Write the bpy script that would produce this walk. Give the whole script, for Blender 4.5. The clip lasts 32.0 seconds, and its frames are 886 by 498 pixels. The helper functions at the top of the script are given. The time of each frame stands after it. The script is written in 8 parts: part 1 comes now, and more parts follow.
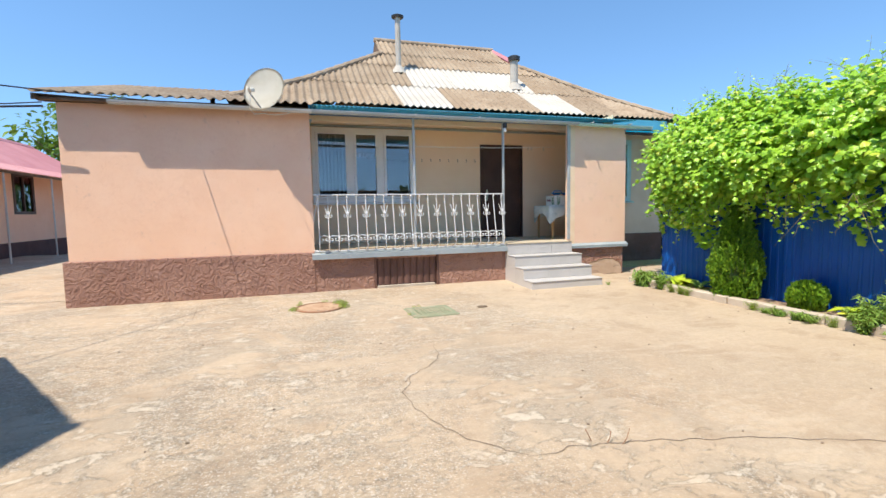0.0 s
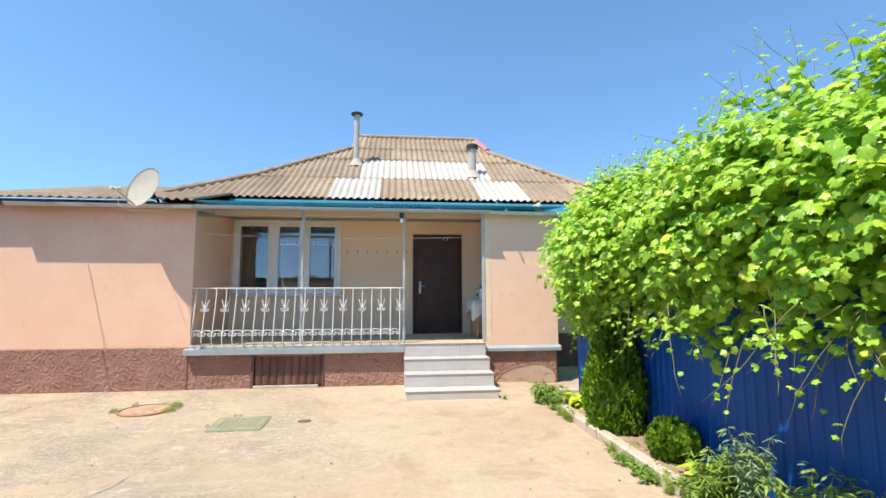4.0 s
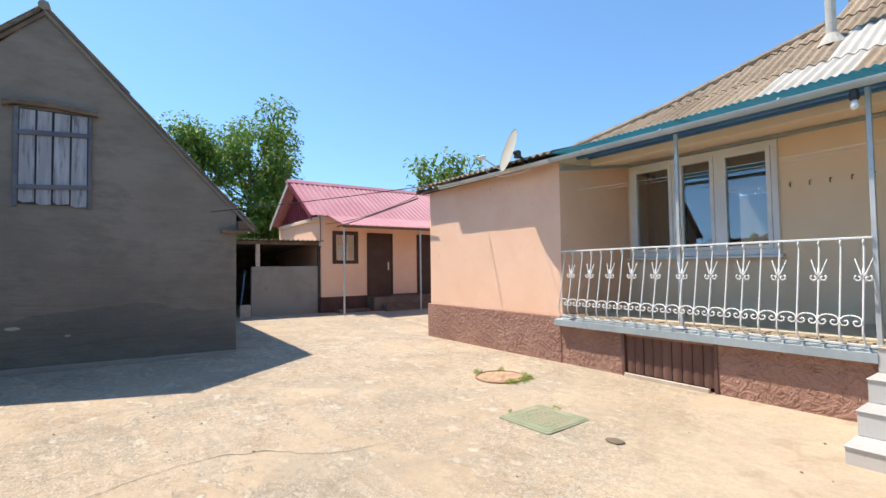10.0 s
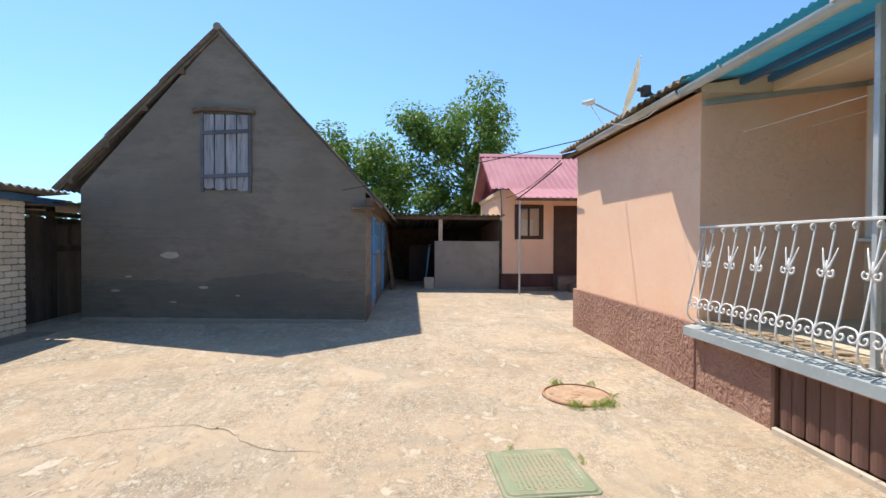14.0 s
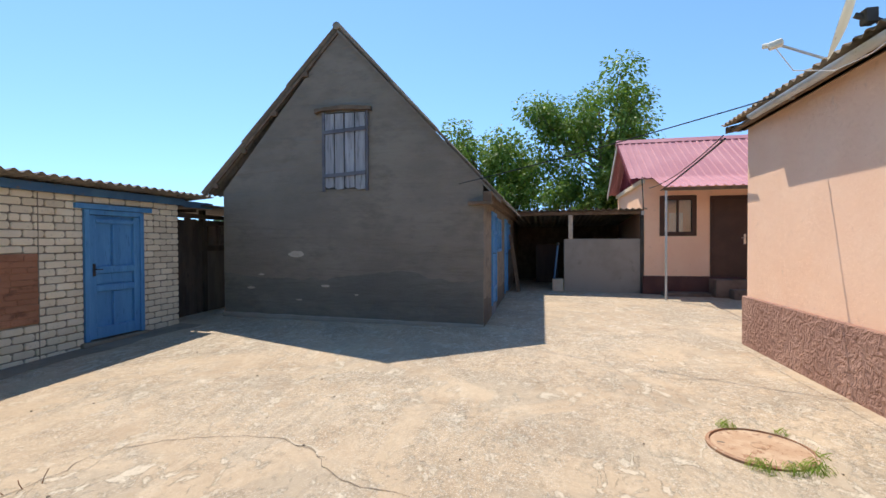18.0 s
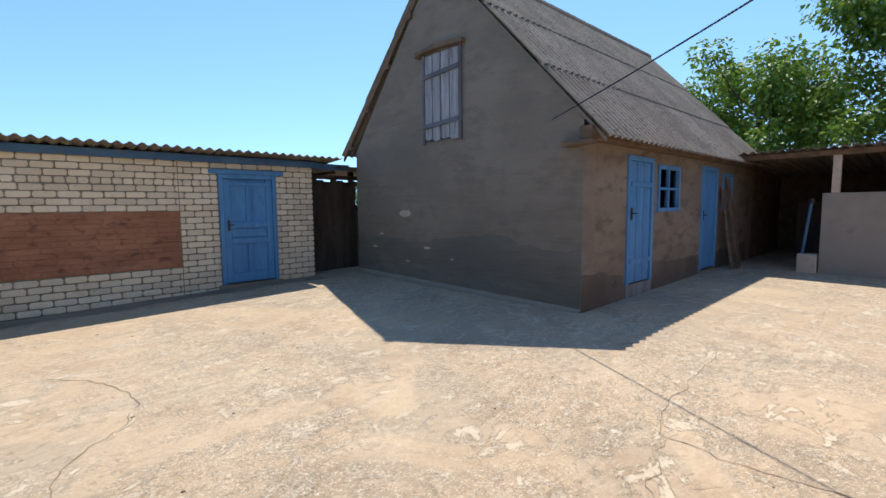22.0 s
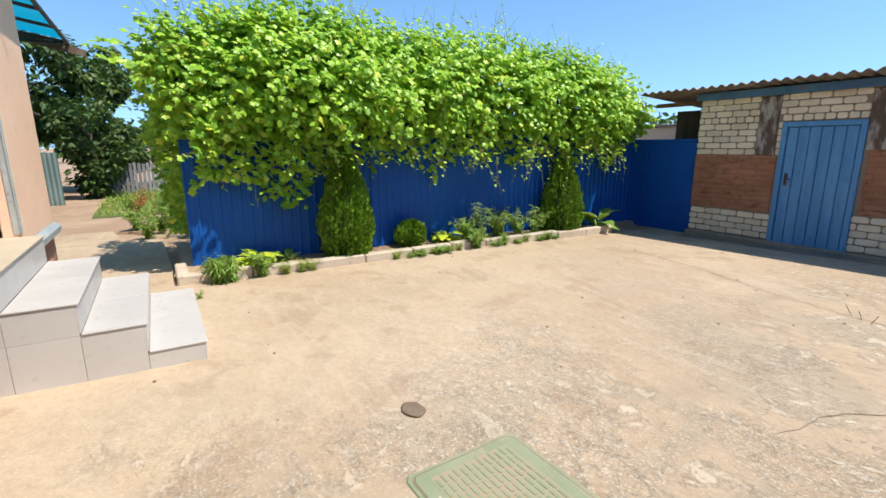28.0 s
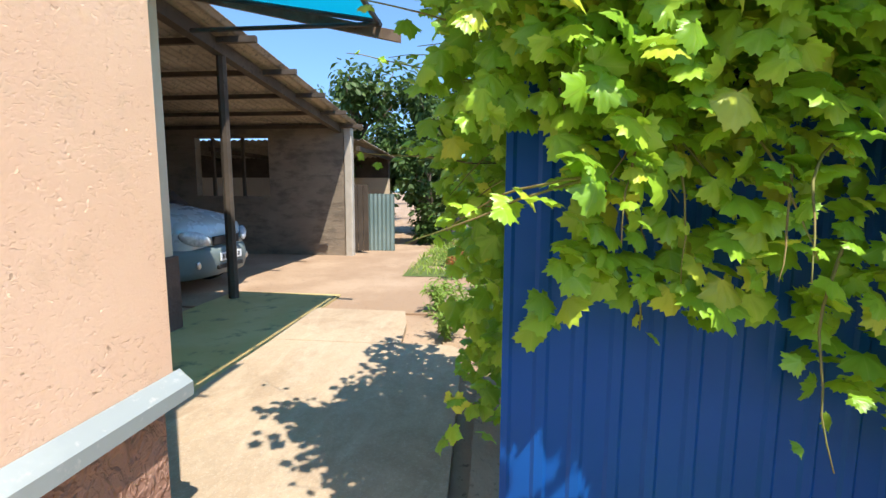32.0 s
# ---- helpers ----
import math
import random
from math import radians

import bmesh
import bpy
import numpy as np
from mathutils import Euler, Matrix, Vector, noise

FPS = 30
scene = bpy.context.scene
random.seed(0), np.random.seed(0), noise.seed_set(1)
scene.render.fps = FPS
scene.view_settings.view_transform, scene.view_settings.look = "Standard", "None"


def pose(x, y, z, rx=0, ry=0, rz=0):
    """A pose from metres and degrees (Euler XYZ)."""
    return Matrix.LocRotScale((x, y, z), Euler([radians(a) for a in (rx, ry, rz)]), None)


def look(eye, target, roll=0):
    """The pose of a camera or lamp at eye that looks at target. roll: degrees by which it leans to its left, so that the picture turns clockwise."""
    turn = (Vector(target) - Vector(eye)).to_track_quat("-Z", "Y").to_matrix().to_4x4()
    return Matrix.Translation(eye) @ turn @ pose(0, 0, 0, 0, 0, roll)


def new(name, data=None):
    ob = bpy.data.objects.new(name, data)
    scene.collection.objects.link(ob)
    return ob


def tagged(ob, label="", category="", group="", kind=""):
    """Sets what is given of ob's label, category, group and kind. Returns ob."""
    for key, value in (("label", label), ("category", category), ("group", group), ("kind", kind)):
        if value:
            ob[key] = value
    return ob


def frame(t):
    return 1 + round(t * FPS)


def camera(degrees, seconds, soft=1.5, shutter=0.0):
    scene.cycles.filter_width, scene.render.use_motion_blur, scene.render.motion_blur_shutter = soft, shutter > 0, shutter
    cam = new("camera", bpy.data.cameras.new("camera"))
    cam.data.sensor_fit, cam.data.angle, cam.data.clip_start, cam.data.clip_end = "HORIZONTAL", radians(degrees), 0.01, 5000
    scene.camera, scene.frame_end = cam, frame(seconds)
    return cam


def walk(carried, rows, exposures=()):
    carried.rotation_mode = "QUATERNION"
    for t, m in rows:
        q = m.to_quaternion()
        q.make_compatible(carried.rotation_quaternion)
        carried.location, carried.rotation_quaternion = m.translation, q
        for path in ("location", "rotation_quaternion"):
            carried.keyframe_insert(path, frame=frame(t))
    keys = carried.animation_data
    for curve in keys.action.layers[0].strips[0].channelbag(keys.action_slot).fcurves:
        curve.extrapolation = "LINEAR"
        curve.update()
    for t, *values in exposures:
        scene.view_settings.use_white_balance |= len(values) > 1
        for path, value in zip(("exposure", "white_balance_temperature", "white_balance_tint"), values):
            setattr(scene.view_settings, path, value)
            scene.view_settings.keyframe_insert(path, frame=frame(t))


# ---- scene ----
cam = camera(87.4, 32.0)
METRES, EYE, TILT, LEAN, TURN = 21.4, 1.42, 0.0, 0.0, -17.0
ROWS = [
    (0.0, 0.0, 0.0, 0.0, -0.09, -4.66, 1.04),
    (0.5, 0.0273, 0.0064, -0.0015, 0.43, -4.22, 1.05),
    (1.0, 0.0532, 0.0141, -0.0002, 0.69, -2.62, 1.02),
    (1.5, 0.0765, 0.0231, 0.0031, 1.69, -1.34, 0.98),
    (2.0, 0.103, 0.0298, 0.0053, 3.26, 0.7, 0.89),
    (2.5, 0.1233, 0.0383, 0.007, 5.5, 2.26, 0.8),
    (3.0, 0.1426, 0.0433, 0.0076, 7.24, 4.15, 0.51),
    (3.5, 0.1542, 0.048, 0.0082, 9.01, 5.51, 0.35),
    (5.5, 0.1691, 0.0509, 0.0084, 17.85, 5.91, -0.19),
    (6.0, 0.1689, 0.0514, 0.0074, 20.2, 3.99, -0.24),
    (6.5, 0.1714, 0.0537, 0.0047, 23.08, 2.53, -0.18),
    (7.0, 0.1772, 0.0602, 0.003, 28.06, 1.97, 0.05),
    (7.5, 0.1828, 0.0793, 0.0027, 34.12, 2.09, 0.24),
    (8.0, 0.191, 0.1014, 0.003, 41.61, 2.33, 0.47),
    (8.5, 0.1921, 0.1228, 0.0022, 47.86, 2.14, 0.53),
    (9.0, 0.1914, 0.1486, 0.0034, 56.07, 1.73, 0.73),
    (9.5, 0.1918, 0.1689, 0.0046, 63.72, 2.12, 0.8),
    (10.0, 0.1831, 0.1904, 0.0047, 71.72, 2.26, 0.82),
    (10.5, 0.175, 0.2099, 0.0046, 78.58, 2.24, 0.85),
    (11.0, 0.1675, 0.2305, 0.0063, 84.95, 2.28, 0.91),
    (11.5, 0.158, 0.2486, 0.006, 90.43, 2.01, 0.9),
    (12.0, 0.1515, 0.2679, 0.006, 94.31, 2.26, 0.76),
    (12.5, 0.1448, 0.2845, 0.0064, 96.47, 2.5, 0.55),
    (13.0, 0.1357, 0.2963, 0.0067, 98.22, 0.81, 0.28),
    (13.5, 0.1368, 0.3025, 0.0069, 100.79, -0.32, 0.04),
    (14.0, 0.1411, 0.3052, 0.0071, 103.32, -0.8, -0.18),
    (14.5, 0.1421, 0.3062, 0.007, 104.65, -1.09, -0.28),
    (16.5, 0.1381, 0.3052, 0.0059, 104.72, -2.16, -0.47),
    (17.0, 0.1316, 0.2987, 0.006, 107.05, -1.82, -0.32),
    (17.5, 0.1209, 0.2967, 0.0042, 112.9, -1.55, -0.02),
    (18.0, 0.1024, 0.3, 0.0051, 119.39, -0.78, 0.24),
    (18.5, 0.0824, 0.2998, 0.0049, 124.54, -0.61, 0.44),
    (19.0, 0.0616, 0.3075, 0.0039, 129.47, -0.47, 0.57),
    (19.5, 0.0437, 0.3185, 0.005, 133.36, -0.32, 0.65),
    (20.0, 0.0222, 0.3293, 0.0045, 137.41, -0.7, 0.7),
    (20.5, 0.0067, 0.3423, 0.0035, 140.4, -1.49, 0.62),
    (21.0, -0.0088, 0.3498, 0.0037, 143.18, -2.48, 0.57),
    (21.5, -0.0253, 0.3504, 0.0031, 147.84, -3.87, 0.61),
    (22.0, -0.0422, 0.3521, 0.0009, 153.81, -5.2, 0.57),
    (22.5, -0.0574, 0.353, -0.0, 160.25, -6.59, 0.58),
    (23.0, -0.0736, 0.3474, -0.0017, 170.34, -8.5, 0.75),
    (23.5, -0.0875, 0.3452, -0.002, 181.77, -10.43, 0.84),
    (24.0, -0.097, 0.3403, -0.0031, 198.19, -14.14, 1.09),
    (24.5, -0.1017, 0.3363, -0.0048, 213.95, -18.31, 1.09),
    (25.0, -0.1153, 0.3368, -0.004, 231.18, -23.09, 1.03),
    (25.5, -0.1201, 0.3384, -0.0034, 239.15, -24.38, 0.9),
    (27.5, -0.0983, 0.3378, 0.0013, 251.07, -14.25, 0.32),
    (28.0, -0.0823, 0.3332, 0.0021, 255.48, -12.49, 0.18),
    (28.5, -0.0616, 0.3339, 0.0006, 260.96, -11.49, 0.24),
    (29.0, -0.0367, 0.3357, -0.0015, 268.69, -10.99, 0.3),
    (29.5, -0.0112, 0.3413, -0.0017, 274.39, -10.12, 0.29),
    (30.0, 0.0197, 0.3485, -0.0009, 280.2, -9.19, 0.37),
    (30.5, 0.0474, 0.3537, 0.0001, 284.32, -8.22, 0.38),
    (31.0, 0.0767, 0.3639, 0.0012, 288.97, -8.02, 0.46),
    (31.5, 0.1019, 0.3721, -0.0003, 292.31, -7.32, 0.28),
    (32.0, 0.1279, 0.3868, -0.0016, 293.16, -6.98, -0.27),
]
walk(cam, [(t, pose(0, 0, EYE, TILT, LEAN, TURN) @ pose(METRES * x, METRES * y, METRES * z, 90 + pitch, roll, yaw)) for t, x, y, z, yaw, pitch, roll in ROWS], [(0.0, 0.85), (2.0, 0.93), (8.0, 0.93), (10.0, 0.93), (11.5, 0.95), (13.5, 0.87), (17.5, 0.76), (29.0, 0.78), (30.3, 0.97), (32.0, 1.15)])

# ---------------------------------------------------------------- world and sun
SUN_TO = Vector((-0.42, -0.316, 1.0)).normalized()
world = bpy.data.worlds.new("sky")
scene.world = world
world.use_nodes = True
wn = world.node_tree.nodes
sky = wn.new("ShaderNodeTexSky")
sky.sky_type, sky.sun_disc = "NISHITA", False
sky.sun_elevation = math.asin(SUN_TO.z)
sky.sun_rotation = math.atan2(SUN_TO.x, SUN_TO.y)
sky.altitude, sky.air_density, sky.dust_density, sky.ozone_density = 200, 0.75, 0.05, 0.9
deep = wn.new("ShaderNodeHueSaturation")
deep.inputs["Saturation"].default_value, deep.inputs["Hue"].default_value = 1.12, 0.4935
deep.inputs["Value"].default_value = 1.09
# the haze near the horizon is thin that day: look a little higher into the sky everywhere
way, lift, high = wn.new("ShaderNodeTexCoord"), wn.new("ShaderNodeVectorMath"), wn.new("ShaderNodeVectorMath")
lift.operation, high.operation = "MULTIPLY_ADD", "NORMALIZE"
lift.inputs[1].default_value, lift.inputs[2].default_value = (1, 1, 0.86), (0, 0, 0.135)
world.node_tree.links.new(way.outputs["Generated"], lift.inputs[0])
world.node_tree.links.new(lift.outputs[0], high.inputs[0])
world.node_tree.links.new(high.outputs[0], sky.inputs[0])
world.node_tree.links.new(sky.outputs[0], deep.inputs["Color"])
world.node_tree.links.new(deep.outputs[0], wn["Background"].inputs[0])
wn["Background"].inputs[1].default_value = 0.15
sun = new("sun", bpy.data.lights.new("sun", "SUN"))
sun.data.energy, sun.data.angle, sun.data.color = 3.5, radians(0.55), (1.0, 0.92, 0.80)
sun.matrix_world = look(SUN_TO * 50, (0, 0, 0))


# ---------------------------------------------------------------- mesh helpers
def world_of(ob):
    m = ob.matrix_basis
    return world_of(ob.parent) @ ob.matrix_parent_inverse @ m if ob.parent else m


def finish(ob, mat, parent, label, smooth):
    if mat:
        ob.data.materials.append(mat)
    if parent:
        ob.parent = parent
        ob.matrix_parent_inverse = world_of(parent).inverted()
    if label:
        ob["label"] = label
    if smooth:
        ob.data.shade_smooth()
    return ob


def part(name, bm, mat, parent=None, label="", smooth=False):
    """One mesh object out of a bmesh given in world metres, under a thing or a part."""
    me = bpy.data.meshes.new(name)
    bmesh.ops.recalc_face_normals(bm, faces=bm.faces)
    bm.to_mesh(me)
    bm.free()
    return finish(new(name, me), mat, parent, label, smooth)


def raw(name, verts, faces, mat, parent=None, label="", smooth=False):
    me = bpy.data.meshes.new(name)
    me.from_pydata([tuple(v) for v in verts], [], [tuple(f) for f in faces])
    me.update()
    return finish(new(name, me), mat, parent, label, smooth)


def thing(name, at, label, category, group="", kind=""):
    ob = new(name)
    ob.empty_display_size = 0.2
    ob.matrix_basis = Matrix.Translation(at)
    return tagged(ob, label, category, group, kind)


def share(name, me, m, parent):
    """Another object on a mesh that is there already, at the pose m in the world."""
    ob = new(name, me)
    ob.parent = parent
    ob.matrix_parent_inverse = world_of(parent).inverted()
    ob.matrix_basis = m
    return ob


def box(x0, x1, y0, y1, z0, z1, bevel=0.0, seg=1, bm=None):
    own = bm is None
    bm = bm or bmesh.new()
    vs = [bm.verts.new(p) for p in ((x0, y0, z0), (x1, y0, z0), (x1, y1, z0), (x0, y1, z0), (x0, y0, z1), (x1, y0, z1), (x1, y1, z1), (x0, y1, z1))]
    for f in ((0, 3, 2, 1), (4, 5, 6, 7), (0, 1, 5, 4), (1, 2, 6, 5), (2, 3, 7, 6), (3, 0, 4, 7)):
        bm.faces.new([vs[i] for i in f])
    if bevel and own:
        bmesh.ops.bevel(bm, geom=bm.edges[:], offset=bevel, segments=seg, affect="EDGES", profile=0.7)
    return bm


def obox(m, sx, sy, sz, bevel=0.0, bm=None):
    """A box of that size, its middle at the pose m."""
    b = box(-sx / 2, sx / 2, -sy / 2, sy / 2, -sz / 2, sz / 2, bevel)
    b.transform(m)
    if bm is None:
        return b
    me = bpy.data.meshes.new("tmp")
    b.to_mesh(me)
    b.free()
    bm.from_mesh(me)
    bpy.data.meshes.remove(me)
    return bm


def prism(outline, axis, a0, a1):
    """A closed outline of (p, q) pairs drawn out along an axis from a0 to a1."""
    bm = bmesh.new()
    put = {"x": lambda p, q, a: (a, p, q), "y": lambda p, q, a: (p, a, q), "z": lambda p, q, a: (p, q, a)}[axis]
    lo = [bm.verts.new(put(p, q, a0)) for p, q in outline]
    hi = [bm.verts.new(put(p, q, a1)) for p, q in outline]
    n = len(outline)
    bm.faces.new(lo), bm.faces.new(hi)
    for i in range(n):
        bm.faces.new((lo[i], lo[(i + 1) % n], hi[(i + 1) % n], hi[i]))
    return bm


def tube(pts, r, n=8, bm=None, taper=1.0, cap=True):
    """A round bar along a line of points."""
    bm = bm or bmesh.new()
    pts = [Vector(p) for p in pts]
    rings, last = [], None
    for i, p in enumerate(pts):
        d = (pts[min(i + 1, len(pts) - 1)] - pts[max(i - 1, 0)]).normalized()
        side = last - d * last.dot(d) if last else d.orthogonal()
        side = side.normalized() if side.length > 1e-6 else d.orthogonal().normalized()
        last = side
        up = d.cross(side)
        rr = r * (1 + (taper - 1) * i / max(1, len(pts) - 1))
        rings.append([bm.verts.new(p + rr * (math.cos(a) * side + math.sin(a) * up)) for a in (2 * math.pi * k / n for k in range(n))])
    for a, b in zip(rings, rings[1:]):
        for k in range(n):
            bm.faces.new((a[k], a[(k + 1) % n], b[(k + 1) % n], b[k]))
    if cap:
        bm.faces.new(rings[0][::-1]), bm.faces.new(rings[-1])
    return bm


def lathe(profile, at, n=24, bm=None):
    bm = bm or bmesh.new()
    rings = [[bm.verts.new((at[0] + r * math.cos(2 * math.pi * k / n), at[1] + r * math.sin(2 * math.pi * k / n), at[2] + z)) for k in range(n)] for r, z in profile]
    for a, b in zip(rings, rings[1:]):
        for k in range(n):
            bm.faces.new((a[k], a[(k + 1) % n], b[(k + 1) % n], b[k]))
    bm.faces.new(rings[0][::-1]), bm.faces.new(rings[-1])
    return bm


def wall_with_holes(a0, a1, z0, z1, holes, axis, p0, p1):
    """A wall along an axis ('x' or 'y') between p0 and p1 across, with through holes (a0, a1, z0, z1)."""
    bm = bmesh.new()
    xs = sorted({a0, a1, *(h[0] for h in holes), *(h[1] for h in holes)})
    zs = sorted({z0, z1, *(h[2] for h in holes), *(h[3] for h in holes)})
    solid = lambda i, j: 0 <= i < len(xs) - 1 and 0 <= j < len(zs) - 1 and not any(
        h[0] <= (xs[i] + xs[i + 1]) / 2 <= h[1] and h[2] <= (zs[j] + zs[j + 1]) / 2 <= h[3] for h in holes)
    put = (lambda a, p, z: (a, p, z)) if axis == "x" else (lambda a, p, z: (p, a, z))
    seen = {}

    def v(a, p, z):
        if (a, p, z) not in seen:
            seen[(a, p, z)] = bm.verts.new(put(a, p, z))
        return seen[(a, p, z)]

    for i in range(len(xs) - 1):
        for j in range(len(zs) - 1):
            if not solid(i, j):
                continue
            a, b, c, d = xs[i], xs[i + 1], zs[j], zs[j + 1]
            for p in (p0, p1):
                bm.faces.new((v(a, p, c), v(b, p, c), v(b, p, d), v(a, p, d)))
            if not solid(i - 1, j):
                bm.faces.new((v(a, p0, c), v(a, p1, c), v(a, p1, d), v(a, p0, d)))
            if not solid(i + 1, j):
                bm.faces.new((v(b, p0, c), v(b, p1, c), v(b, p1, d), v(b, p0, d)))
            if not solid(i, j - 1):
                bm.faces.new((v(a, p0, c), v(b, p0, c), v(b, p1, c), v(a, p1, c)))
            if not solid(i, j + 1):
                bm.faces.new((v(a, p0, d), v(b, p0, d), v(b, p1, d), v(a, p1, d)))
    return bm


def wavy_sheet(name, mat, parent, o, u, v, u0, u1, span, pitch=0.15, amp=0.021, lift=0.0, thick=0.007, boxy=False, label="", steps=8):
    """A corrugated sheet in the plane o + u, v: waves side by side along u, running along v. span(u) gives where it starts and ends along v."""
    o, u, v = Vector(o), Vector(u).normalized(), Vector(v).normalized()
    nrm = u.cross(v)
    nrm = nrm if nrm.z > 0 else -nrm
    if boxy:
        knots = [(0, 0), (0.28, 0), (0.38, 1), (0.62, 1), (0.72, 0)]
        us = [k * pitch + f * pitch for k in range(math.floor(u0 / pitch), math.ceil(u1 / pitch) + 1) for f, _ in knots]
        height = lambda x: float(np.interp((x / pitch + 1e-6) % 1.0, [0, 0.28, 0.38, 0.62, 0.72, 1], [0, 0, 1, 1, 0, 0])) * 2 * amp
    else:
        us = [k * pitch / steps for k in range(math.floor(u0 / pitch * steps), math.ceil(u1 / pitch * steps) + 1)]
        height = lambda x: amp * math.cos(2 * math.pi * x / pitch) + amp
    us = sorted({u0, u1, *(x for x in us if u0 < x < u1)})
    cols = []
    for x in us:
        a, b = span(x)
        if b - a < 0.005:
            continue
        h = height(x)
        p, q = o + u * x + v * a + nrm * h, o + u * x + v * b + nrm * (h + lift)
        cols.append((p, q, p - nrm * thick, q - nrm * thick))
    verts = [w for c in cols for w in c]
    faces = []
    for i in range(len(cols) - 1):
        a, b = 4 * i, 4 * i + 4
        faces += [(a, b, b + 1, a + 1), (a + 2, a + 3, b + 3, b + 2), (a, a + 2, b + 2, b), (a + 1, b + 1, b + 3, a + 3)]
    if len(cols) < 2:
        return None
    e = 4 * (len(cols) - 1)
    faces += [(0, 1, 3, 2), (e, e + 2, e + 3, e + 1)]
    bm = bmesh.new()
    vs = [bm.verts.new(w) for w in verts]
    for f in faces:
        bm.faces.new([vs[i] for i in f])
    return part(name, bm, mat, parent, label)


# ---------------------------------------------------------------- materials
def nodes_of(name):
    mat = bpy.data.materials.new(name)
    mat.use_nodes = True
    t = mat.node_tree
    return mat, t, t.nodes["Principled BSDF"]


def add(t, kind, **values):
    n = t.nodes.new(kind)
    for key, value in values.items():
        n.inputs[key].default_value = value
    return n


def place(t, stretch=(1, 1, 1)):
    g, m = t.nodes.new("ShaderNodeNewGeometry"), t.nodes.new("ShaderNodeMapping")
    m.inputs["Scale"].default_value = stretch
    t.links.new(g.outputs["Position"], m.inputs[0])
    return m.outputs[0]


def noise_at(t, at, scale, detail=5, rough=0.6, distort=0.0):
    n = add(t, "ShaderNodeTexNoise", Scale=scale, Detail=detail, Roughness=rough, Distortion=distort)
    t.links.new(at, n.inputs["Vector"])
    return n.outputs[0]


def step_of(t, value, lo, hi):
    n = t.nodes.new("ShaderNodeMapRange")
    n.interpolation_type = "SMOOTHSTEP"
    n.inputs[1].default_value, n.inputs[2].default_value = lo, hi
    t.links.new(value, n.inputs[0])
    return n.outputs[0]


def blend(t, fac, a, b):
    n = t.nodes.new("ShaderNodeMix")
    n.data_type = "RGBA"
    for i, s in ((0, fac), (6, a), (7, b)):
        if isinstance(s, (tuple, list)):
            n.inputs[i].default_value = (*s, 1)
        elif isinstance(s, (int, float)):
            n.inputs[i].default_value = s
        else:
            t.links.new(s, n.inputs[i])
    return n.outputs[2]


def times(t, a, b, op="MULTIPLY"):
    n = t.nodes.new("ShaderNodeMath")
    n.operation = op
    for i, s in ((0, a), (1, b)):
        if isinstance(s, (int, float)):
            n.inputs[i].default_value = s
        else:
            t.links.new(s, n.inputs[i])
    return n.outputs[0]


def relief(t, bsdf, heights, strength=0.5, distance=0.01):
    total = heights[0]
    for h in heights[1:]:
        total = times(t, total, h, "ADD")
    b = t.nodes.new("ShaderNodeBump")
    b.inputs["Strength"].default_value, b.inputs["Distance"].default_value = strength, distance
    t.links.new(total, b.inputs["Height"])
    t.links.new(b.outputs[0], bsdf.inputs["Normal"])


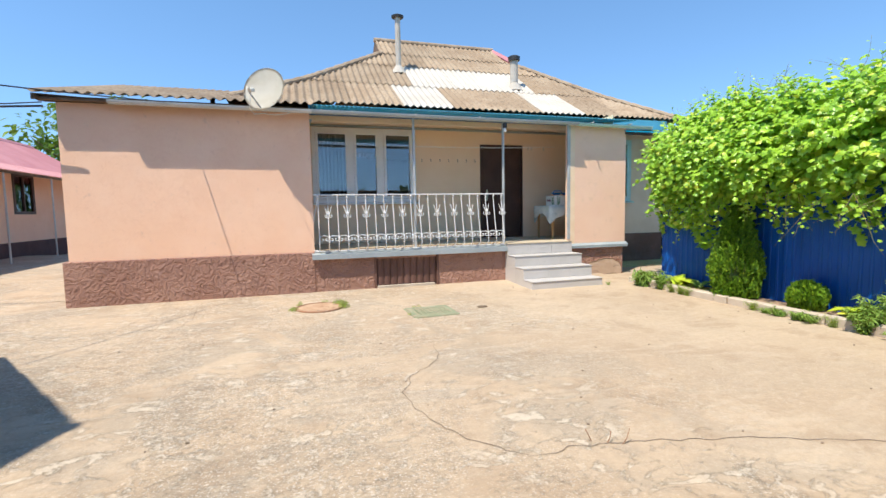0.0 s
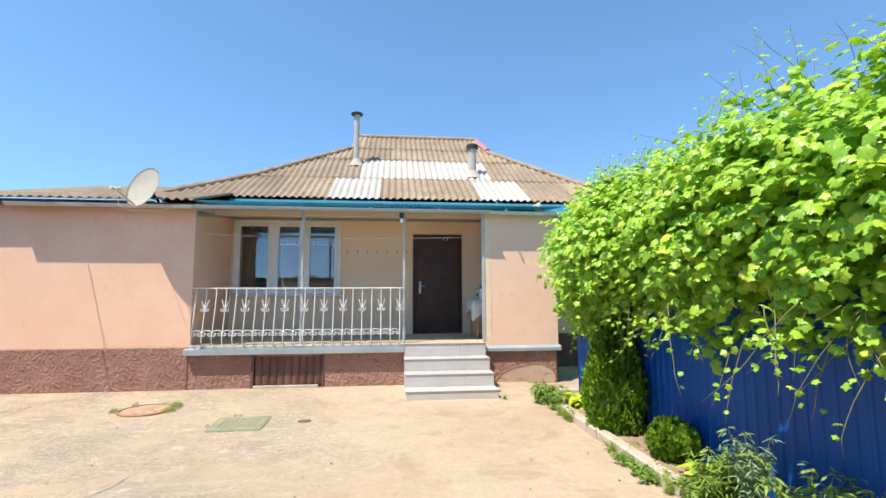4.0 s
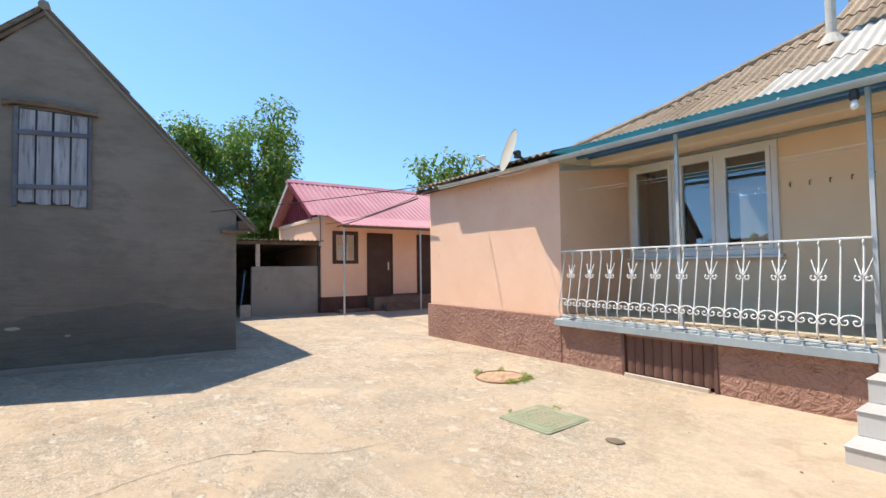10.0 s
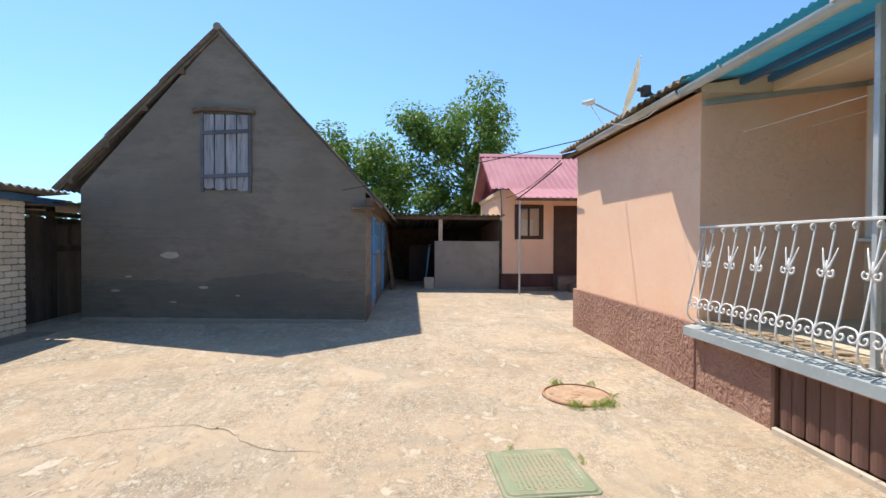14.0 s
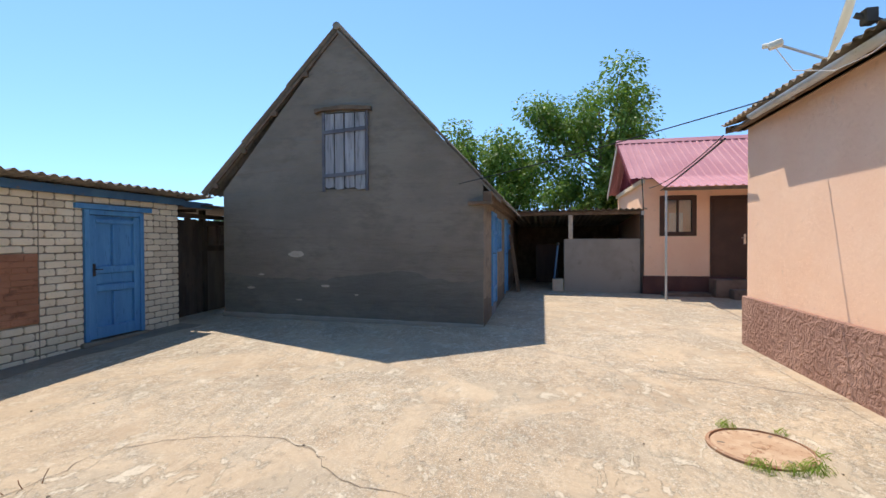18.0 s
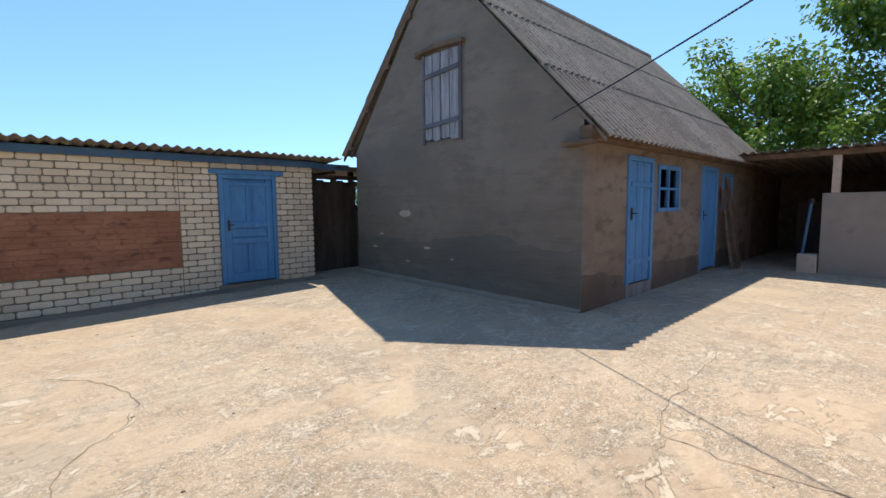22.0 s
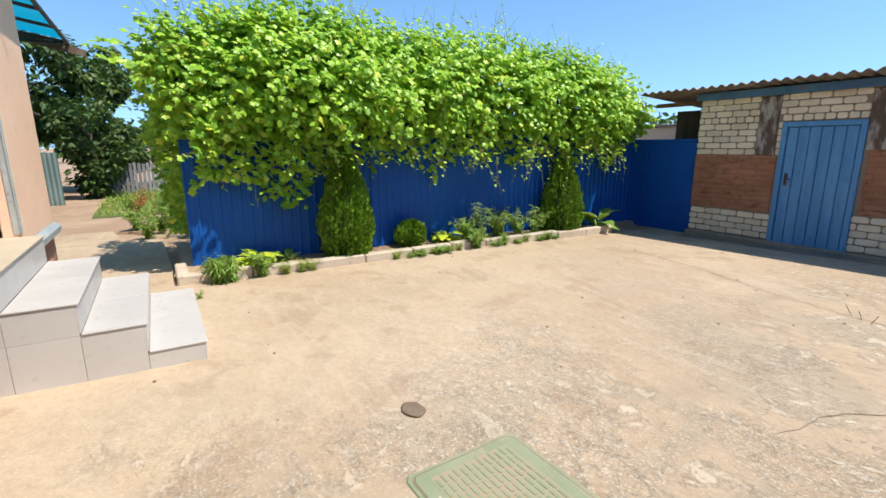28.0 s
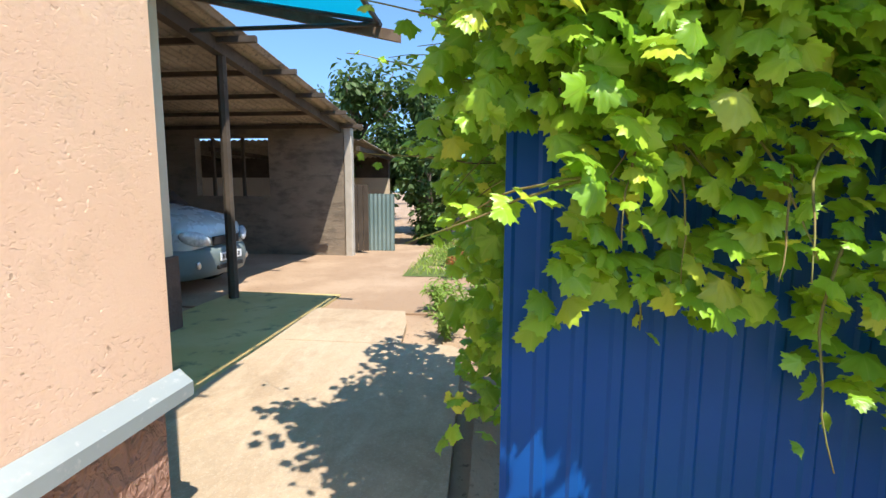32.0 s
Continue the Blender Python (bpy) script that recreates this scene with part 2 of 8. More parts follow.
def surf(name, c1, c2, scale=2.0, edge=(0.4, 0.65), c3=None, scale3=25.0, edge3=(0.58, 0.7), rough=0.8, metal=0.0, spec=0.4,
         bump=0.3, bscale=60.0, bdist=0.004, big=0.0, bigscale=6.0, stretch=(1, 1, 1), rnd=0.0, island=0.0, coat=0.0, pits=0.0, daubs=0.0, beds=0.0):
    """Two tones in large stains, a third in specks, roughness that follows them, and relief at two scales."""
    mat, t, b = nodes_of(name)
    at = place(t, stretch)
    col = blend(t, step_of(t, noise_at(t, at, scale), *edge), c1, c2)
    if c3:
        col = blend(t, step_of(t, noise_at(t, at, scale3, 4, 0.65), *edge3), col, c3)
    if rnd or island:
        src = t.nodes.new("ShaderNodeObjectInfo").outputs["Random"] if rnd else t.nodes.new("ShaderNodeNewGeometry").outputs["Random Per Island"]
        h = t.nodes.new("ShaderNodeHueSaturation")
        t.links.new(times(t, times(t, src, 2 * (rnd or island)), 1 - (rnd or island), "ADD"), h.inputs["Value"])
        t.links.new(col, h.inputs["Color"])
        col = h.outputs[0]
    t.links.new(col, b.inputs["Base Color"])
    t.links.new(times(t, times(t, noise_at(t, at, scale * 3), 0.3), rough - 0.15, "ADD"), b.inputs["Roughness"])
    b.inputs["Metallic"].default_value, b.inputs["Specular IOR Level"].default_value = metal, spec
    b.inputs["Coat Weight"].default_value = coat
    hs = [times(t, noise_at(t, at, bscale, 6, 0.7), 1.0)]
    if big:
        hs.append(times(t, noise_at(t, at, bigscale, 4, 0.55, 0.6), big))
    if pits:
        groove = step_of(t, noise_at(t, place(t, (1, 1, 1.7)), 27, 4, 0.62, 1.7), 0.565, 0.615)
        some = step_of(t, noise_at(t, at, 5.0, 4, 0.65), 0.42, 0.56)
        hs.append(times(t, times(t, groove, some), -4.6 * pits))
    if daubs:
        hs[0] = times(t, hs[0], 0.35)
        ridge = step_of(t, noise_at(t, at, 6.0, 3, 0.5, 2.6), 0.44, 0.60)
        hs += [times(t, ridge, daubs), times(t, step_of(t, noise_at(t, at, 13, 2, 0.5, 1.8), 0.5, 0.66), 0.4 * daubs)]
    if beds:
        flat = place(t, (0.55, 0.55, 5.0))
        hs.append(times(t, step_of(t, noise_at(t, flat, 1.0, 5, 0.6, 0.25), 0.40, 0.60), beds))
    relief(t, b, hs, bump, bdist)
    return mat


def leaf_mat(name, c1, c2, c3, through_light=0.35, rough=0.5, veins=False, spec=0.35):
    mat, t, b = nodes_of(name)
    at = place(t)
    r = times(t, t.nodes.new("ShaderNodeNewGeometry").outputs["Random Per Island"], t.nodes.new("ShaderNodeObjectInfo").outputs["Random"], "ADD")
    r = times(t, r, 1.0, "FRACT")
    col = blend(t, step_of(t, r, 0.15, 0.75), c1, c2)
    col = blend(t, step_of(t, r, 0.86, 0.97), col, c3)
    col = blend(t, step_of(t, noise_at(t, at, 1.3, 3), 0.55, 0.75), col, c2)
    if veins:
        sep = t.nodes.new("ShaderNodeSeparateXYZ")
        t.links.new(t.nodes.new("ShaderNodeUVMap").outputs[0], sep.inputs[0])
        ang = times(t, sep.outputs[0], sep.outputs[1], "ARCTAN2")
        ridge = times(t, times(t, times(t, ang, 3.4), 0.0, "SINE"), 0.0, "ABSOLUTE")
        line = step_of(t, ridge, 0.16, 0.04)
        col = blend(t, times(t, line, 0.22), col, (c3[0], c3[1], c3[2] * 2.2))
    t.links.new(col, b.inputs["Base Color"])
    b.inputs["Roughness"].default_value, b.inputs["Specular IOR Level"].default_value = rough, spec
    tr = t.nodes.new("ShaderNodeBsdfTranslucent")
    t.links.new(blend(t, 0.3, col, (c3[0] * 0.9, c3[1], c3[2] * 0.5)), tr.inputs[0])
    mx = t.nodes.new("ShaderNodeMixShader")
    mx.inputs[0].default_value = through_light
    t.links.new(b.outputs[0], mx.inputs[1]), t.links.new(tr.outputs[0], mx.inputs[2])
    t.links.new(mx.outputs[0], t.nodes["Material Output"].inputs[0])
    relief(t, b, [noise_at(t, at, 60, 3)], 0.25, 0.003)
    return mat


def concrete_yard():
    """Trowelled tan screed, worn through in wide patches to grey aggregate, with crisp pale flakes."""
    mat, t, b = nodes_of("yard concrete")
    at = place(t)
    big, mid = noise_at(t, at, 0.40, 5, 0.6, 0.4), noise_at(t, at, 1.5, 7, 0.66, 0.5)
    col = blend(t, step_of(t, big, 0.35, 0.65), (0.415, 0.312, 0.212), (0.48, 0.372, 0.258))
    # the screed has worn through in the middle of the yard and is still whole along the planting bed
    sep = t.nodes.new("ShaderNodeSeparateXYZ")
    t.links.new(at, sep.inputs[0])
    worn = step_of(t, times(t, sep.outputs[0], times(t, noise_at(t, at, 0.7, 5, 0.6, 0.6), 4.0), "ADD"), 5.6, 3.6)
    where = times(t, step_of(t, noise_at(t, at, 0.55, 7, 0.64, 0.8), 0.42, 0.54), times(t, times(t, worn, 0.9), 0.1, "ADD"))
    grey = times(t, step_of(t, noise_at(t, at, 0.8, 7, 0.66, 0.9), 0.47, 0.57), times(t, times(t, worn, 0.42), 0.16, "ADD"))
    col = blend(t, grey, col, (0.335, 0.275, 0.205))
    col = blend(t, times(t, step_of(t, mid, 0.52, 0.62), 0.55), col, (0.345, 0.25, 0.165))
    sweep = noise_at(t, place(t, (0.45, 1.5, 1)), 2.2, 6, 0.6, 1.6)
    col = blend(t, times(t, step_of(t, sweep, 0.52, 0.62), 0.28), col, (0.52, 0.42, 0.31))
    some = times(t, step_of(t, noise_at(t, at, 0.95, 5, 0.6, 0.5), 0.44, 0.54), worn)
    flake = times(t, step_of(t, noise_at(t, place(t, (0.8, 1.25, 1)), 4.2, 12, 0.76, 0.7), 0.525, 0.575), times(t, times(t, some, 0.85), 0.15, "ADD"))
    col = blend(t, times(t, flake, 0.5), col, (0.63, 0.55, 0.43))
    chip = times(t, step_of(t, noise_at(t, at, 9.0, 10, 0.72, 0.6), 0.545, 0.60), where)
    col = blend(t, times(t, chip, 0.5), col, (0.66, 0.575, 0.455))
    hollow = times(t, step_of(t, noise_at(t, at, 6.0, 9, 0.7, 0.9), 0.575, 0.60), where)
    col = blend(t, times(t, hollow, 0.30), col, (0.27, 0.215, 0.155))
    stones = times(t, step_of(t, noise_at(t, at, 46, 3, 0.6), 0.54, 0.61), times(t, times(t, where, 0.36), 0.08, "ADD"))
    col = blend(t, stones, col, (0.215, 0.185, 0.145))
    col = blend(t, times(t, step_of(t, noise_at(t, at, 62, 3, 0.65), 0.56, 0.63), times(t, times(t, where, 0.5), 0.12, "ADD")), col, (0.66, 0.60, 0.51))
    grain = t.nodes.new("ShaderNodeHueSaturation")
    gain = times(t, times(t, where, 1.0), 0.75, "ADD")
    t.links.new(times(t, times(t, times(t, noise_at(t, at, 16, 12, 0.86), -0.5, "ADD"), gain), 1.02, "ADD"), grain.inputs["Value"])
    t.links.new(col, grain.inputs["Color"])
    t.links.new(grain.outputs[0], b.inputs["Base Color"])
    b.inputs["Roughness"].default_value, b.inputs["Specular IOR Level"].default_value = 0.9, 0.25
    relief(t, b, [times(t, mid, 0.7), times(t, flake, 0.35), times(t, chip, 0.3), times(t, hollow, -0.15), times(t, sweep, 0.5), times(t, times(t, noise_at(t, at, 70, 5, 0.75), 0.75), where)], 0.75, 0.014)
    return mat


def glass_mat(name, tint=(0.9, 0.95, 0.95), rough=0.0):
    mat, t, b = nodes_of(name)
    tr, gl, mx = t.nodes.new("ShaderNodeBsdfTransparent"), t.nodes.new("ShaderNodeBsdfGlossy"), t.nodes.new("ShaderNodeMixShader")
    tr.inputs[0].default_value = (*tint, 1)
    gl.inputs["Roughness"].default_value = rough
    fr = add(t, "ShaderNodeFresnel", IOR=1.8)
    t.links.new(times(t, fr.outputs[0], 1.5), mx.inputs[0])
    t.links.new(tr.outputs[0], mx.inputs[1]), t.links.new(gl.outputs[0], mx.inputs[2])
    t.links.new(mx.outputs[0], t.nodes["Material Output"].inputs[0])
    return mat


def sheer(name, col, fac):
    """Thin coloured plastic that lets light through."""
    mat, t, b = nodes_of(name)
    b.inputs["Base Color"].default_value, b.inputs["Roughness"].default_value = (*col, 1), 0.35
    tr, mx = t.nodes.new("ShaderNodeBsdfTranslucent"), t.nodes.new("ShaderNodeMixShader")
    tr.inputs[0].default_value = (*col, 1)
    mx.inputs[0].default_value = fac
    t.links.new(b.outputs[0], mx.inputs[1]), t.links.new(tr.outputs[0], mx.inputs[2])
    t.links.new(mx.outputs[0], t.nodes["Material Output"].inputs[0])
    return mat


YARD = concrete_yard()
SOIL = surf("dry earth", (0.36, 0.245, 0.16), (0.46, 0.33, 0.225), 0.8, c3=(0.2, 0.14, 0.09), bump=0.7, bscale=30, bdist=0.02, big=1.0)
GRASSY = surf("grass ground", (0.10, 0.15, 0.035), (0.16, 0.19, 0.06), 0.6, c3=(0.25, 0.2, 0.1), bump=0.8, bscale=25, bdist=0.03, big=1.0)
MOSSY = surf("mossy concrete", (0.48, 0.37, 0.15), (0.54, 0.43, 0.20), 1.2, c3=(0.22, 0.20, 0.10), scale3=3.5, edge3=(0.55, 0.7), bump=0.5)
DARKCRACK = surf("crack dirt", (0.21, 0.16, 0.115), (0.28, 0.215, 0.155), 6)
PLASTER = surf("salmon plaster", (0.89, 0.567, 0.388), (0.92, 0.615, 0.435), 1.1, (0.35, 0.7), c3=(0.80, 0.52, 0.37), scale3=7, edge3=(0.6, 0.75), rough=0.92, spec=0.2, bump=0.45, bscale=70, bdist=0.005, pits=1.5)
PORCHWALL = surf("ochre plaster", (0.87, 0.66, 0.45), (0.90, 0.70, 0.50), 0.9, rough=0.92, spec=0.2, bump=0.3, bscale=30, bdist=0.006, big=0.6)
BEIGE = surf("beige plaster", (0.66, 0.53, 0.38), (0.72, 0.59, 0.44), 1.2, rough=0.92, spec=0.2, bump=0.35, bscale=28, bdist=0.006)
PLINTH = surf("brown plinth", (0.34, 0.19, 0.142), (0.41, 0.24, 0.18), 1.6, c3=(0.29, 0.16, 0.12), scale3=9, rough=0.88, spec=0.25, bump=0.55, bscale=60, bdist=0.026, big=0.6, bigscale=4, daubs=1.8)
CREAMBAND = surf("cream plaster", (0.86, 0.64, 0.43), (0.90, 0.70, 0.50), 3, rough=0.92, spec=0.2, bump=0.4, bscale=70, bdist=0.004, pits=1.0)
BAREPATCH = surf("bare cement", (0.52, 0.37, 0.26), (0.60, 0.45, 0.33), 3, rough=0.95, bump=0.6, bscale=25, bdist=0.01)
SLATE = surf("weathered slate sheet", (0.30, 0.222, 0.148), (0.375, 0.293, 0.205), 1.6, (0.35, 0.65), c3=(0.20, 0.148, 0.10), scale3=14, edge3=(0.52, 0.68), rough=0.95, spec=0.2, bump=0.6, bscale=35, bdist=0.008, rnd=0.14)
SLATEGREY = surf("grey slate sheet", (0.245, 0.205, 0.16), (0.325, 0.275, 0.22), 1.6, (0.35, 0.65), c3=(0.16, 0.145, 0.125), scale3=16, edge3=(0.5, 0.68), rough=0.95, spec=0.2, bump=0.6, bscale=35, bdist=0.008, rnd=0.1)
SLATENEW = surf("new white slate sheet", (0.48, 0.44, 0.375), (0.54, 0.50, 0.435), 1.5, c3=(0.44, 0.41, 0.36), scale3=12, rough=0.9, spec=0.2, bump=0.3, bscale=40, rnd=0.05)
TEAL = sheer("teal corrugated plastic", (0.07, 0.47, 0.60), 0.5)
TEALTOP = sheer("faded teal plastic", (0.11, 0.45, 0.56), 0.40)
CYAN = sheer("clear blue plastic", (0.02, 0.55, 0.70), 0.72)
GALV = surf("grey painted metal", (0.47, 0.49, 0.49), (0.55, 0.565, 0.56), 3, c3=(0.36, 0.36, 0.35), scale3=30, rough=0.5, metal=0.25, bump=0.12)
LEDGE = surf("pale blue-grey flashing", (0.34, 0.39, 0.41), (0.40, 0.45, 0.465), 2.5, c3=(0.46, 0.48, 0.48), scale3=20, rough=0.5, metal=0.1, bump=0.15)
WHITEIRON = surf("white painted iron", (0.72, 0.70, 0.68), (0.78, 0.77, 0.75), 5, c3=(0.45, 0.38, 0.32), scale3=35, edge3=(0.66, 0.72), rough=0.45, bump=0.2)
DOORBROWN = surf("dark brown door paint", (0.058, 0.029, 0.021), (0.075, 0.038, 0.028), 2, rough=0.5, spec=0.35, bump=0.12, bscale=140, bdist=0.001)
BROWNWOOD = surf("dark brown boards", (0.075, 0.036, 0.028), (0.11, 0.055, 0.043), 3, c3=(0.05, 0.025, 0.02), rough=0.6, bump=0.3, stretch=(1, 1, 0.2))
PVC = surf("white window plastic", (0.78, 0.79, 0.79), (0.82, 0.83, 0.83), 2, rough=0.35, bump=0.03)
TEALPAINT = surf("pale teal paint", (0.38, 0.60, 0.58), (0.45, 0.66, 0.64), 3, rough=0.5, bump=0.2)
GLASS = glass_mat("window glass")
# dark base colour puts the dimness of unlit rooms into their surfaces
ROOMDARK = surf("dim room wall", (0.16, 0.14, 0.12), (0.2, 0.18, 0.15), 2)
CURTAIN = surf("brown curtain", (0.13, 0.095, 0.075), (0.17, 0.125, 0.10), 6, rough=0.95, bump=0.1, stretch=(6, 6, 0.3))
TILE = surf("pale grey tile", (0.53, 0.505, 0.48), (0.575, 0.55, 0.525), 1.5, c3=(0.48, 0.46, 0.44), scale3=18, rough=0.4, spec=0.5, bump=0.06, rnd=0.03)
TILETOP = surf("worn pale tread tile", (0.48, 0.455, 0.43), (0.53, 0.505, 0.48), 1.8, c3=(0.42, 0.39, 0.355), scale3=16, rough=0.5, bump=0.06, rnd=0.03)
GROUT = surf("grout", (0.33, 0.30, 0.27), (0.38, 0.35, 0.31), 5)
PORCHFLOOR = surf("sandy porch tile", (0.53, 0.45, 0.325), (0.57, 0.49, 0.365), 2, c3=(0.61, 0.53, 0.41), scale3=10, rough=0.75, bump=0.08, rnd=0.05)
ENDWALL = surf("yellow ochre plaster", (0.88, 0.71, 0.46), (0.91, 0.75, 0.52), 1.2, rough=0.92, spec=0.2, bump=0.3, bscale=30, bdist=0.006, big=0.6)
EDGETILE = surf("rough tan edging", (0.34, 0.25, 0.16), (0.44, 0.34, 0.23), 5, c3=(0.2, 0.14, 0.09), scale3=16, rough=0.9, bump=0.5, bscale=30, rnd=0.2)
SANDTILE = surf("sand coloured tile", (0.52, 0.44, 0.32), (0.57, 0.485, 0.365), 2, rough=0.5, bump=0.06)
STUCCO = surf("grey cement render", (0.235, 0.197, 0.156), (0.29, 0.245, 0.196), 0.8, (0.35, 0.7), c3=(0.212, 0.178, 0.142), scale3=3.0, edge3=(0.42, 0.75), rough=0.95, spec=0.15, bump=0.8, bscale=35, bdist=0.014, big=1.6, bigscale=4, stretch=(0.75, 0.75, 1.7), beds=0.7)
CLAY = surf("clay render", (0.245, 0.200, 0.152), (0.30, 0.248, 0.19), 0.9, c3=(0.165, 0.135, 0.105), scale3=3, edge3=(0.45, 0.7), rough=0.95, spec=0.15, bump=0.7, bscale=30, bdist=0.010, big=1.0, bigscale=3, stretch=(0.75, 0.75, 1.7), beds=0.7)
OLDWOOD = surf("silvered wood", (0.22, 0.215, 0.225), (0.30, 0.295, 0.305), 3, c3=(0.13, 0.12, 0.12), scale3=12, rough=0.9, bump=0.6, bscale=30, stretch=(3, 3, 0.35), rnd=0.12)
BEAMWOOD = surf("old brown timber", (0.15, 0.10, 0.065), (0.22, 0.15, 0.10), 2.5, c3=(0.09, 0.06, 0.04), scale3=10, rough=0.9, bump=0.5, bscale=30, stretch=(2, 2, 2), rnd=0.12)
BLUEWOOD = surf("blue painted wood", (0.085, 0.26, 0.52), (0.115, 0.32, 0.59), 2.2, c3=(0.05, 0.17, 0.37), scale3=14, edge3=(0.55, 0.72), rough=0.5, spec=0.4, bump=0.35, bscale=30, bdist=0.004, stretch=(2.5, 2.5, 0.4))
BLUETRIM = surf("blue painted fascia", (0.055, 0.135, 0.27), (0.08, 0.19, 0.34), 2, c3=(0.16, 0.14, 0.13), scale3=9, edge3=(0.6, 0.72), rough=0.6, bump=0.3)
BLUEFENCE = surf("blue coated steel", (0.002, 0.075, 0.33), (0.004, 0.09, 0.39), 0.9, rough=0.5, spec=0.3, bump=0.05, bscale=8, bdist=0.01)
MORTAR = surf("grey mortar", (0.26, 0.21, 0.155), (0.33, 0.27, 0.205), 3, c3=(0.19, 0.15, 0.11), bump=0.7, bscale=40, bdist=0.01)
BRICK = surf("white silicate brick", (0.74, 0.635, 0.475), (0.80, 0.70, 0.54), 3, c3=(0.58, 0.50, 0.39), scale3=24, rough=0.95, spec=0.2, bump=0.5, bscale=50, bdist=0.006, rnd=0.12)
BRICKFAR = surf("white silicate brick joined", (0.74, 0.635, 0.475), (0.80, 0.70, 0.54), 3, c3=(0.58, 0.50, 0.39), scale3=24, rough=0.95, spec=0.2, bump=0.5, bscale=50, bdist=0.006, island=0.12)
REDPANEL = surf("red-brown painted brick", (0.34, 0.160, 0.095), (0.42, 0.205, 0.125), 1.6, c3=(0.20, 0.10, 0.065), scale3=5, edge3=(0.52, 0.70), rough=0.9, spec=0.2, bump=0.8, bscale=22, bdist=0.010, stretch=(1, 1, 2.2), island=0.07)
PINKROOF = surf("pink-red coated steel", (0.47, 0.19, 0.21), (0.53, 0.235, 0.25), 0.8, rough=0.5, spec=0.5, bump=0.04, bscale=10)
MAROON = surf("maroon steel", (0.17, 0.02, 0.035), (0.21, 0.03, 0.045), 1.2, rough=0.5, bump=0.05)
DARKMETAL = surf("dark steel", (0.05, 0.05, 0.05), (0.08, 0.075, 0.07), 4, rough=0.5, metal=0.5)
CHROME = surf("satin metal", (0.55, 0.54, 0.52), (0.62, 0.61, 0.6), 4, rough=0.3, metal=0.9, bump=0.02)
DISH = surf("cream dish paint", (0.72, 0.68, 0.56), (0.78, 0.74, 0.63), 4, c3=(0.42, 0.26, 0.14), scale3=9, edge3=(0.66, 0.74), rough=0.6, bump=0.05)
CABLE = surf("black cable", (0.03, 0.03, 0.03), (0.05, 0.05, 0.05), 8, rough=0.6)
PIPE = surf("grey asbestos pipe", (0.45, 0.41, 0.345), (0.52, 0.48, 0.41), 3, c3=(0.36, 0.32, 0.27), scale3=12, rough=0.9)
COVER = surf("faded green plastic cover", (0.24, 0.275, 0.17), (0.29, 0.315, 0.205), 2.5, c3=(0.40, 0.345, 0.235), scale3=4, edge3=(0.50, 0.68), rough=0.9, spec=0.2, bump=0.3)
RUST = surf("rusty iron", (0.30, 0.15, 0.085), (0.36, 0.21, 0.13), 9, c3=(0.47, 0.35, 0.24), scale3=13, edge3=(0.52, 0.64), rough=0.95, bump=0.6, bscale=40, bdist=0.006)
KERB = surf("pale kerb stone", (0.48, 0.40, 0.31), (0.57, 0.49, 0.39), 2.5, c3=(0.34, 0.28, 0.21), scale3=14, rough=0.9, bump=0.5, bscale=30, bdist=0.008, rnd=0.08)
VINE = leaf_mat("grape leaf", (0.235, 0.47, 0.034), (0.405, 0.66, 0.052), (0.60, 0.69, 0.075), 0.29, 0.36, True, 0.5)
VINESTEM = surf("vine shoot", (0.20, 0.22, 0.06), (0.26, 0.20, 0.08), 5)
THUJA = leaf_mat("thuja scale", (0.075, 0.175, 0.012), (0.17, 0.32, 0.018), (0.30, 0.44, 0.03), 0.15)
HOSTA = leaf_mat("yellow-green hosta leaf", (0.48, 0.64, 0.045), (0.60, 0.70, 0.05), (0.70, 0.72, 0.10), 0.25)
WEED = leaf_mat("weed leaf", (0.20, 0.34, 0.06), (0.28, 0.42, 0.08), (0.32, 0.42, 0.10), 0.3)
TREELEAF = leaf_mat("tree leaf", (0.095, 0.19, 0.035), (0.155, 0.27, 0.045), (0.25, 0.36, 0.06), 0.35)
DARKLEAF = leaf_mat("dark tree leaf", (0.06, 0.115, 0.03), (0.085, 0.15, 0.035), (0.13, 0.20, 0.05), 0.25)
GRASS = leaf_mat("grass blade", (0.28, 0.42, 0.06), (0.35, 0.47, 0.08), (0.46, 0.42, 0.16), 0.3)
BARK = surf("grey bark", (0.12, 0.095, 0.07), (0.18, 0.145, 0.11), 5, rough=0.95, bump=0.8, bscale=20, bdist=0.02, stretch=(2, 2, 0.5))


# ---------------------------------------------------------------- ground
def ground_z(x, y):
    """The yard is a shallow dish that falls a little towards the gate."""
    xc = min(max(x, -4.0), 6.2)
    back = 0.13 - 0.03 * (xc + 3.0)
    mid = 0.1 * max(0.0, min(1.0, (0.5 - xc) / 4.3)) ** 1.3
    house = 0.06
    if y < 4.5:
        k = max(0.0, min(1.0, (y + 0.8) / 5.3))
        k = k * (2 - k)
        z = back + (mid - back) * k
    else:
        k = max(0.0, min(1.0, (y - 4.5) / 3.8))
        z = mid + (house - mid) * k * k
    if x < -4.0:
        z += 0.07 * min(1.0, (-4.0 - x) / 5.0)
    return z


def sheet(name, xs, ys, mat, height, parent=None):
    verts = [(x, y, height(x, y)) for y in ys for x in xs]
    w = len(xs)
    faces = [(j * w + i, j * w + i + 1, j * w + w + i + 1, j * w + w + i) for j in range(len(ys) - 1) for i in range(w - 1)]
    return raw(name, verts, faces, mat, parent, smooth=True)


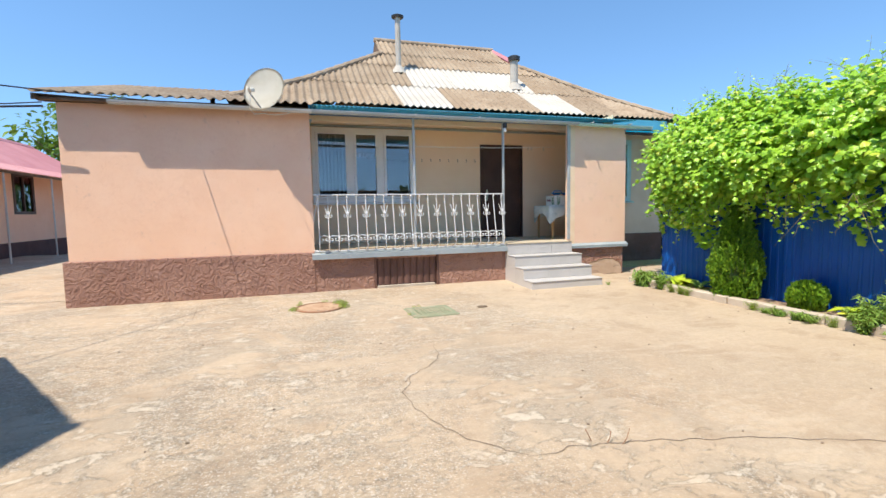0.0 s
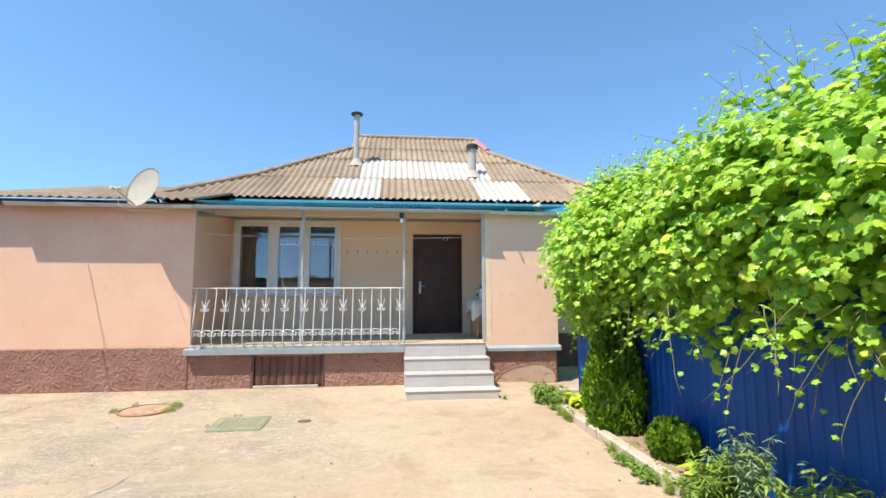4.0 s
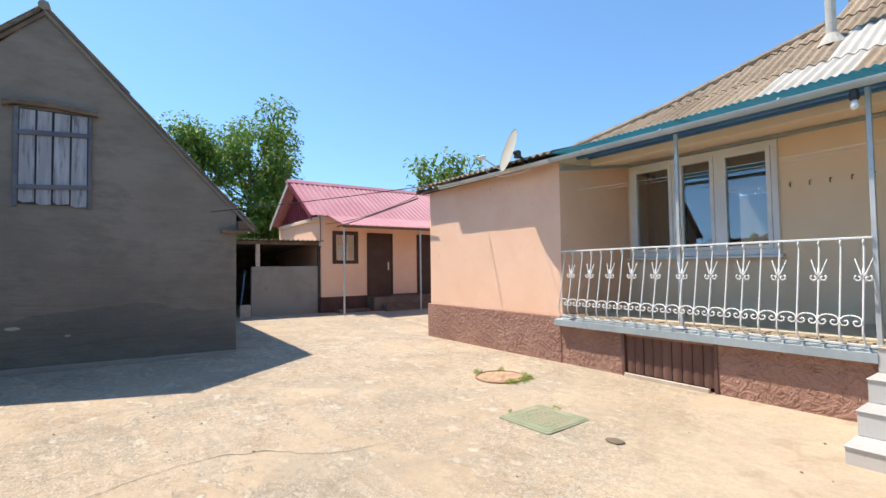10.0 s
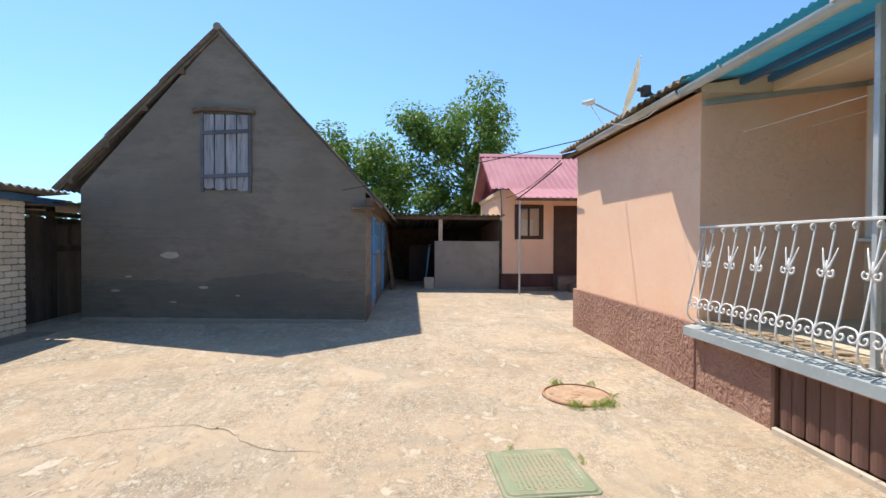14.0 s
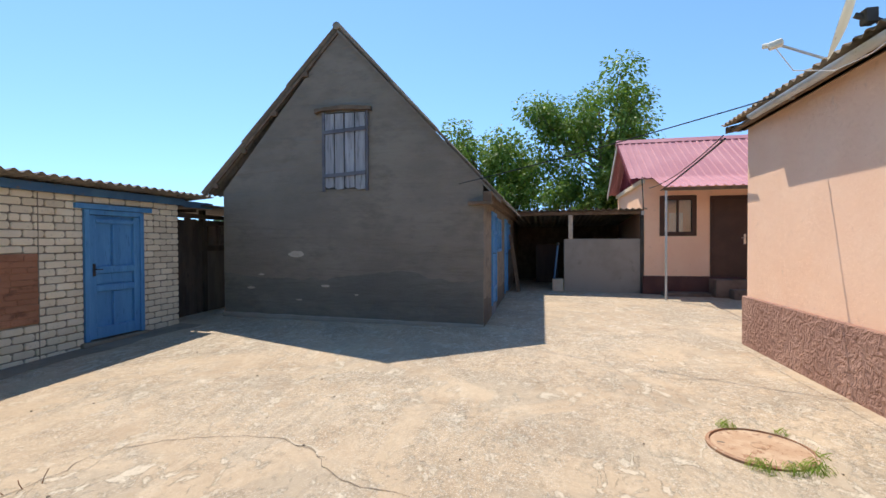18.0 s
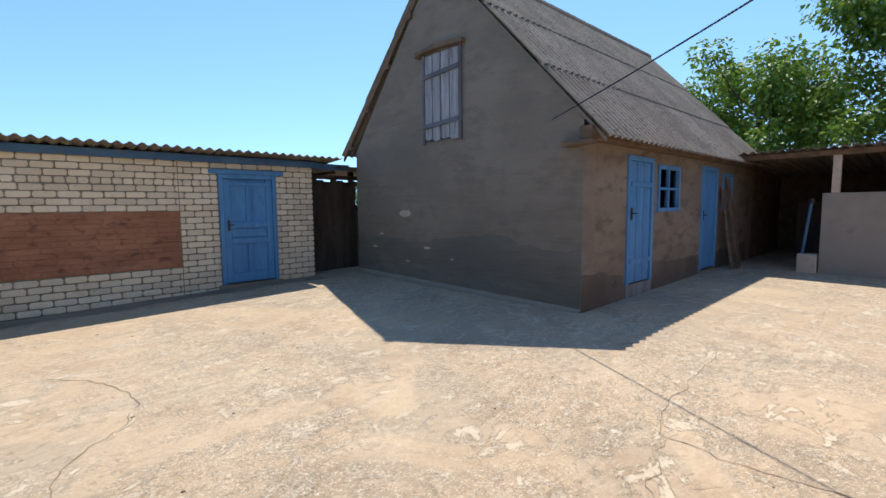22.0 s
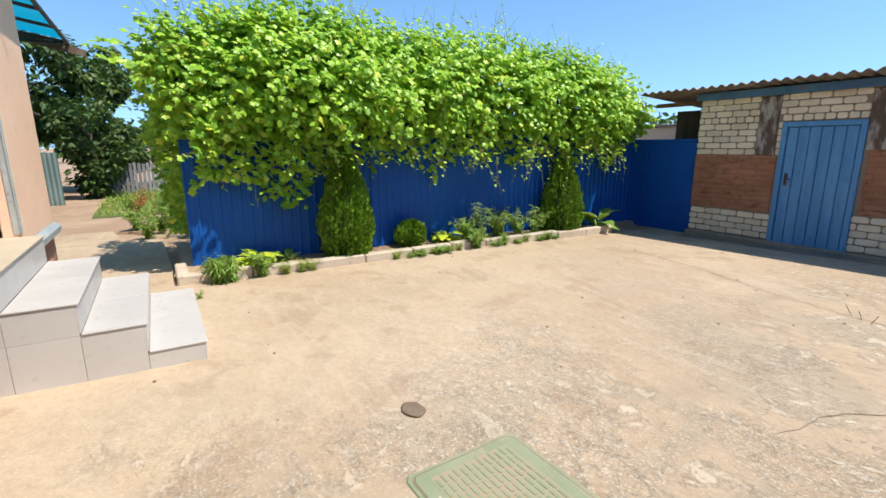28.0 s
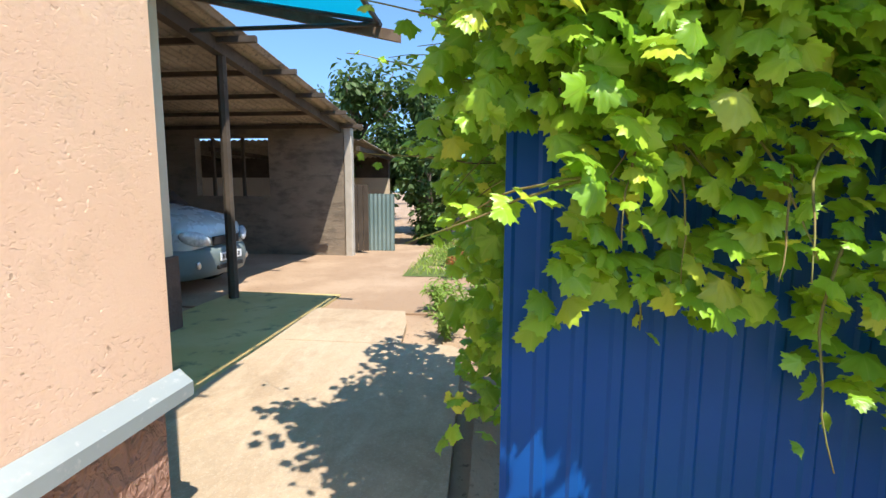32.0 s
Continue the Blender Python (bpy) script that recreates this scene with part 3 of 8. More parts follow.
far_x = [-1500, -400, -120, -60, -30] + [-16 + 2 * i for i in range(12)] + [6.25, 6.35, 8, 12, 16, 20, 24] + [30, 60, 120, 400, 1500]
far_y = [-1500, -400, -120, -50, -20, -12, -8] + [-6 + 2 * i for i in range(18)] + [36, 60, 120, 400, 1500]
tagged(sheet("ground", far_x, far_y, SOIL, lambda x, y: -0.16 if x < 6.3 else -0.03), "bare dry earth with sparse grass around the yard", "ground", kind="structure")
yx = [-15 + 0.25 * i for i in range(84)] + [5.99]
yy = [-4.0 + 0.25 * i for i in range(96)]
tagged(sheet("pavement", yx, yy, YARD, ground_z), "worn tan concrete yard with pale scuffs and cracks", "pavement", kind="structure")

# ---------------------------------------------------------------- the house
FY = 8.30          # front face of the wing and of the pier
BY = 10.10         # front face of the wall at the back of the porch
house = thing("house", (2.9, 8.3, 0.06), "salmon plastered single-storey house with a weathered wavy sheet roof", "house")
wing = part("wall", wall_with_holes(-3.36, 0.215, 0.75, 3.12, [], "x", FY, 14.5), PLASTER, house, "salmon plaster wall of the wing")
part("plinth", box(-3.43, 0.215, FY - 0.045, 14.56, -0.1, 0.755, 0.012), PLINTH, house, "rough brown plinth of the wing")
wall_back = part("wall", wall_with_holes(0.215, 6.45, 0.5, 3.58, [(0.30, 2.46, 1.66, 3.18), (4.05, 5.06, 0.8, 2.9)], "x", BY, BY + 0.3), PORCHWALL, house, "ochre plaster wall at the back of the porch")
part("wall", wall_with_holes(6.45, 9.26, 0.75, 3.62, [(6.85, 8.25, 1.62, 3.14)], "x", BY + 0.15, BY + 0.4), BEIGE, house, "beige plaster wall of the set-back part")
part("wall", box(8.96, 9.26, BY + 0.4, 18.8, 0.75, 3.6), BEIGE, house, "beige plaster side wall")
part("plinth", box(6.60, 9.30, BY + 0.11, 18.8, -0.2, 0.75, 0.012), surf("dark brown plinth", (0.13, 0.075, 0.055), (0.17, 0.10, 0.075), 1.6, bump=0.8, bscale=14, bdist=0.02, big=1.5), house, "dark brown plinth of the set-back part")
PIERCOAT = surf("pale salmon plaster", (0.89, 0.592, 0.425), (0.92, 0.64, 0.475), 1.1, (0.35, 0.7), c3=(0.84, 0.58, 0.42), scale3=5, edge3=(0.55, 0.75), rough=0.92, spec=0.2, bump=0.4, bscale=70, bdist=0.005, pits=1.15)
part("pier", box(5.215, 6.60, FY, FY + 0.11, 0.66, 3.12, 0.01), PIERCOAT, house, "salmon plastered pier wall beside the steps")
part("wall", box(6.36, 6.60, FY + 0.11, BY, 0.66, 3.12, 0.01), PLASTER, house, "salmon plaster end wall of the porch")
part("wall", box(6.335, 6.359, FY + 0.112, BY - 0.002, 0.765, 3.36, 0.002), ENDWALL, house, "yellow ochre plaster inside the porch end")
part("corner_strip", box(5.196, 5.258, FY - 0.014, FY - 0.0065, 0.80, 3.10, 0.003), GALV, house, "narrow pale grey metal corner strip")
part("corner_strip", box(5.205, 5.2145, FY - 0.0064, FY + 0.035, 0.80, 3.10, 0.002), GALV, house)
part("plinth", box(5.23, 6.56, FY + 0.01, BY, -0.1, 0.66, 0.012), PLINTH, house, "brown plinth with its render fallen off")
part("ledge", prism([(FY - 0.055, 0.612), (FY - 0.055, 0.665), (FY - 0.002, 0.712), (FY - 0.002, 0.612)], "x", 5.23, 6.625), LEDGE, house, "pale blue-grey drip ledge")
part("ledge", prism([(FY + 0.0, 0.60), (FY + 1.7, 0.60), (FY + 1.7, 0.67), (FY + 0.0, 0.69)], "x", 6.603, 6.65), LEDGE, house)

part("plaster_band", box(5.233, 5.365, FY - 0.006, FY + 0.01, 0.70, 3.10, 0.002), CREAMBAND, house, "unpainted cream plaster band")
# bare render patch on the pier's plinth
pts = []
for i in range(60):
    x = 5.36 + 1.16 * i / 59
    z = float(np.interp(x, (5.36, 5.56, 5.84, 6.09, 6.31, 6.44, 6.52), (0.06, 0.24, 0.33, 0.39, 0.36, 0.30, 0.17)))
    pts.append((x, z + 0.035 * noise.noise((x * 6, 0, 3)) + 0.022 * noise.noise((x * 21, 2, 3))))
rim = [Vector((x, FY + 0.003 + 0.004 * noise.noise((x * 13, 1, 1)), z)) for x, z in pts]
for a, b in ((0, 21), (21, 34), (34, 46), (46, 60)):
    part("render_edge", tube(rim[a:b + 1], 0.009, 5), PLINTH, house, "broken edge of the brown render")
for run in ([(5.52, 0.14), (5.60, 0.10), (5.63, 0.11)], [(5.40, 0.10), (5.47, 0.13), (5.52, 0.14)], [(5.82, 0.11), (5.90, 0.12), (5.96, 0.08)], [(6.32, 0.18), (6.40, 0.21), (6.46, 0.19)], [(6.10, 0.03), (6.28, 0.05), (6.42, 0.04)]):
    part("render_crack", tube([Vector((x, FY + 0.003, z)) for x, z in run], 0.0045, 4), DARKCRACK, house)
part("bare_patch", prism(pts + [(6.51, 0.0), (5.36, 0.0)], "y", FY + 0.004, FY + 0.02), BAREPATCH, house, "patch of bare tan cement")

# porch deck, ledge and cellar front
part("porch_base", wall_with_holes(0.215, 5.23, -0.1, 0.63, [(1.27, 2.40, 0.06, 0.585)], "x", FY - 0.03, FY + 0.25), PLINTH, house, "brown plinth under the porch")
part("porch_slab", box(0.215, 6.36, FY + 0.22, BY, 0.56, 0.763), GROUT, house)
part("porch_ledge", prism([(FY - 0.14, 0.63), (FY - 0.14, 0.715), (FY + 0.02, 0.745), (FY + 0.24, 0.75), (FY + 0.24, 0.63)], "x", 0.17, 3.80), LEDGE, house, "pale blue-grey metal ledge of the porch")
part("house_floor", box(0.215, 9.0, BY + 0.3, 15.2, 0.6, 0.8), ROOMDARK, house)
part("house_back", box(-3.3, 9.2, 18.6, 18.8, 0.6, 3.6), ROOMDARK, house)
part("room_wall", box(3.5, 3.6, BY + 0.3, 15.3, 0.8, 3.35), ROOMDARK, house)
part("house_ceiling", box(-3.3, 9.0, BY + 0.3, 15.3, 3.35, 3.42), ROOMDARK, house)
part("porch_ceiling", prism([(9.1, 3.135), (10.1, 3.275), (10.1, 3.305), (9.1, 3.165)], "x", 0.215, 6.36), PORCHWALL, house, "ochre plastered porch ceiling")
part("ceiling_front", box(0.215, 6.36, 9.07, 9.099, 3.135, 3.29, 0.004), PORCHWALL, house, "ochre board closing the front of the porch ceiling")
part("upstand", prism([(8.30, 3.121), (9.069, 3.121), (9.069, 3.29), (8.30, 3.20)], "x", 0.2155, 0.222), PORCHWALL, house)
part("cornice_strip", prism([(8.32, 2.975), (10.09, 3.225), (10.09, 3.272), (8.32, 3.02)], "x", 0.216, 0.25), LEDGE, house, "narrow grey strip under the porch ceiling")
part("cornice_strip", box(0.251, 6.33, BY - 0.028, BY - 0.001, 3.215, 3.262, 0.003), LEDGE, house)
part("upstand", prism([(8.36, 3.12), (10.1, 3.12), (10.1, 3.54), (8.36, 3.2)], "x", 0.0, 0.215), PLASTER, house)
part("upstand", prism([(8.6, 3.12), (10.1, 3.12), (10.1, 3.40), (8.6, 3.22)], "x", 6.36, 6.60), PLASTER, house)
part("soffit", box(-3.5, 0.215, FY - 0.17, FY + 0.02, 3.12, 3.15), BEAMWOOD, house)

# cellar front of brown boards
HATCHWOOD = surf("brown stained boards", (0.135, 0.068, 0.052), (0.18, 0.095, 0.074), 3, c3=(0.09, 0.045, 0.035), rough=0.65, bump=0.3, stretch=(1, 1, 0.2))
cellar = thing("cellar_hatch", (1.83, FY, 0.06), "brown boarded cellar hatch below the porch", "hatch")
for i in range(9):
    x = 1.29 + 0.1225 * i
    yo = FY - 0.018 + 0.012 * noise.noise((x * 7, 4, 1))
    part("board", prism([(x, yo + 0.03), (x, yo + 0.008), (x + 0.03, yo - 0.003), (x + 0.057, yo - 0.007), (x + 0.084, yo - 0.003), (x + 0.114, yo + 0.008), (x + 0.114, yo + 0.03)], "z", 0.11, 0.583), HATCHWOOD, cellar)
for x in (1.235, 2.395):
    part("post", box(x, x + 0.042, FY - 0.045, FY - 0.001, 0.03, 0.628, 0.004), HATCHWOOD, cellar)
part("backing", box(1.272, 2.398, FY + 0.05, FY + 0.07, 0.062, 0.584), DOORBROWN, cellar)
part("sill", box(1.282, 2.35, FY - 0.075, FY - 0.033, 0.02, 0.105, 0.006), KERB, cellar, "pale timber sill")

# ---- main roof: hipped, with a small gablet at each end of the ridge
EAVE_L, EAVE_R, GAB_L, GAB_R = -1.20, 9.45, 2.34, 6.31
EAVE_Y, EAVE_Z, GAB_Y, GAB_Z, RIDGE_Y, RIDGE_Z = 9.80, 3.62, 13.30, 5.82, 14.40, 6.57
roof = part("roof", prism([(9.95, 3.52), (11.28, 4.36), (14.4, 6.46), (18.85, 3.52)], "x", 2.6, 5.9), ROOMDARK, house, "hipped roof of weathered wavy sheets")
levels = [(9.80, 3.62), (11.28, 4.46), (12.53, 5.30), (13.40, 5.885), (14.40, 6.57)]


def hip_at(x):
    """How far back the front slope reaches at x before it meets a hip."""
    if x < GAB_L:
        return EAVE_Y + (x - EAVE_L) / (GAB_L - EAVE_L) * (GAB_Y - EAVE_Y)
    if x > GAB_R:
        return EAVE_Y + (EAVE_R - x) / (EAVE_R - GAB_R) * (GAB_Y - EAVE_Y)
    return RIDGE_Y if GAB_L + 0.04 < x < GAB_R - 0.16 else RIDGE_Y - 0.55


for face in (1, -1):
    for r in range(4):
        (yb, zb), (yt, zt) = levels[r], levels[r + 1]
        if face < 0:
            yb, yt = 2 * RIDGE_Y - yb, 2 * RIDGE_Y - yt
        run = Vector((0, yb - yt, zb - zt))
        L = run.length

        def slope_span(x, yt=yt, yb=yb, L=L, r=r, face=face):
            reach = hip_at(x) if face > 0 else 2 * RIDGE_Y - hip_at(x)
            top = max(0.0, (yt - reach) / (yt - yb)) * L
            return (top, max(top, L + (0.07 if r else 0.0)))
        start = (2.20, 2.76, 2.4, 2.76)[r] - 4 * 1.1
        for c in range(12):
            a, b = max(start + 1.1 * c, EAVE_L + 0.02), min(start + 1.1 * c + 1.096, EAVE_R - 0.02)
            if b - a < 0.1:
                continue
            white = face > 0 and ((r == 0 and c in (4, 7)) or (r == 1 and c in (4, 5, 6)))
            wavy_sheet("roof_sheet", SLATENEW if white else SLATE, roof, (0, yt, zt + 0.004 * (c % 2)), (1, 0, 0), run, a, b, slope_span, lift=0.022,
                       label="new white wavy sheet" if white else "")
# hip faces
for xe, xg in ((EAVE_L, GAB_L), (EAVE_R, GAB_R)):
    run = Vector((xe - xg, 0, EAVE_Z - GAB_Z))
    L = run.length
    for r in range(3):
        def hip_span(y, r=r, L=L):
            d = max(GAB_Y - y, y - (2 * RIDGE_Y - GAB_Y), 0.0) / (GAB_Y - EAVE_Y) * L
            return max(L * r / 3, d), max(L * (r + 1) / 3 + 0.05, d)
        for c in range(8):
            y0 = EAVE_Y + 1.15 * c
            wavy_sheet("roof_sheet", SLATE, roof, (xg, 0, GAB_Z), (0, 1, 0), run, y0, min(y0 + 1.146, 19.0), hip_span, lift=0.02)
# gablets, ridge cap and hip caps
part("gablet", prism([(13.28, 5.82), (15.52, 5.82), (14.4, 6.56)], "x", 2.36, 2.42), BEAMWOOD, roof, "small timber gablet")
part("gablet", prism([(13.28, 5.82), (15.52, 5.82), (14.4, 6.56)], "x", 6.16, 6.22), MAROON, roof, "small maroon steel gablet")
part("ridge_cap", tube([(2.34, RIDGE_Y, RIDGE_Z + 0.03), (6.2, RIDGE_Y, RIDGE_Z + 0.03)], 0.075, 10), SLATE, roof)
for xg, xe in ((GAB_L, EAVE_L), (GAB_R, EAVE_R)):
    pts = []
    for i in range(31):
        a = i / 30
        y = GAB_Y + (EAVE_Y - GAB_Y) * a
        pts.append((xg + (xe - xg) * a, y, float(np.interp(y, [q[0] for q in levels], [q[1] for q in levels])) + 0.04 + 0.012 * (i % 2)))
    part("hip_cap", tube(pts, 0.07, 8), SLATE, roof)
part("ridge_flashing", tube([(6.19, 14.5, 6.60), (6.30, 13.7, 6.14), (6.36, 13.25, 5.87)], 0.095, 6), PINKROOF, roof, "pink-red metal flashing at the ridge end")

# wing roof: nearly flat wavy sheets
wrun = Vector((0, -6.5, -6.5 * 0.27))
for c in range(5):
    a = -3.62 + 0.95 * c
    wavy_sheet("roof_sheet", SLATE, roof, (0, 14.55, 3.20 + 6.5 * 0.27 + 0.004 * (c % 2)), (1, 0, 0), wrun, a, min(a + 0.946, 0.3), lambda x: (2.5, wrun.length))
part("wing_rafter", box(-3.55, 0.2, FY - 0.08, FY - 0.02, 3.12, 3.19), BEAMWOOD, house)
part("barge_board", prism([(FY - 0.22, 3.10), (FY - 0.22, 3.19), (14.5, 4.45), (14.5, 4.30)], "x", -3.56, -3.52), BEAMWOOD, house)

# teal plastic sheets over the porch
teal_run = Vector((0, -1.80, -0.216))
teal_z = lambda y: 3.19 + 0.12 * (y - 8.05)
# added board closes the roof gap and stands in for the teal sheet band
part("eave_fascia", box(0.24, 9.0, 9.79, 9.81, 3.36, 3.595, 0.003), surf("blue-teal filler board", (0.085, 0.34, 0.46), (0.11, 0.40, 0.52), 2, rough=0.5, bump=0.1), house, "blue-teal board added under the roof eave in place of teal sheeting")
for c in range(7):
    a = 0.24 + 0.95 * c
    wavy_sheet("porch_sheet", TEALTOP, house, (0, 9.85, teal_z(9.85)), (1, 0, 0), teal_run, a, min(a + 0.97, 6.64), lambda x: (0, teal_run.length), pitch=0.075, amp=0.009, thick=0.002, label="teal translucent corrugated sheet over the porch", steps=6)
for y in (8.72, 9.02):
    part("batten", box(0.23, 6.36, y - 0.03, y + 0.03, teal_z(y) - 0.075, teal_z(y) - 0.012, 0.006), BLUETRIM, house, "blue painted batten")
canopy = thing("polycarbonate_canopy", (8.0, 9.2, 3.1), "clear blue plastic canopy on a dark steel frame against the house", "canopy")
part("canopy_sheet", prism([(8.25, 3.02), (10.1, 3.33), (10.1, 3.338), (8.25, 3.028)], "x", 6.55, 9.58), CYAN, canopy)
for x in (6.6, 7.55, 8.5, 9.52):
    part("rafter", tube([(x, 8.2, 2.97), (x, 10.08, 3.29)], 0.022, 6), DARKMETAL, canopy)
part("front_bar", tube([(6.52, 8.22, 2.97), (9.6, 8.22, 2.97)], 0.025, 6), DARKMETAL, canopy)
part("tie_bar", tube([(9.52, 8.2, 2.95), (9.52, 10.1, 2.95)], 0.022, 6), DARKMETAL, canopy)
part("brace", tube([(8.5, 10.08, 2.75), (8.5, 9.1, 3.1)], 0.018, 6), DARKMETAL, canopy)
part("end_sheet", prism([(8.02, 2.80), (10.1, 3.26), (10.1, 3.36), (8.02, 2.90)], "x", 9.58, 9.62), BEAMWOOD, canopy, "weathered barge board")


# gutters
def gutter(name, x0, x1, y, z0, z1, mat, parent):
    bm = bmesh.new()
    prof = [(0.058 * math.cos(a), -0.058 * math.sin(a)) for a in (math.pi * k / 10 for k in range(11))]
    inner = [(0.051 * math.cos(a), -0.051 * math.sin(a)) for a in (math.pi * k / 10 for k in range(11))][::-1]
    ring = prof + inner
    lo = [bm.verts.new((x0, y + p, z0 + q)) for p, q in ring]
    hi = [bm.verts.new((x1, y + p, z1 + q)) for p, q in ring]
    for i in range(len(ring)):
        j = (i + 1) % len(ring)
        bm.faces.new((lo[i], lo[j], hi[j], hi[i]))
    for side in (lo, hi):
        for i in range(10):
            bm.faces.new((side[i], side[i + 1], side[20 - i], side[21 - i]))
    return part(name, bm, mat, parent)


gutter("gutter", -2.62, 0.25, 8.055, 3.13, 3.115, GALV, house)
gutter("gutter", 0.23, 5.3, 8.09, 3.125, 3.11, LEDGE, house)
gutter("gutter", 5.29, 7.1, 8.15, 3.115, 3.10, TEALPAINT, house)
for x in (-1.9, -0.7, 0.9, 2.0, 3.2, 4.4, 5.6, 6.5):
    part("gutter_bracket", box(x - 0.012, x + 0.012, 8.005, 8.2, 3.105, 3.125), GALV, house)

# chimney pipes
def chimney(x, y, z0, z1, r, label, hat):
    c = thing("chimney_pipe", (x, y, z0), label, "chimney")
    part("pipe", lathe([(r, 0), (r * 1.02, (z1 - z0) * 0.5), (r, z1 - z0)], (x, y, z0), 16), PIPE, c, smooth=False)
    part("flashing", lathe([(r + 0.15, -0.05), (r + 0.08, 0.06), (r + 0.015, 0.16)], (x, y, z0), 14), PIPE, c, "cement collar")
    if hat:
        part("cap", lathe([(r + 0.08, 0), (r + 0.09, 0.04), (r * 0.4, 0.10)], (x, y, z1 - 0.02), 16), DARKMETAL, c, "dark metal cap")
    else:
        part("cap", lathe([(r + 0.05, 0), (r + 0.06, 0.10), (r + 0.01, 0.13)], (x, y, z1 - 0.10), 16), DARKMETAL, c, "dark metal collar")
    return c


chimney(2.6, 12.15, 5.03, 6.42, 0.07, "tall thin grey chimney pipe with a flat cap", True)
chimney(5.6, 11.55, 4.62, 5.46, 0.10, "short thick grey chimney pipe with a dark collar", False)

# ---- porch window, door, far window
def window(name, x0, x1, z0, z1, y, mat, mullions, label, curtain):
    w = thing(name, ((x0 + x1) / 2, y, z0), label, "window", kind="structure")
    f = 0.075
    fr = box(x0, x1, y - 0.03, y + 0.06, z1 - f, z1, bm=None)
    for a in ((x0, x1, z0, z0 + f), (x0, x0 + f, z0 + f, z1 - f), (x1 - f, x1, z0 + f, z1 - f)):
        box(a[0], a[1], y - 0.03, y + 0.06, a[2], a[3], bm=fr)
    for m in mullions:
        box(m - 0.055, m + 0.055, y - 0.03, y + 0.06, z0 + f, z1 - f, bm=fr)
    part("window_frame", fr, mat, w)
    edges = [x0 + f] + [v for m in mullions for v in (m - 0.055, m + 0.055)] + [x1 - f]
    for a, b in zip(edges[::2], edges[1::2]):
        sash = box(a + 0.004, b - 0.004, y - 0.045, y + 0.03, z1 - f - 0.055, z1 - f - 0.004)
        for q in ((a + 0.004, b - 0.004, z0 + f + 0.004, z0 + f + 0.055), (a + 0.004, a + 0.055, z0 + f + 0.055, z1 - f - 0.055), (b - 0.055, b - 0.004, z0 + f + 0.055, z1 - f - 0.055)):
            box(q[0], q[1], y - 0.045, y + 0.03, q[2], q[3], bm=sash)
        part("sash", sash, mat, w)
        pane = part("pane", box(a + 0.05, b - 0.05, y - 0.004, y + 0.004, z0 + f + 0.05, z1 - f - 0.05), GLASS, w)
        pane.visible_shadow = False
    part("window_sill", prism([(y - 0.10, z0 - 0.045), (y - 0.10, z0 - 0.02), (y, z0), (y, z0 - 0.045)], "x", x0 - 0.05, x1 + 0.05), mat, w)
    return w


window("window_1", 0.28, 2.48, 1.64, 3.2, BY - 0.02, PVC, (1.08, 1.72), "white plastic three-part window at the back of the porch", True)
window("window_2", 6.83, 8.27, 1.60, 3.16, BY + 0.13, TEALPAINT, (7.45,), "pale teal wooden window in the set-back wall", False)


def folds(x0, x1, y, z0, z1, n, depth):
    bm = bmesh.new()
    cols = []
    for i in range(n * 6 + 1):
        a = i / (n * 6)
        x = x0 + (x1 - x0) * a
        yy = y + depth * math.sin(a * n * 2 * math.pi) * (0.7 + 0.3 * math.sin(a * 17))
        cols.append((bm.verts.new((x, yy, z0)), bm.verts.new((x, yy, z1))))
    for a, b in zip(cols, cols[1:]):
        bm.faces.new((a[0], b[0], b[1], a[1]))
    bmesh.ops.solidify(bm, geom=bm.faces[:], thickness=0.004)
    return bm


cur = thing("curtain", (0.6, BY + 0.4, 0.9), "dim brown pleated curtain hanging behind the window", "curtain")
part("cloth", folds(0.32, 1.02, BY + 0.42, 0.9, 3.25, 9, 0.035), CURTAIN, cur, smooth=True)
part("rod", tube([(0.25, BY + 0.42, 3.27), (2.6, BY + 0.42, 3.27)], 0.012, 6), CHROME, cur)


def metal_door(name, x0, x1, z0, z1, y, label, mat=None, hinge_left=False):
    """A flat steel door in its frame, its face at y, looking towards -y; handle on the left."""
    d = thing(name, ((x0 + x1) / 2, y, z0), label, "door", kind="structure")
    f = 0.055
    fr = box(x0, x0 + f, y - 0.03, y + 0.1, z0, z1)
    box(x1 - f, x1, y - 0.03, y + 0.1, z0, z1, bm=fr)
    box(x0 + f, x1 - f, y - 0.03, y + 0.1, z1 - f, z1, bm=fr)
    part("door_frame", fr, DOORBROWN, d)
    leaf = part("door_leaf", box(x0 + f + 0.006, x1 - f - 0.006, y - 0.022, y + 0.05, z0 + 0.01, z1 - f - 0.006, 0.008), mat or DOORBROWN, d)
    hx = x1 - f - 0.1 if hinge_left else x0 + f + 0.1
    part("handle_plate", box(hx - 0.022, hx + 0.022, y - 0.032, y - 0.022, z0 + 0.86, z0 + 1.12, 0.004), CHROME, leaf, "satin metal lock plate")
    part("handle", tube([(hx, y - 0.03, z0 + 1.03), (hx, y - 0.075, z0 + 1.03), (hx + (-0.11 if hinge_left else 0.11), y - 0.08, z0 + 1.025)], 0.010, 8), CHROME, leaf, "satin metal lever")
    part("keyhole", lathe([(0.014, 0), (0.014, 0.006)], (0, 0, 0), 10), CHROME, leaf).matrix_basis = Matrix.Translation((hx, y - 0.032, z0 + 0.90)) @ Matrix.Rotation(radians(90), 4, "X")
    part("threshold", box(x0, x1, y - 0.05, y + 0.1, z0 - 0.015, z0 + 0.008), CHROME, d)
    return d


metal_door("door_1", 4.02, 5.09, 0.78, 2.93, BY, "dark brown steel front door on the porch, shut")

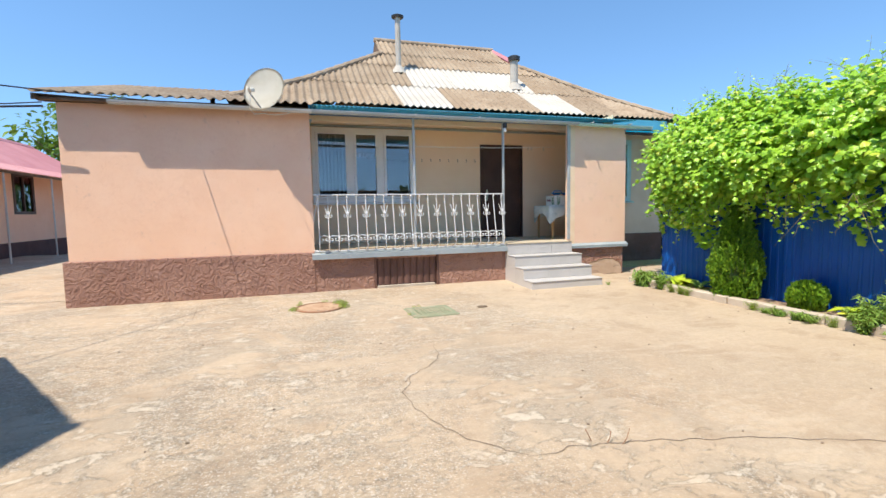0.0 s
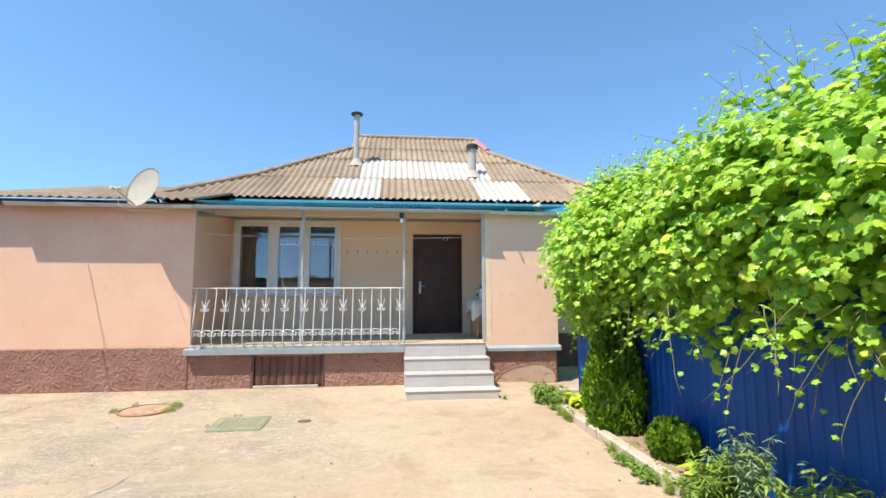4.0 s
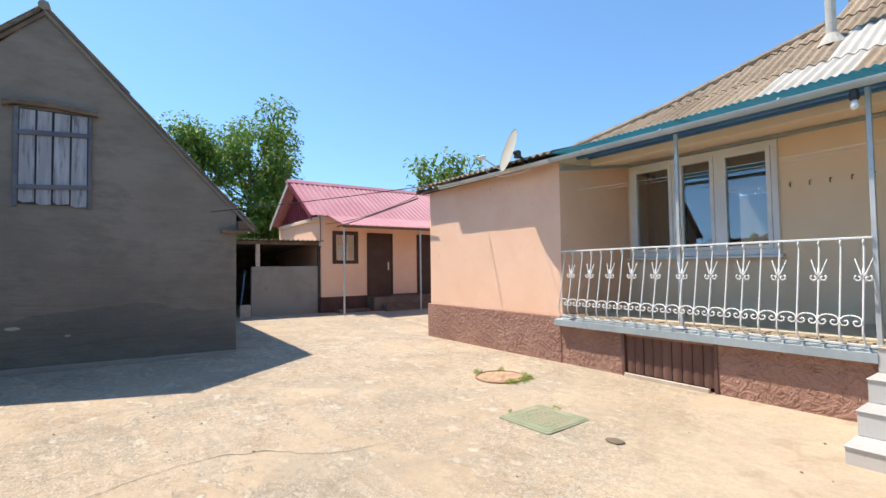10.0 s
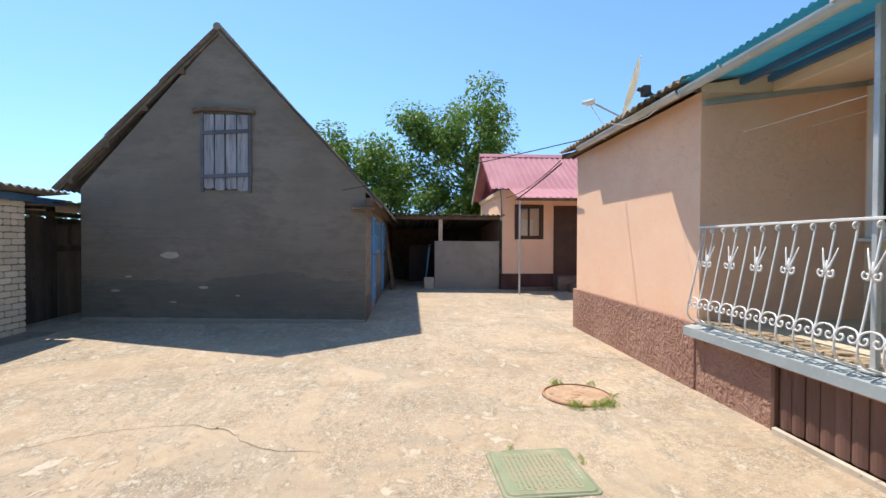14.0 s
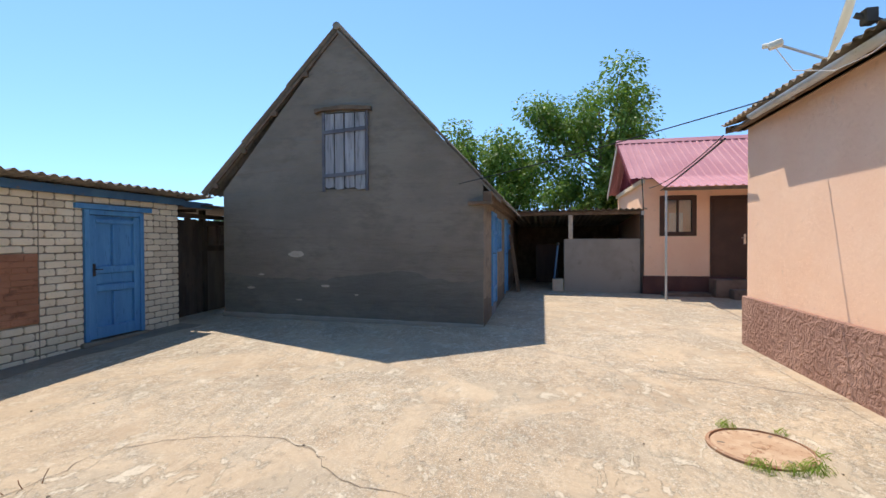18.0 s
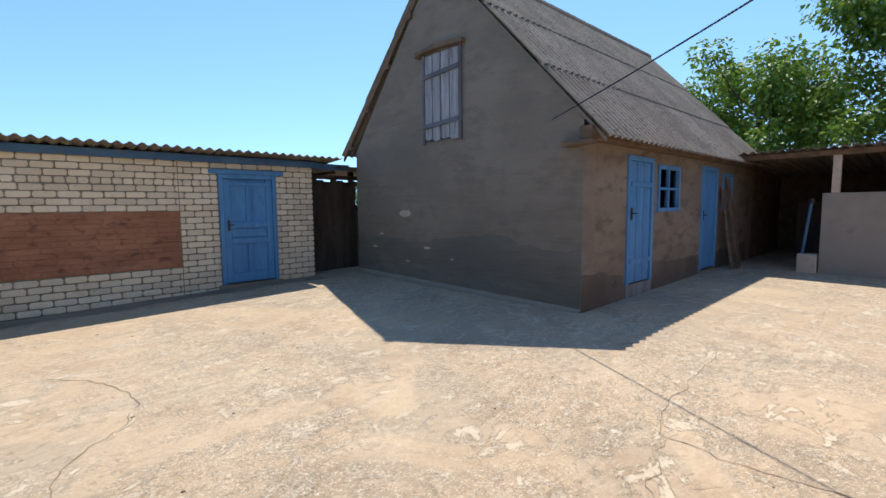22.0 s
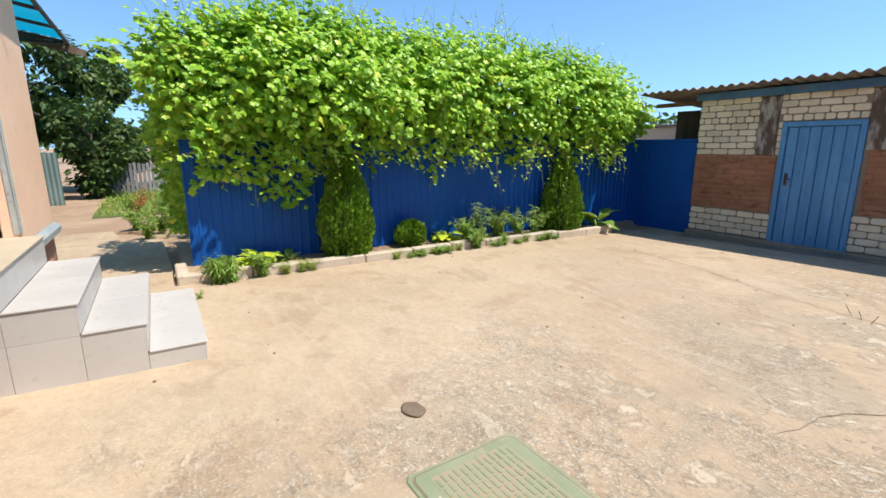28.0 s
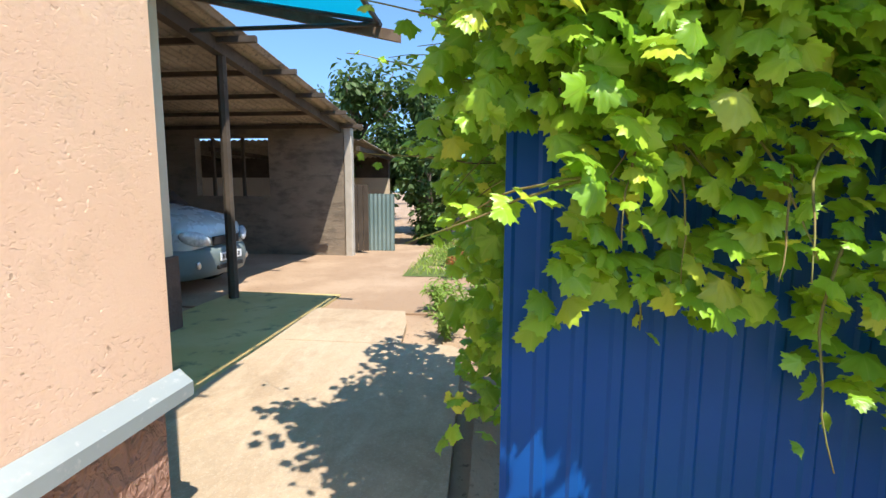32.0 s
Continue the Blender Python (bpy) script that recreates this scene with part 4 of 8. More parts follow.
# ---------------------------------------------------------------- porch things
stair = thing("porch_steps", (4.5, 7.7, 0.0), "flight of pale grey tiled steps up to the porch", "steps", kind="structure")
fronts, tops = (7.17, 7.50, 7.83, 8.17), (0.165, 0.36, 0.555, 0.775)
X0, X1 = 3.80, 5.225
for i, (fy, tz) in enumerate(zip(fronts, tops)):
    back = fronts[i + 1] if i < 3 else 8.54
    part("step_core", box(X0 + 0.01, X1 - 0.01, fy + 0.01, (8.53 if i == 3 else back + 0.05), -0.1, tz - 0.012), GROUT, stair)
    low = tops[i - 1] + 0.002 if i else ground_z(4.5, 7.1) - 0.02
    for a, b in ((X0, 4.30), (4.302, 4.76), (4.762, X1)):
        part("riser_tile", box(a, b, fy, fy + 0.0095, low, tz - 0.014, 0.0015), TILE, stair)
    for a, b in ((X0 - 0.008, 4.52), (4.522, X1 + 0.008)):
        part("tread_tile", box(a, b, fy - 0.012, back, tz - 0.0115, tz, 0.0025), TILETOP if i < 3 else SANDTILE, stair)
    yb = fronts[i + 1] + 0.008 if i < 3 else 8.28
    foot = ground_z(4.5, 7.1) - 0.02
    for x in (X0, X1 - 0.0095):
        for za, zb in (((foot, tz - 0.014),) if i < 2 else ((foot, tops[1] - 0.014), (tops[1] - 0.012, tz - 0.014))):
            part("side_tile", box(x, x + 0.0095, fy + 0.01, yb, za, zb, 0.0015), TILE, stair)

# porch floor tiles
for i in range(15):
    for j in range(4):
        a, b = 0.22 + 0.4125 * i, FY + 0.245 + 0.385 * j
        part("floor_tile", box(a, min(a + 0.408, 6.355), b, b + 0.381, 0.764, 0.775, 0.002), PORCHFLOOR, house)


# rough tan edging behind the railing
for i in range(24):
    a = 0.23 + 0.148 * i
    h = 0.782 + 0.006 * math.sin(i * 2.3)
    part("edge_tile", box(a, a + 0.138 + 0.006 * math.sin(i * 1.7), 8.33 + 0.006 * math.sin(i * 3.1), 8.538, 0.752, h, 0.006), EDGETILE, house)


# railing with a bellied foot
rail = thing("porch_railing", (2.0, 8.2, 0.745), "white wrought iron railing bellied at its foot, on the porch ledge", "railing")
belly = [(1.73, 8.29), (1.62, 8.272), (1.40, 8.228), (1.20, 8.188), (1.05, 8.155), (0.94, 8.128), (0.85, 8.130), (0.790, 8.190), (0.765, 8.29)]
knots = [Vector((0, y, z)) for z, y in belly]
curve_pts = []
for i in range(len(knots) - 1):
    p0, p1, p2, p3 = knots[max(i - 1, 0)], knots[i], knots[i + 1], knots[min(i + 2, len(knots) - 1)]
    for k in range(3):
        u = k / 3
        curve_pts.append(0.5 * ((2 * p1) + (p2 - p0) * u + (2 * p0 - 5 * p1 + 4 * p2 - p3) * u * u + (3 * p1 - p0 - 3 * p2 + p3) * u ** 3))
curve_pts.append(knots[-1])
at_z = lambda z: float(np.interp(z, [p.z for p in curve_pts[::-1]], [p.y for p in curve_pts[::-1]]))
RX0, RX1, NB = 0.30, 3.72, 21
gap = (RX1 - RX0) / NB
first = part("bar", tube([Vector((0, 8.255, 1.70))] + [p for p in curve_pts[1:]], 0.0085, 6), WHITEIRON, rail, smooth=True)
tube_bm = tube([(0, 8.27 + 0.02 * math.cos(a), 1.695 + 0.02 * math.sin(a)) for a in (i * 0.7 for i in range(8))], 0.008, 6)
knob = part("curl", tube_bm, WHITEIRON, first, smooth=True)


def scroll(bm, cx, z, s, flat=False):
    """One C-shaped scroll ending in two small spirals, in the plane of the railing at that height."""
    half_arc = [(0.0, 0.046), (0.022, 0.045), (0.045, 0.038), (0.064, 0.022), (0.073, 0.0), (0.069, -0.022), (0.054, -0.036), (0.035, -0.037), (0.020, -0.026), (0.016, -0.010), (0.025, 0.003), (0.038, 0.002), (0.042, -0.010)]
    for sg in (-1, 1):
        tube([(cx + sg * x * s, at_z(z + q * s) - 0.006, z + q * s) for x, q in half_arc], 0.0075, 5, bm)
    return bm


def fleur(cx, z):
    bm = bmesh.new()
    for sg in (-1, 1):
        leafp = [(cx, z - 0.06), (cx + sg * 0.022, z - 0.01), (cx + sg * 0.045, z + 0.06), (cx + sg * 0.062, z + 0.115)]
        tube([(x, at_z(zz) - 0.008, zz) for x, zz in leafp], 0.011, 6, bm, 0.35)
        pts = []
        for i in range(10):
            ang = radians(60 - 330 * i / 9)
            r = 0.030 * (1 - 0.55 * i / 9)
            pts.append((cx + sg * (0.035 + r * math.cos(ang)), at_z(z - 0.055) - 0.008, z - 0.062 + r * math.sin(ang)))
        tube(pts, 0.0085, 5, bm)
    tube([(cx, at_z(z) - 0.008, z - 0.1), (cx, at_z(z) - 0.008, z - 0.02), (cx, at_z(z) - 0.008, z + 0.03)], 0.016, 6, bm, 0.5)
    return bm


scroll_me = fleur_me = None
for i in range(NB + 1):
    x = RX0 + gap * i
    if i == 0:
        first.matrix_basis = Matrix.Translation((x, 0, 0))
    else:
        b = share("bar", first.data, Matrix.Translation((x, 0, 0)), rail)
        k = new("curl", knob.data)
        k.parent = b
        k.matrix_basis = Matrix.Identity(4)
    if i % 2 == 1:
        if fleur_me is None:
            ob = part("fleuron", fleur(0, 1.43), WHITEIRON, rail, smooth=True)
            fleur_me = ob.data
            ob.matrix_basis = Matrix.Translation((x, 0, 0))
        else:
            share("fleuron", fleur_me, Matrix.Translation((x, 0, 0)), rail)
    if i < NB:
        if scroll_me is None:
            ob = part("scroll", scroll(bmesh.new(), 0, 0.985, 1.08), WHITEIRON, rail, smooth=True)
            scroll_me = ob.data
            ob.matrix_basis = Matrix.Translation((x + gap / 2, 0, 0))
        else:
            share("scroll", scroll_me, Matrix.Translation((x + gap / 2, 0, 0)), rail)
part("top_rail", box(0.22, RX1 + 0.06, 8.27, 8.31, 1.725, 1.745, 0.003), WHITEIRON, rail)
part("bottom_rail", box(0.22, RX1 + 0.06, 8.28, 8.30, 0.752, 0.77, 0.002), WHITEIRON, rail)
side_bar = [(0.30 - (8.29 - p.y) * 1.0, 8.31, p.z) for p in curve_pts]
part("bar", tube(side_bar, 0.0085, 6), WHITEIRON, rail, smooth=True)

for x in (2.02, 3.79):
    post = thing("porch_post", (x, 8.31, 0.75), "slim pale grey square steel post carrying the porch eave", "post", "porch posts")
    part("shaft", box(x - 0.02, x + 0.02, 8.30, 8.34, 0.75, 3.1, 0.004), GALV, post)
    part("foot_plate", box(x - 0.06, x + 0.06, 8.255, 8.375, 0.745, 0.755), GALV, post)

# clothes lines under the porch
for k, (z, y, s) in enumerate(((2.72, 8.75, 0.05), (2.80, 9.5, 0.04))):
    ln = thing("clothes_line", (2.7, y, z), "thin pale clothes line strung across the porch", "clothes line", "clothes lines")
    part("cord", tube([(0.22 + 4.95 * i / 16, y, z - s * math.sin(math.pi * i / 16)) for i in range(17)], 0.003, 5), PVC, ln)
for x in (4.55, 4.62, 4.9):
    peg = thing("clothes_peg", (x, 8.75, 2.68), "small pale clothes peg on the line", "clothes peg", "pegs")
    part("jaw", box(x - 0.006, x, 8.742, 8.758, 2.64, 2.71, 0.002), SANDTILE, peg)
    part("jaw", box(x + 0.001, x + 0.007, 8.742, 8.758, 2.64, 2.71, 0.002), SANDTILE, peg)
for i in range(7):
    hook = thing("wall_hook", (2.62 + 0.21 * i, BY, 2.55), "small dark hook on the porch wall", "hook", "wall hooks")
    part("shank", tube([(2.62 + 0.21 * i, BY, 2.58), (2.62 + 0.21 * i, BY - 0.05, 2.575), (2.62 + 0.21 * i, BY - 0.06, 2.54), (2.62 + 0.21 * i, BY - 0.045, 2.52)], 0.006, 5), DARKMETAL, hook)

# lamp under the eave
lamp = thing("eave_lamp", (3.72, 8.2, 3.0), "small dark bulb holder hanging from the eave", "lamp")
part("holder", lathe([(0.02, 0.0), (0.035, -0.02), (0.04, -0.08), (0.03, -0.10)], (3.74, 8.12, 3.06), 12), DARKMETAL, lamp)
part("bulb", lathe([(0.012, 0), (0.03, -0.03), (0.033, -0.06), (0.02, -0.085), (0.004, -0.092)], (3.74, 8.12, 2.965), 12), PVC, lamp, "white glass bulb", True)

# ---------------------------------------------------------------- satellite dish
dish = thing("satellite_dish", (-0.44, 8.05, 3.2), "cream satellite dish with rust spots on the wing's eave", "satellite dish")
dn = Vector((-0.40, -0.87, 0.28)).normalized()
dm = Matrix.Translation((-0.44, 7.93, 3.36)) @ dn.to_track_quat("Z", "Y").to_matrix().to_4x4()
bm = bmesh.new()
rings = []
for i in range(9):
    r = 0.335 * i / 8
    z = 0.16 * r * r / 0.335
    rings.append([bm.verts.new((r * math.cos(2 * math.pi * k / 36), 1.06 * r * math.sin(2 * math.pi * k / 36), z)) for k in range(36)] if i else [bm.verts.new((0, 0, 0))])
for k in range(36):
    bm.faces.new((rings[0][0], rings[1][k], rings[1][(k + 1) % 36]))
    for a, b in zip(rings[1:], rings[2:]):
        bm.faces.new((a[k], a[(k + 1) % 36], b[(k + 1) % 36], b[k]))
bmesh.ops.solidify(bm, geom=bm.faces[:], thickness=0.006)
bm.transform(dm)
part("reflector", bm, DISH, dish, smooth=True)
tip = Vector((-0.61, 7.46, 3.24))
part("feed_arm", tube([dm @ Vector((0, -0.34, 0.08)), tip - Vector((0.03, -0.1, 0.02)), tip], 0.012, 6), GALV, dish)
part("feed_horn", obox(look(tip, dm.translation), 0.07, 0.06, 0.11, 0.012), DISH, dish, "small cream receiver head")
part("receiver_can", tube([tip, tip + Vector((-0.05, -0.08, 0.01))], 0.022, 10), DISH, dish)
part("mount", tube([dm @ Vector((0, 0, -0.02)), (-0.38, 8.07, 3.28), (-0.36, 8.2, 3.2)], 0.024, 8), DARKMETAL, dish, "dark steel mount")
part("bracket", obox(Matrix.Translation((-0.40, 8.03, 3.32)), 0.09, 0.09, 0.12, 0.008), DARKMETAL, dish)
part("lead", tube([tip + Vector((0, 0, -0.03)), (-0.66, 7.62, 3.02), (-0.62, 7.9, 2.98), (-0.5, 8.02, 3.02), (-0.30, 8.0, 3.0), (-0.1, 8.02, 3.04)], 0.005, 5), PVC, dish, "pale loose cable")
vane = thing("vent_cap", (-1.7, 11.2, 3.8), "small dark vent pipe on the wing roof", "vent")
part("stub", lathe([(0.05, 0), (0.05, 0.22)], (-1.7, 11.2, 3.78), 10), DARKMETAL, vane)
part("hood", lathe([(0.10, 0.0), (0.09, 0.03), (0.02, 0.09)], (-1.7, 11.2, 3.99), 12), DARKMETAL, vane)

# ---------------------------------------------------------------- barn
GX = -3.8
barn = thing("barn", (-7.4, 2.0, 0.1), "tall grey rendered barn with a steep wavy sheet roof", "barn")
AP_Y, AP_Z, EV_Y0, EV_Y1, EV_Z = 1.87, 5.36, -0.50, 4.49, 2.52
bm = prism([(EV_Y0, -0.1), (EV_Y1, -0.1), (EV_Y1, EV_Z), (AP_Y, AP_Z - 0.06), (EV_Y0, EV_Z)], "x", GX - 0.3, GX)
gable = part("gable_wall", bm, STUCCO, barn, "grey rendered gable wall")
part("side_wall", wall_with_holes(-11.0, GX - 0.3, -0.1, EV_Z, [(-5.80, -4.96, 0.28, 2.13), (-6.84, -5.97, 1.33, 2.05), (-8.75, -7.9, 0.2, 2.13), (-9.7, -9.1, 1.33, 2.05)], "x", EV_Y1 - 0.3, EV_Y1), CLAY, barn, "tan clay rendered side wall")
part("far_wall", prism([(EV_Y0, -0.1), (EV_Y1, -0.1), (EV_Y1, EV_Z), (AP_Y, AP_Z - 0.06), (EV_Y0, EV_Z)], "x", -11.3, -11.0), STUCCO, barn)
part("back_wall", box(-11.0, GX - 0.3, EV_Y0, EV_Y0 + 0.3, -0.1, EV_Z), STUCCO, barn)
part("barn_floor", box(-11.0, GX - 0.3, EV_Y0 + 0.3, EV_Y1 - 0.3, 0.0, 0.12), SOIL, barn)
# thin footing skirt along the gable
bm = bmesh.new()
prev = None
for i in range(41):
    y = EV_Y0 + (EV_Y1 - EV_Y0) * i / 40
    top = 0.235 - 0.09 * i / 40 + 0.015 * noise.noise((y * 3, 1, 0))
    out = 0.05 + 0.02 * noise.noise((y * 2, 7, 0))
    row = [bm.verts.new(p) for p in ((GX + 0.001, y, top), (GX + out * 0.8, y, top - 0.015), (GX + out, y, top - 0.05), (GX + out, y, -0.1))]
    if prev:
        for k in range(3):
            bm.faces.new((prev[k], prev[k + 1], row[k + 1], row[k]))
    prev = row
part("footing", bm, surf("pale footing", (0.30, 0.26, 0.21), (0.36, 0.31, 0.25), 2, bump=0.6), barn, "worn cement footing")
# chips in the render
for i, (y, z, w, h) in enumerate(((1.02, 1.33, 0.31, 0.12), (0.08, 0.70, 0.17, 0.045), (1.60, 0.75, 0.16, 0.05), (1.07, 0.49, 0.12, 0.03), (0.3, 0.95, 0.12, 0.03), (2.2, 0.60, 0.07, 0.03))):
    outline = [(y + w * 0.5 * math.cos(a) * (1 + 0.35 * noise.noise((a * 2, i, 4))), z + h * 0.5 * math.sin(a) * (1 + 0.5 * noise.noise((a * 2, i, 9)))) for a in (2 * math.pi * k / 14 for k in range(14))]
    part("chip", prism(outline, "x", GX - 0.01, GX + 0.008), KERB, barn, "pale chip in the render")
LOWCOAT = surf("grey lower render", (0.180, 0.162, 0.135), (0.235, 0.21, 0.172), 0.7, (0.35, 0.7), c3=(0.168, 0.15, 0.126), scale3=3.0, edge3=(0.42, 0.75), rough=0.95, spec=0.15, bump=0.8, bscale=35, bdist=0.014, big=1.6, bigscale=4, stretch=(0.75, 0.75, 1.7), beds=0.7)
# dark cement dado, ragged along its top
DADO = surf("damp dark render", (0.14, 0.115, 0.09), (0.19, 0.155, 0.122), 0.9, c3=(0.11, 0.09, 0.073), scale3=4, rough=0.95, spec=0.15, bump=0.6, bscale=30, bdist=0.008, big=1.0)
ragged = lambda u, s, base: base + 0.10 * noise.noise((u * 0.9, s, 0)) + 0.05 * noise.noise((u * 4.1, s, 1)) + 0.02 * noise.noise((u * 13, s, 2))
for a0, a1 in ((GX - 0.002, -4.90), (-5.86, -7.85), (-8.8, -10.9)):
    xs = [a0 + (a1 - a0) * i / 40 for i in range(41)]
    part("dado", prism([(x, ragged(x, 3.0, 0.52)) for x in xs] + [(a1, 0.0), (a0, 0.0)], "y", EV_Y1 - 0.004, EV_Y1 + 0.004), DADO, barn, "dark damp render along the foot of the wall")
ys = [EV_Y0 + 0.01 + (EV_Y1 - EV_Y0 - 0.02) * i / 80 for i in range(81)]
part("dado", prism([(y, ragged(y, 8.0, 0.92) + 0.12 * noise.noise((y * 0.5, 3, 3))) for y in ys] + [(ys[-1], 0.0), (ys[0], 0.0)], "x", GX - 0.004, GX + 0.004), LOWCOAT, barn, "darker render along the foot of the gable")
# roof sheets, both slopes
barn_roof = part("roof", prism([(EV_Y0 - 0.15, EV_Z - 0.12), (AP_Y, AP_Z - 0.08), (EV_Y1 + 0.15, EV_Z - 0.12), (AP_Y, AP_Z - 0.2)], "x", -11.0, GX - 0.3), BEAMWOOD, barn, "steep roof of grey wavy sheets")
for sgn, ey in ((1, EV_Y1 + 0.30), (-1, EV_Y0 - 0.42)):
    ez = EV_Z - 0.30 if sgn > 0 else EV_Z - 0.06
    run = Vector((0, ey - AP_Y, ez - AP_Z - 0.02))
    L = run.length
    for r in range(3):
        for c in range(8):
            a = GX + 0.06 - 0.98 * (c + 1)
            wavy_sheet("roof_sheet", SLATEGREY, barn_roof, (0, AP_Y, AP_Z + 0.02), (1, 0, 0), run, a, a + 0.976, lambda x, r=r, L=L: (L * r / 3, L * (r + 1) / 3 + (0.05 if r < 2 else 0)), lift=0.022)
    # verge timbers under the roof edge, with purlin ends
    part("verge_board", prism([(AP_Y, AP_Z - (0.03 if sgn < 0 else -0.012)), (ey, ez - (0.02 if sgn < 0 else -0.012)), (ey, ez - (0.08 if sgn < 0 else 0.04)), (AP_Y, AP_Z - (0.10 if sgn < 0 else 0.06))], "x", GX + 0.002, GX + 0.035), BEAMWOOD if sgn < 0 else STUCCO, barn, "dark weathered verge board" if sgn < 0 else "")
    for f in (0.22, 0.45, 0.68, 0.9) if sgn < 0 else (0.93,):
        y, z = AP_Y + (ey - AP_Y) * f, AP_Z + (ez - AP_Z) * f - 0.12
        part("purlin_end", box(GX - 0.02, GX + 0.05, y - 0.045, y + 0.045, z - 0.05, z + 0.04, 0.008), BEAMWOOD, barn)
part("ridge_cap", tube([(GX + 0.06, AP_Y, AP_Z + 0.05), (-11.6, AP_Y, AP_Z + 0.05)], 0.07, 8), SLATEGREY, barn_roof)
part("wall_plate", box(-11.0, GX + 0.12, EV_Y1 + 0.005, EV_Y1 + 0.16, EV_Z - 0.30, EV_Z - 0.14, 0.01), BEAMWOOD, barn, "brown eave timber")
part("plate_end", box(GX + 0.0, GX + 0.14, EV_Y1 - 0.25, EV_Y1 + 0.17, EV_Z - 0.36, EV_Z - 0.30, 0.008), BEAMWOOD, barn)

# loft shutter
loft = thing("loft_shutter", (GX, 2.0, 2.5), "silvered plank loft shutter closed in the gable", "shutter")
PALEWOOD = surf("bleached planks", (0.30, 0.295, 0.31), (0.40, 0.395, 0.41), 3, c3=(0.17, 0.165, 0.17), scale3=9, edge3=(0.5, 0.7), rough=0.9, bump=0.7, bscale=30, stretch=(3, 3, 0.3), rnd=0.15)
DIMWOOD = surf("weathered blue-grey batten", (0.12, 0.12, 0.14), (0.17, 0.17, 0.19), 3, rough=0.9, bump=0.5, stretch=(1, 0.4, 1))
# dark sheet that paints the shade into the gaps between planks
part("backing", box(GX + 0.002, GX + 0.010, 1.62, 2.41, 2.50, 3.87), DARKMETAL, loft, "dark sheet standing in for the shade between the planks")
for i, (y0, y1, lo) in enumerate(((1.63, 1.80, 2.53), (1.822, 1.985, 2.50), (2.01, 2.19, 2.52), (2.212, 2.395, 2.49))):
    part("plank", prism([(y0, lo + 0.02), (y0 + 0.05, lo - 0.012), (y1, lo + 0.008), (y1 - 0.004, 3.85), (y0 + 0.003, 3.85)], "x", GX + 0.012, GX + 0.034 + 0.004 * (i % 2)), PALEWOOD, loft)
for z in (2.70, 3.48):
    part("batten", prism([(1.60, z), (2.42, z + 0.05), (2.42, z + 0.115), (1.60, z + 0.065)], "x", GX + 0.039, GX + 0.068), DIMWOOD, loft, "dark cross batten")
for a in ((1.57, 1.622, 2.46, 3.88), (2.405, 2.45, 2.46, 3.88)):
    part("jamb", box(GX + 0.003, GX + 0.045, a[0], a[1], a[2], a[3], 0.005), DIMWOOD, loft)
part("lintel", prism([(1.45, 3.86), (1.56, 3.90), (2.02, 3.905), (2.52, 3.87), (2.52, 3.93), (1.98, 3.985), (1.45, 3.94)], "x", GX + 0.002, GX + 0.10), BEAMWOOD, loft, "rough warped lintel board")


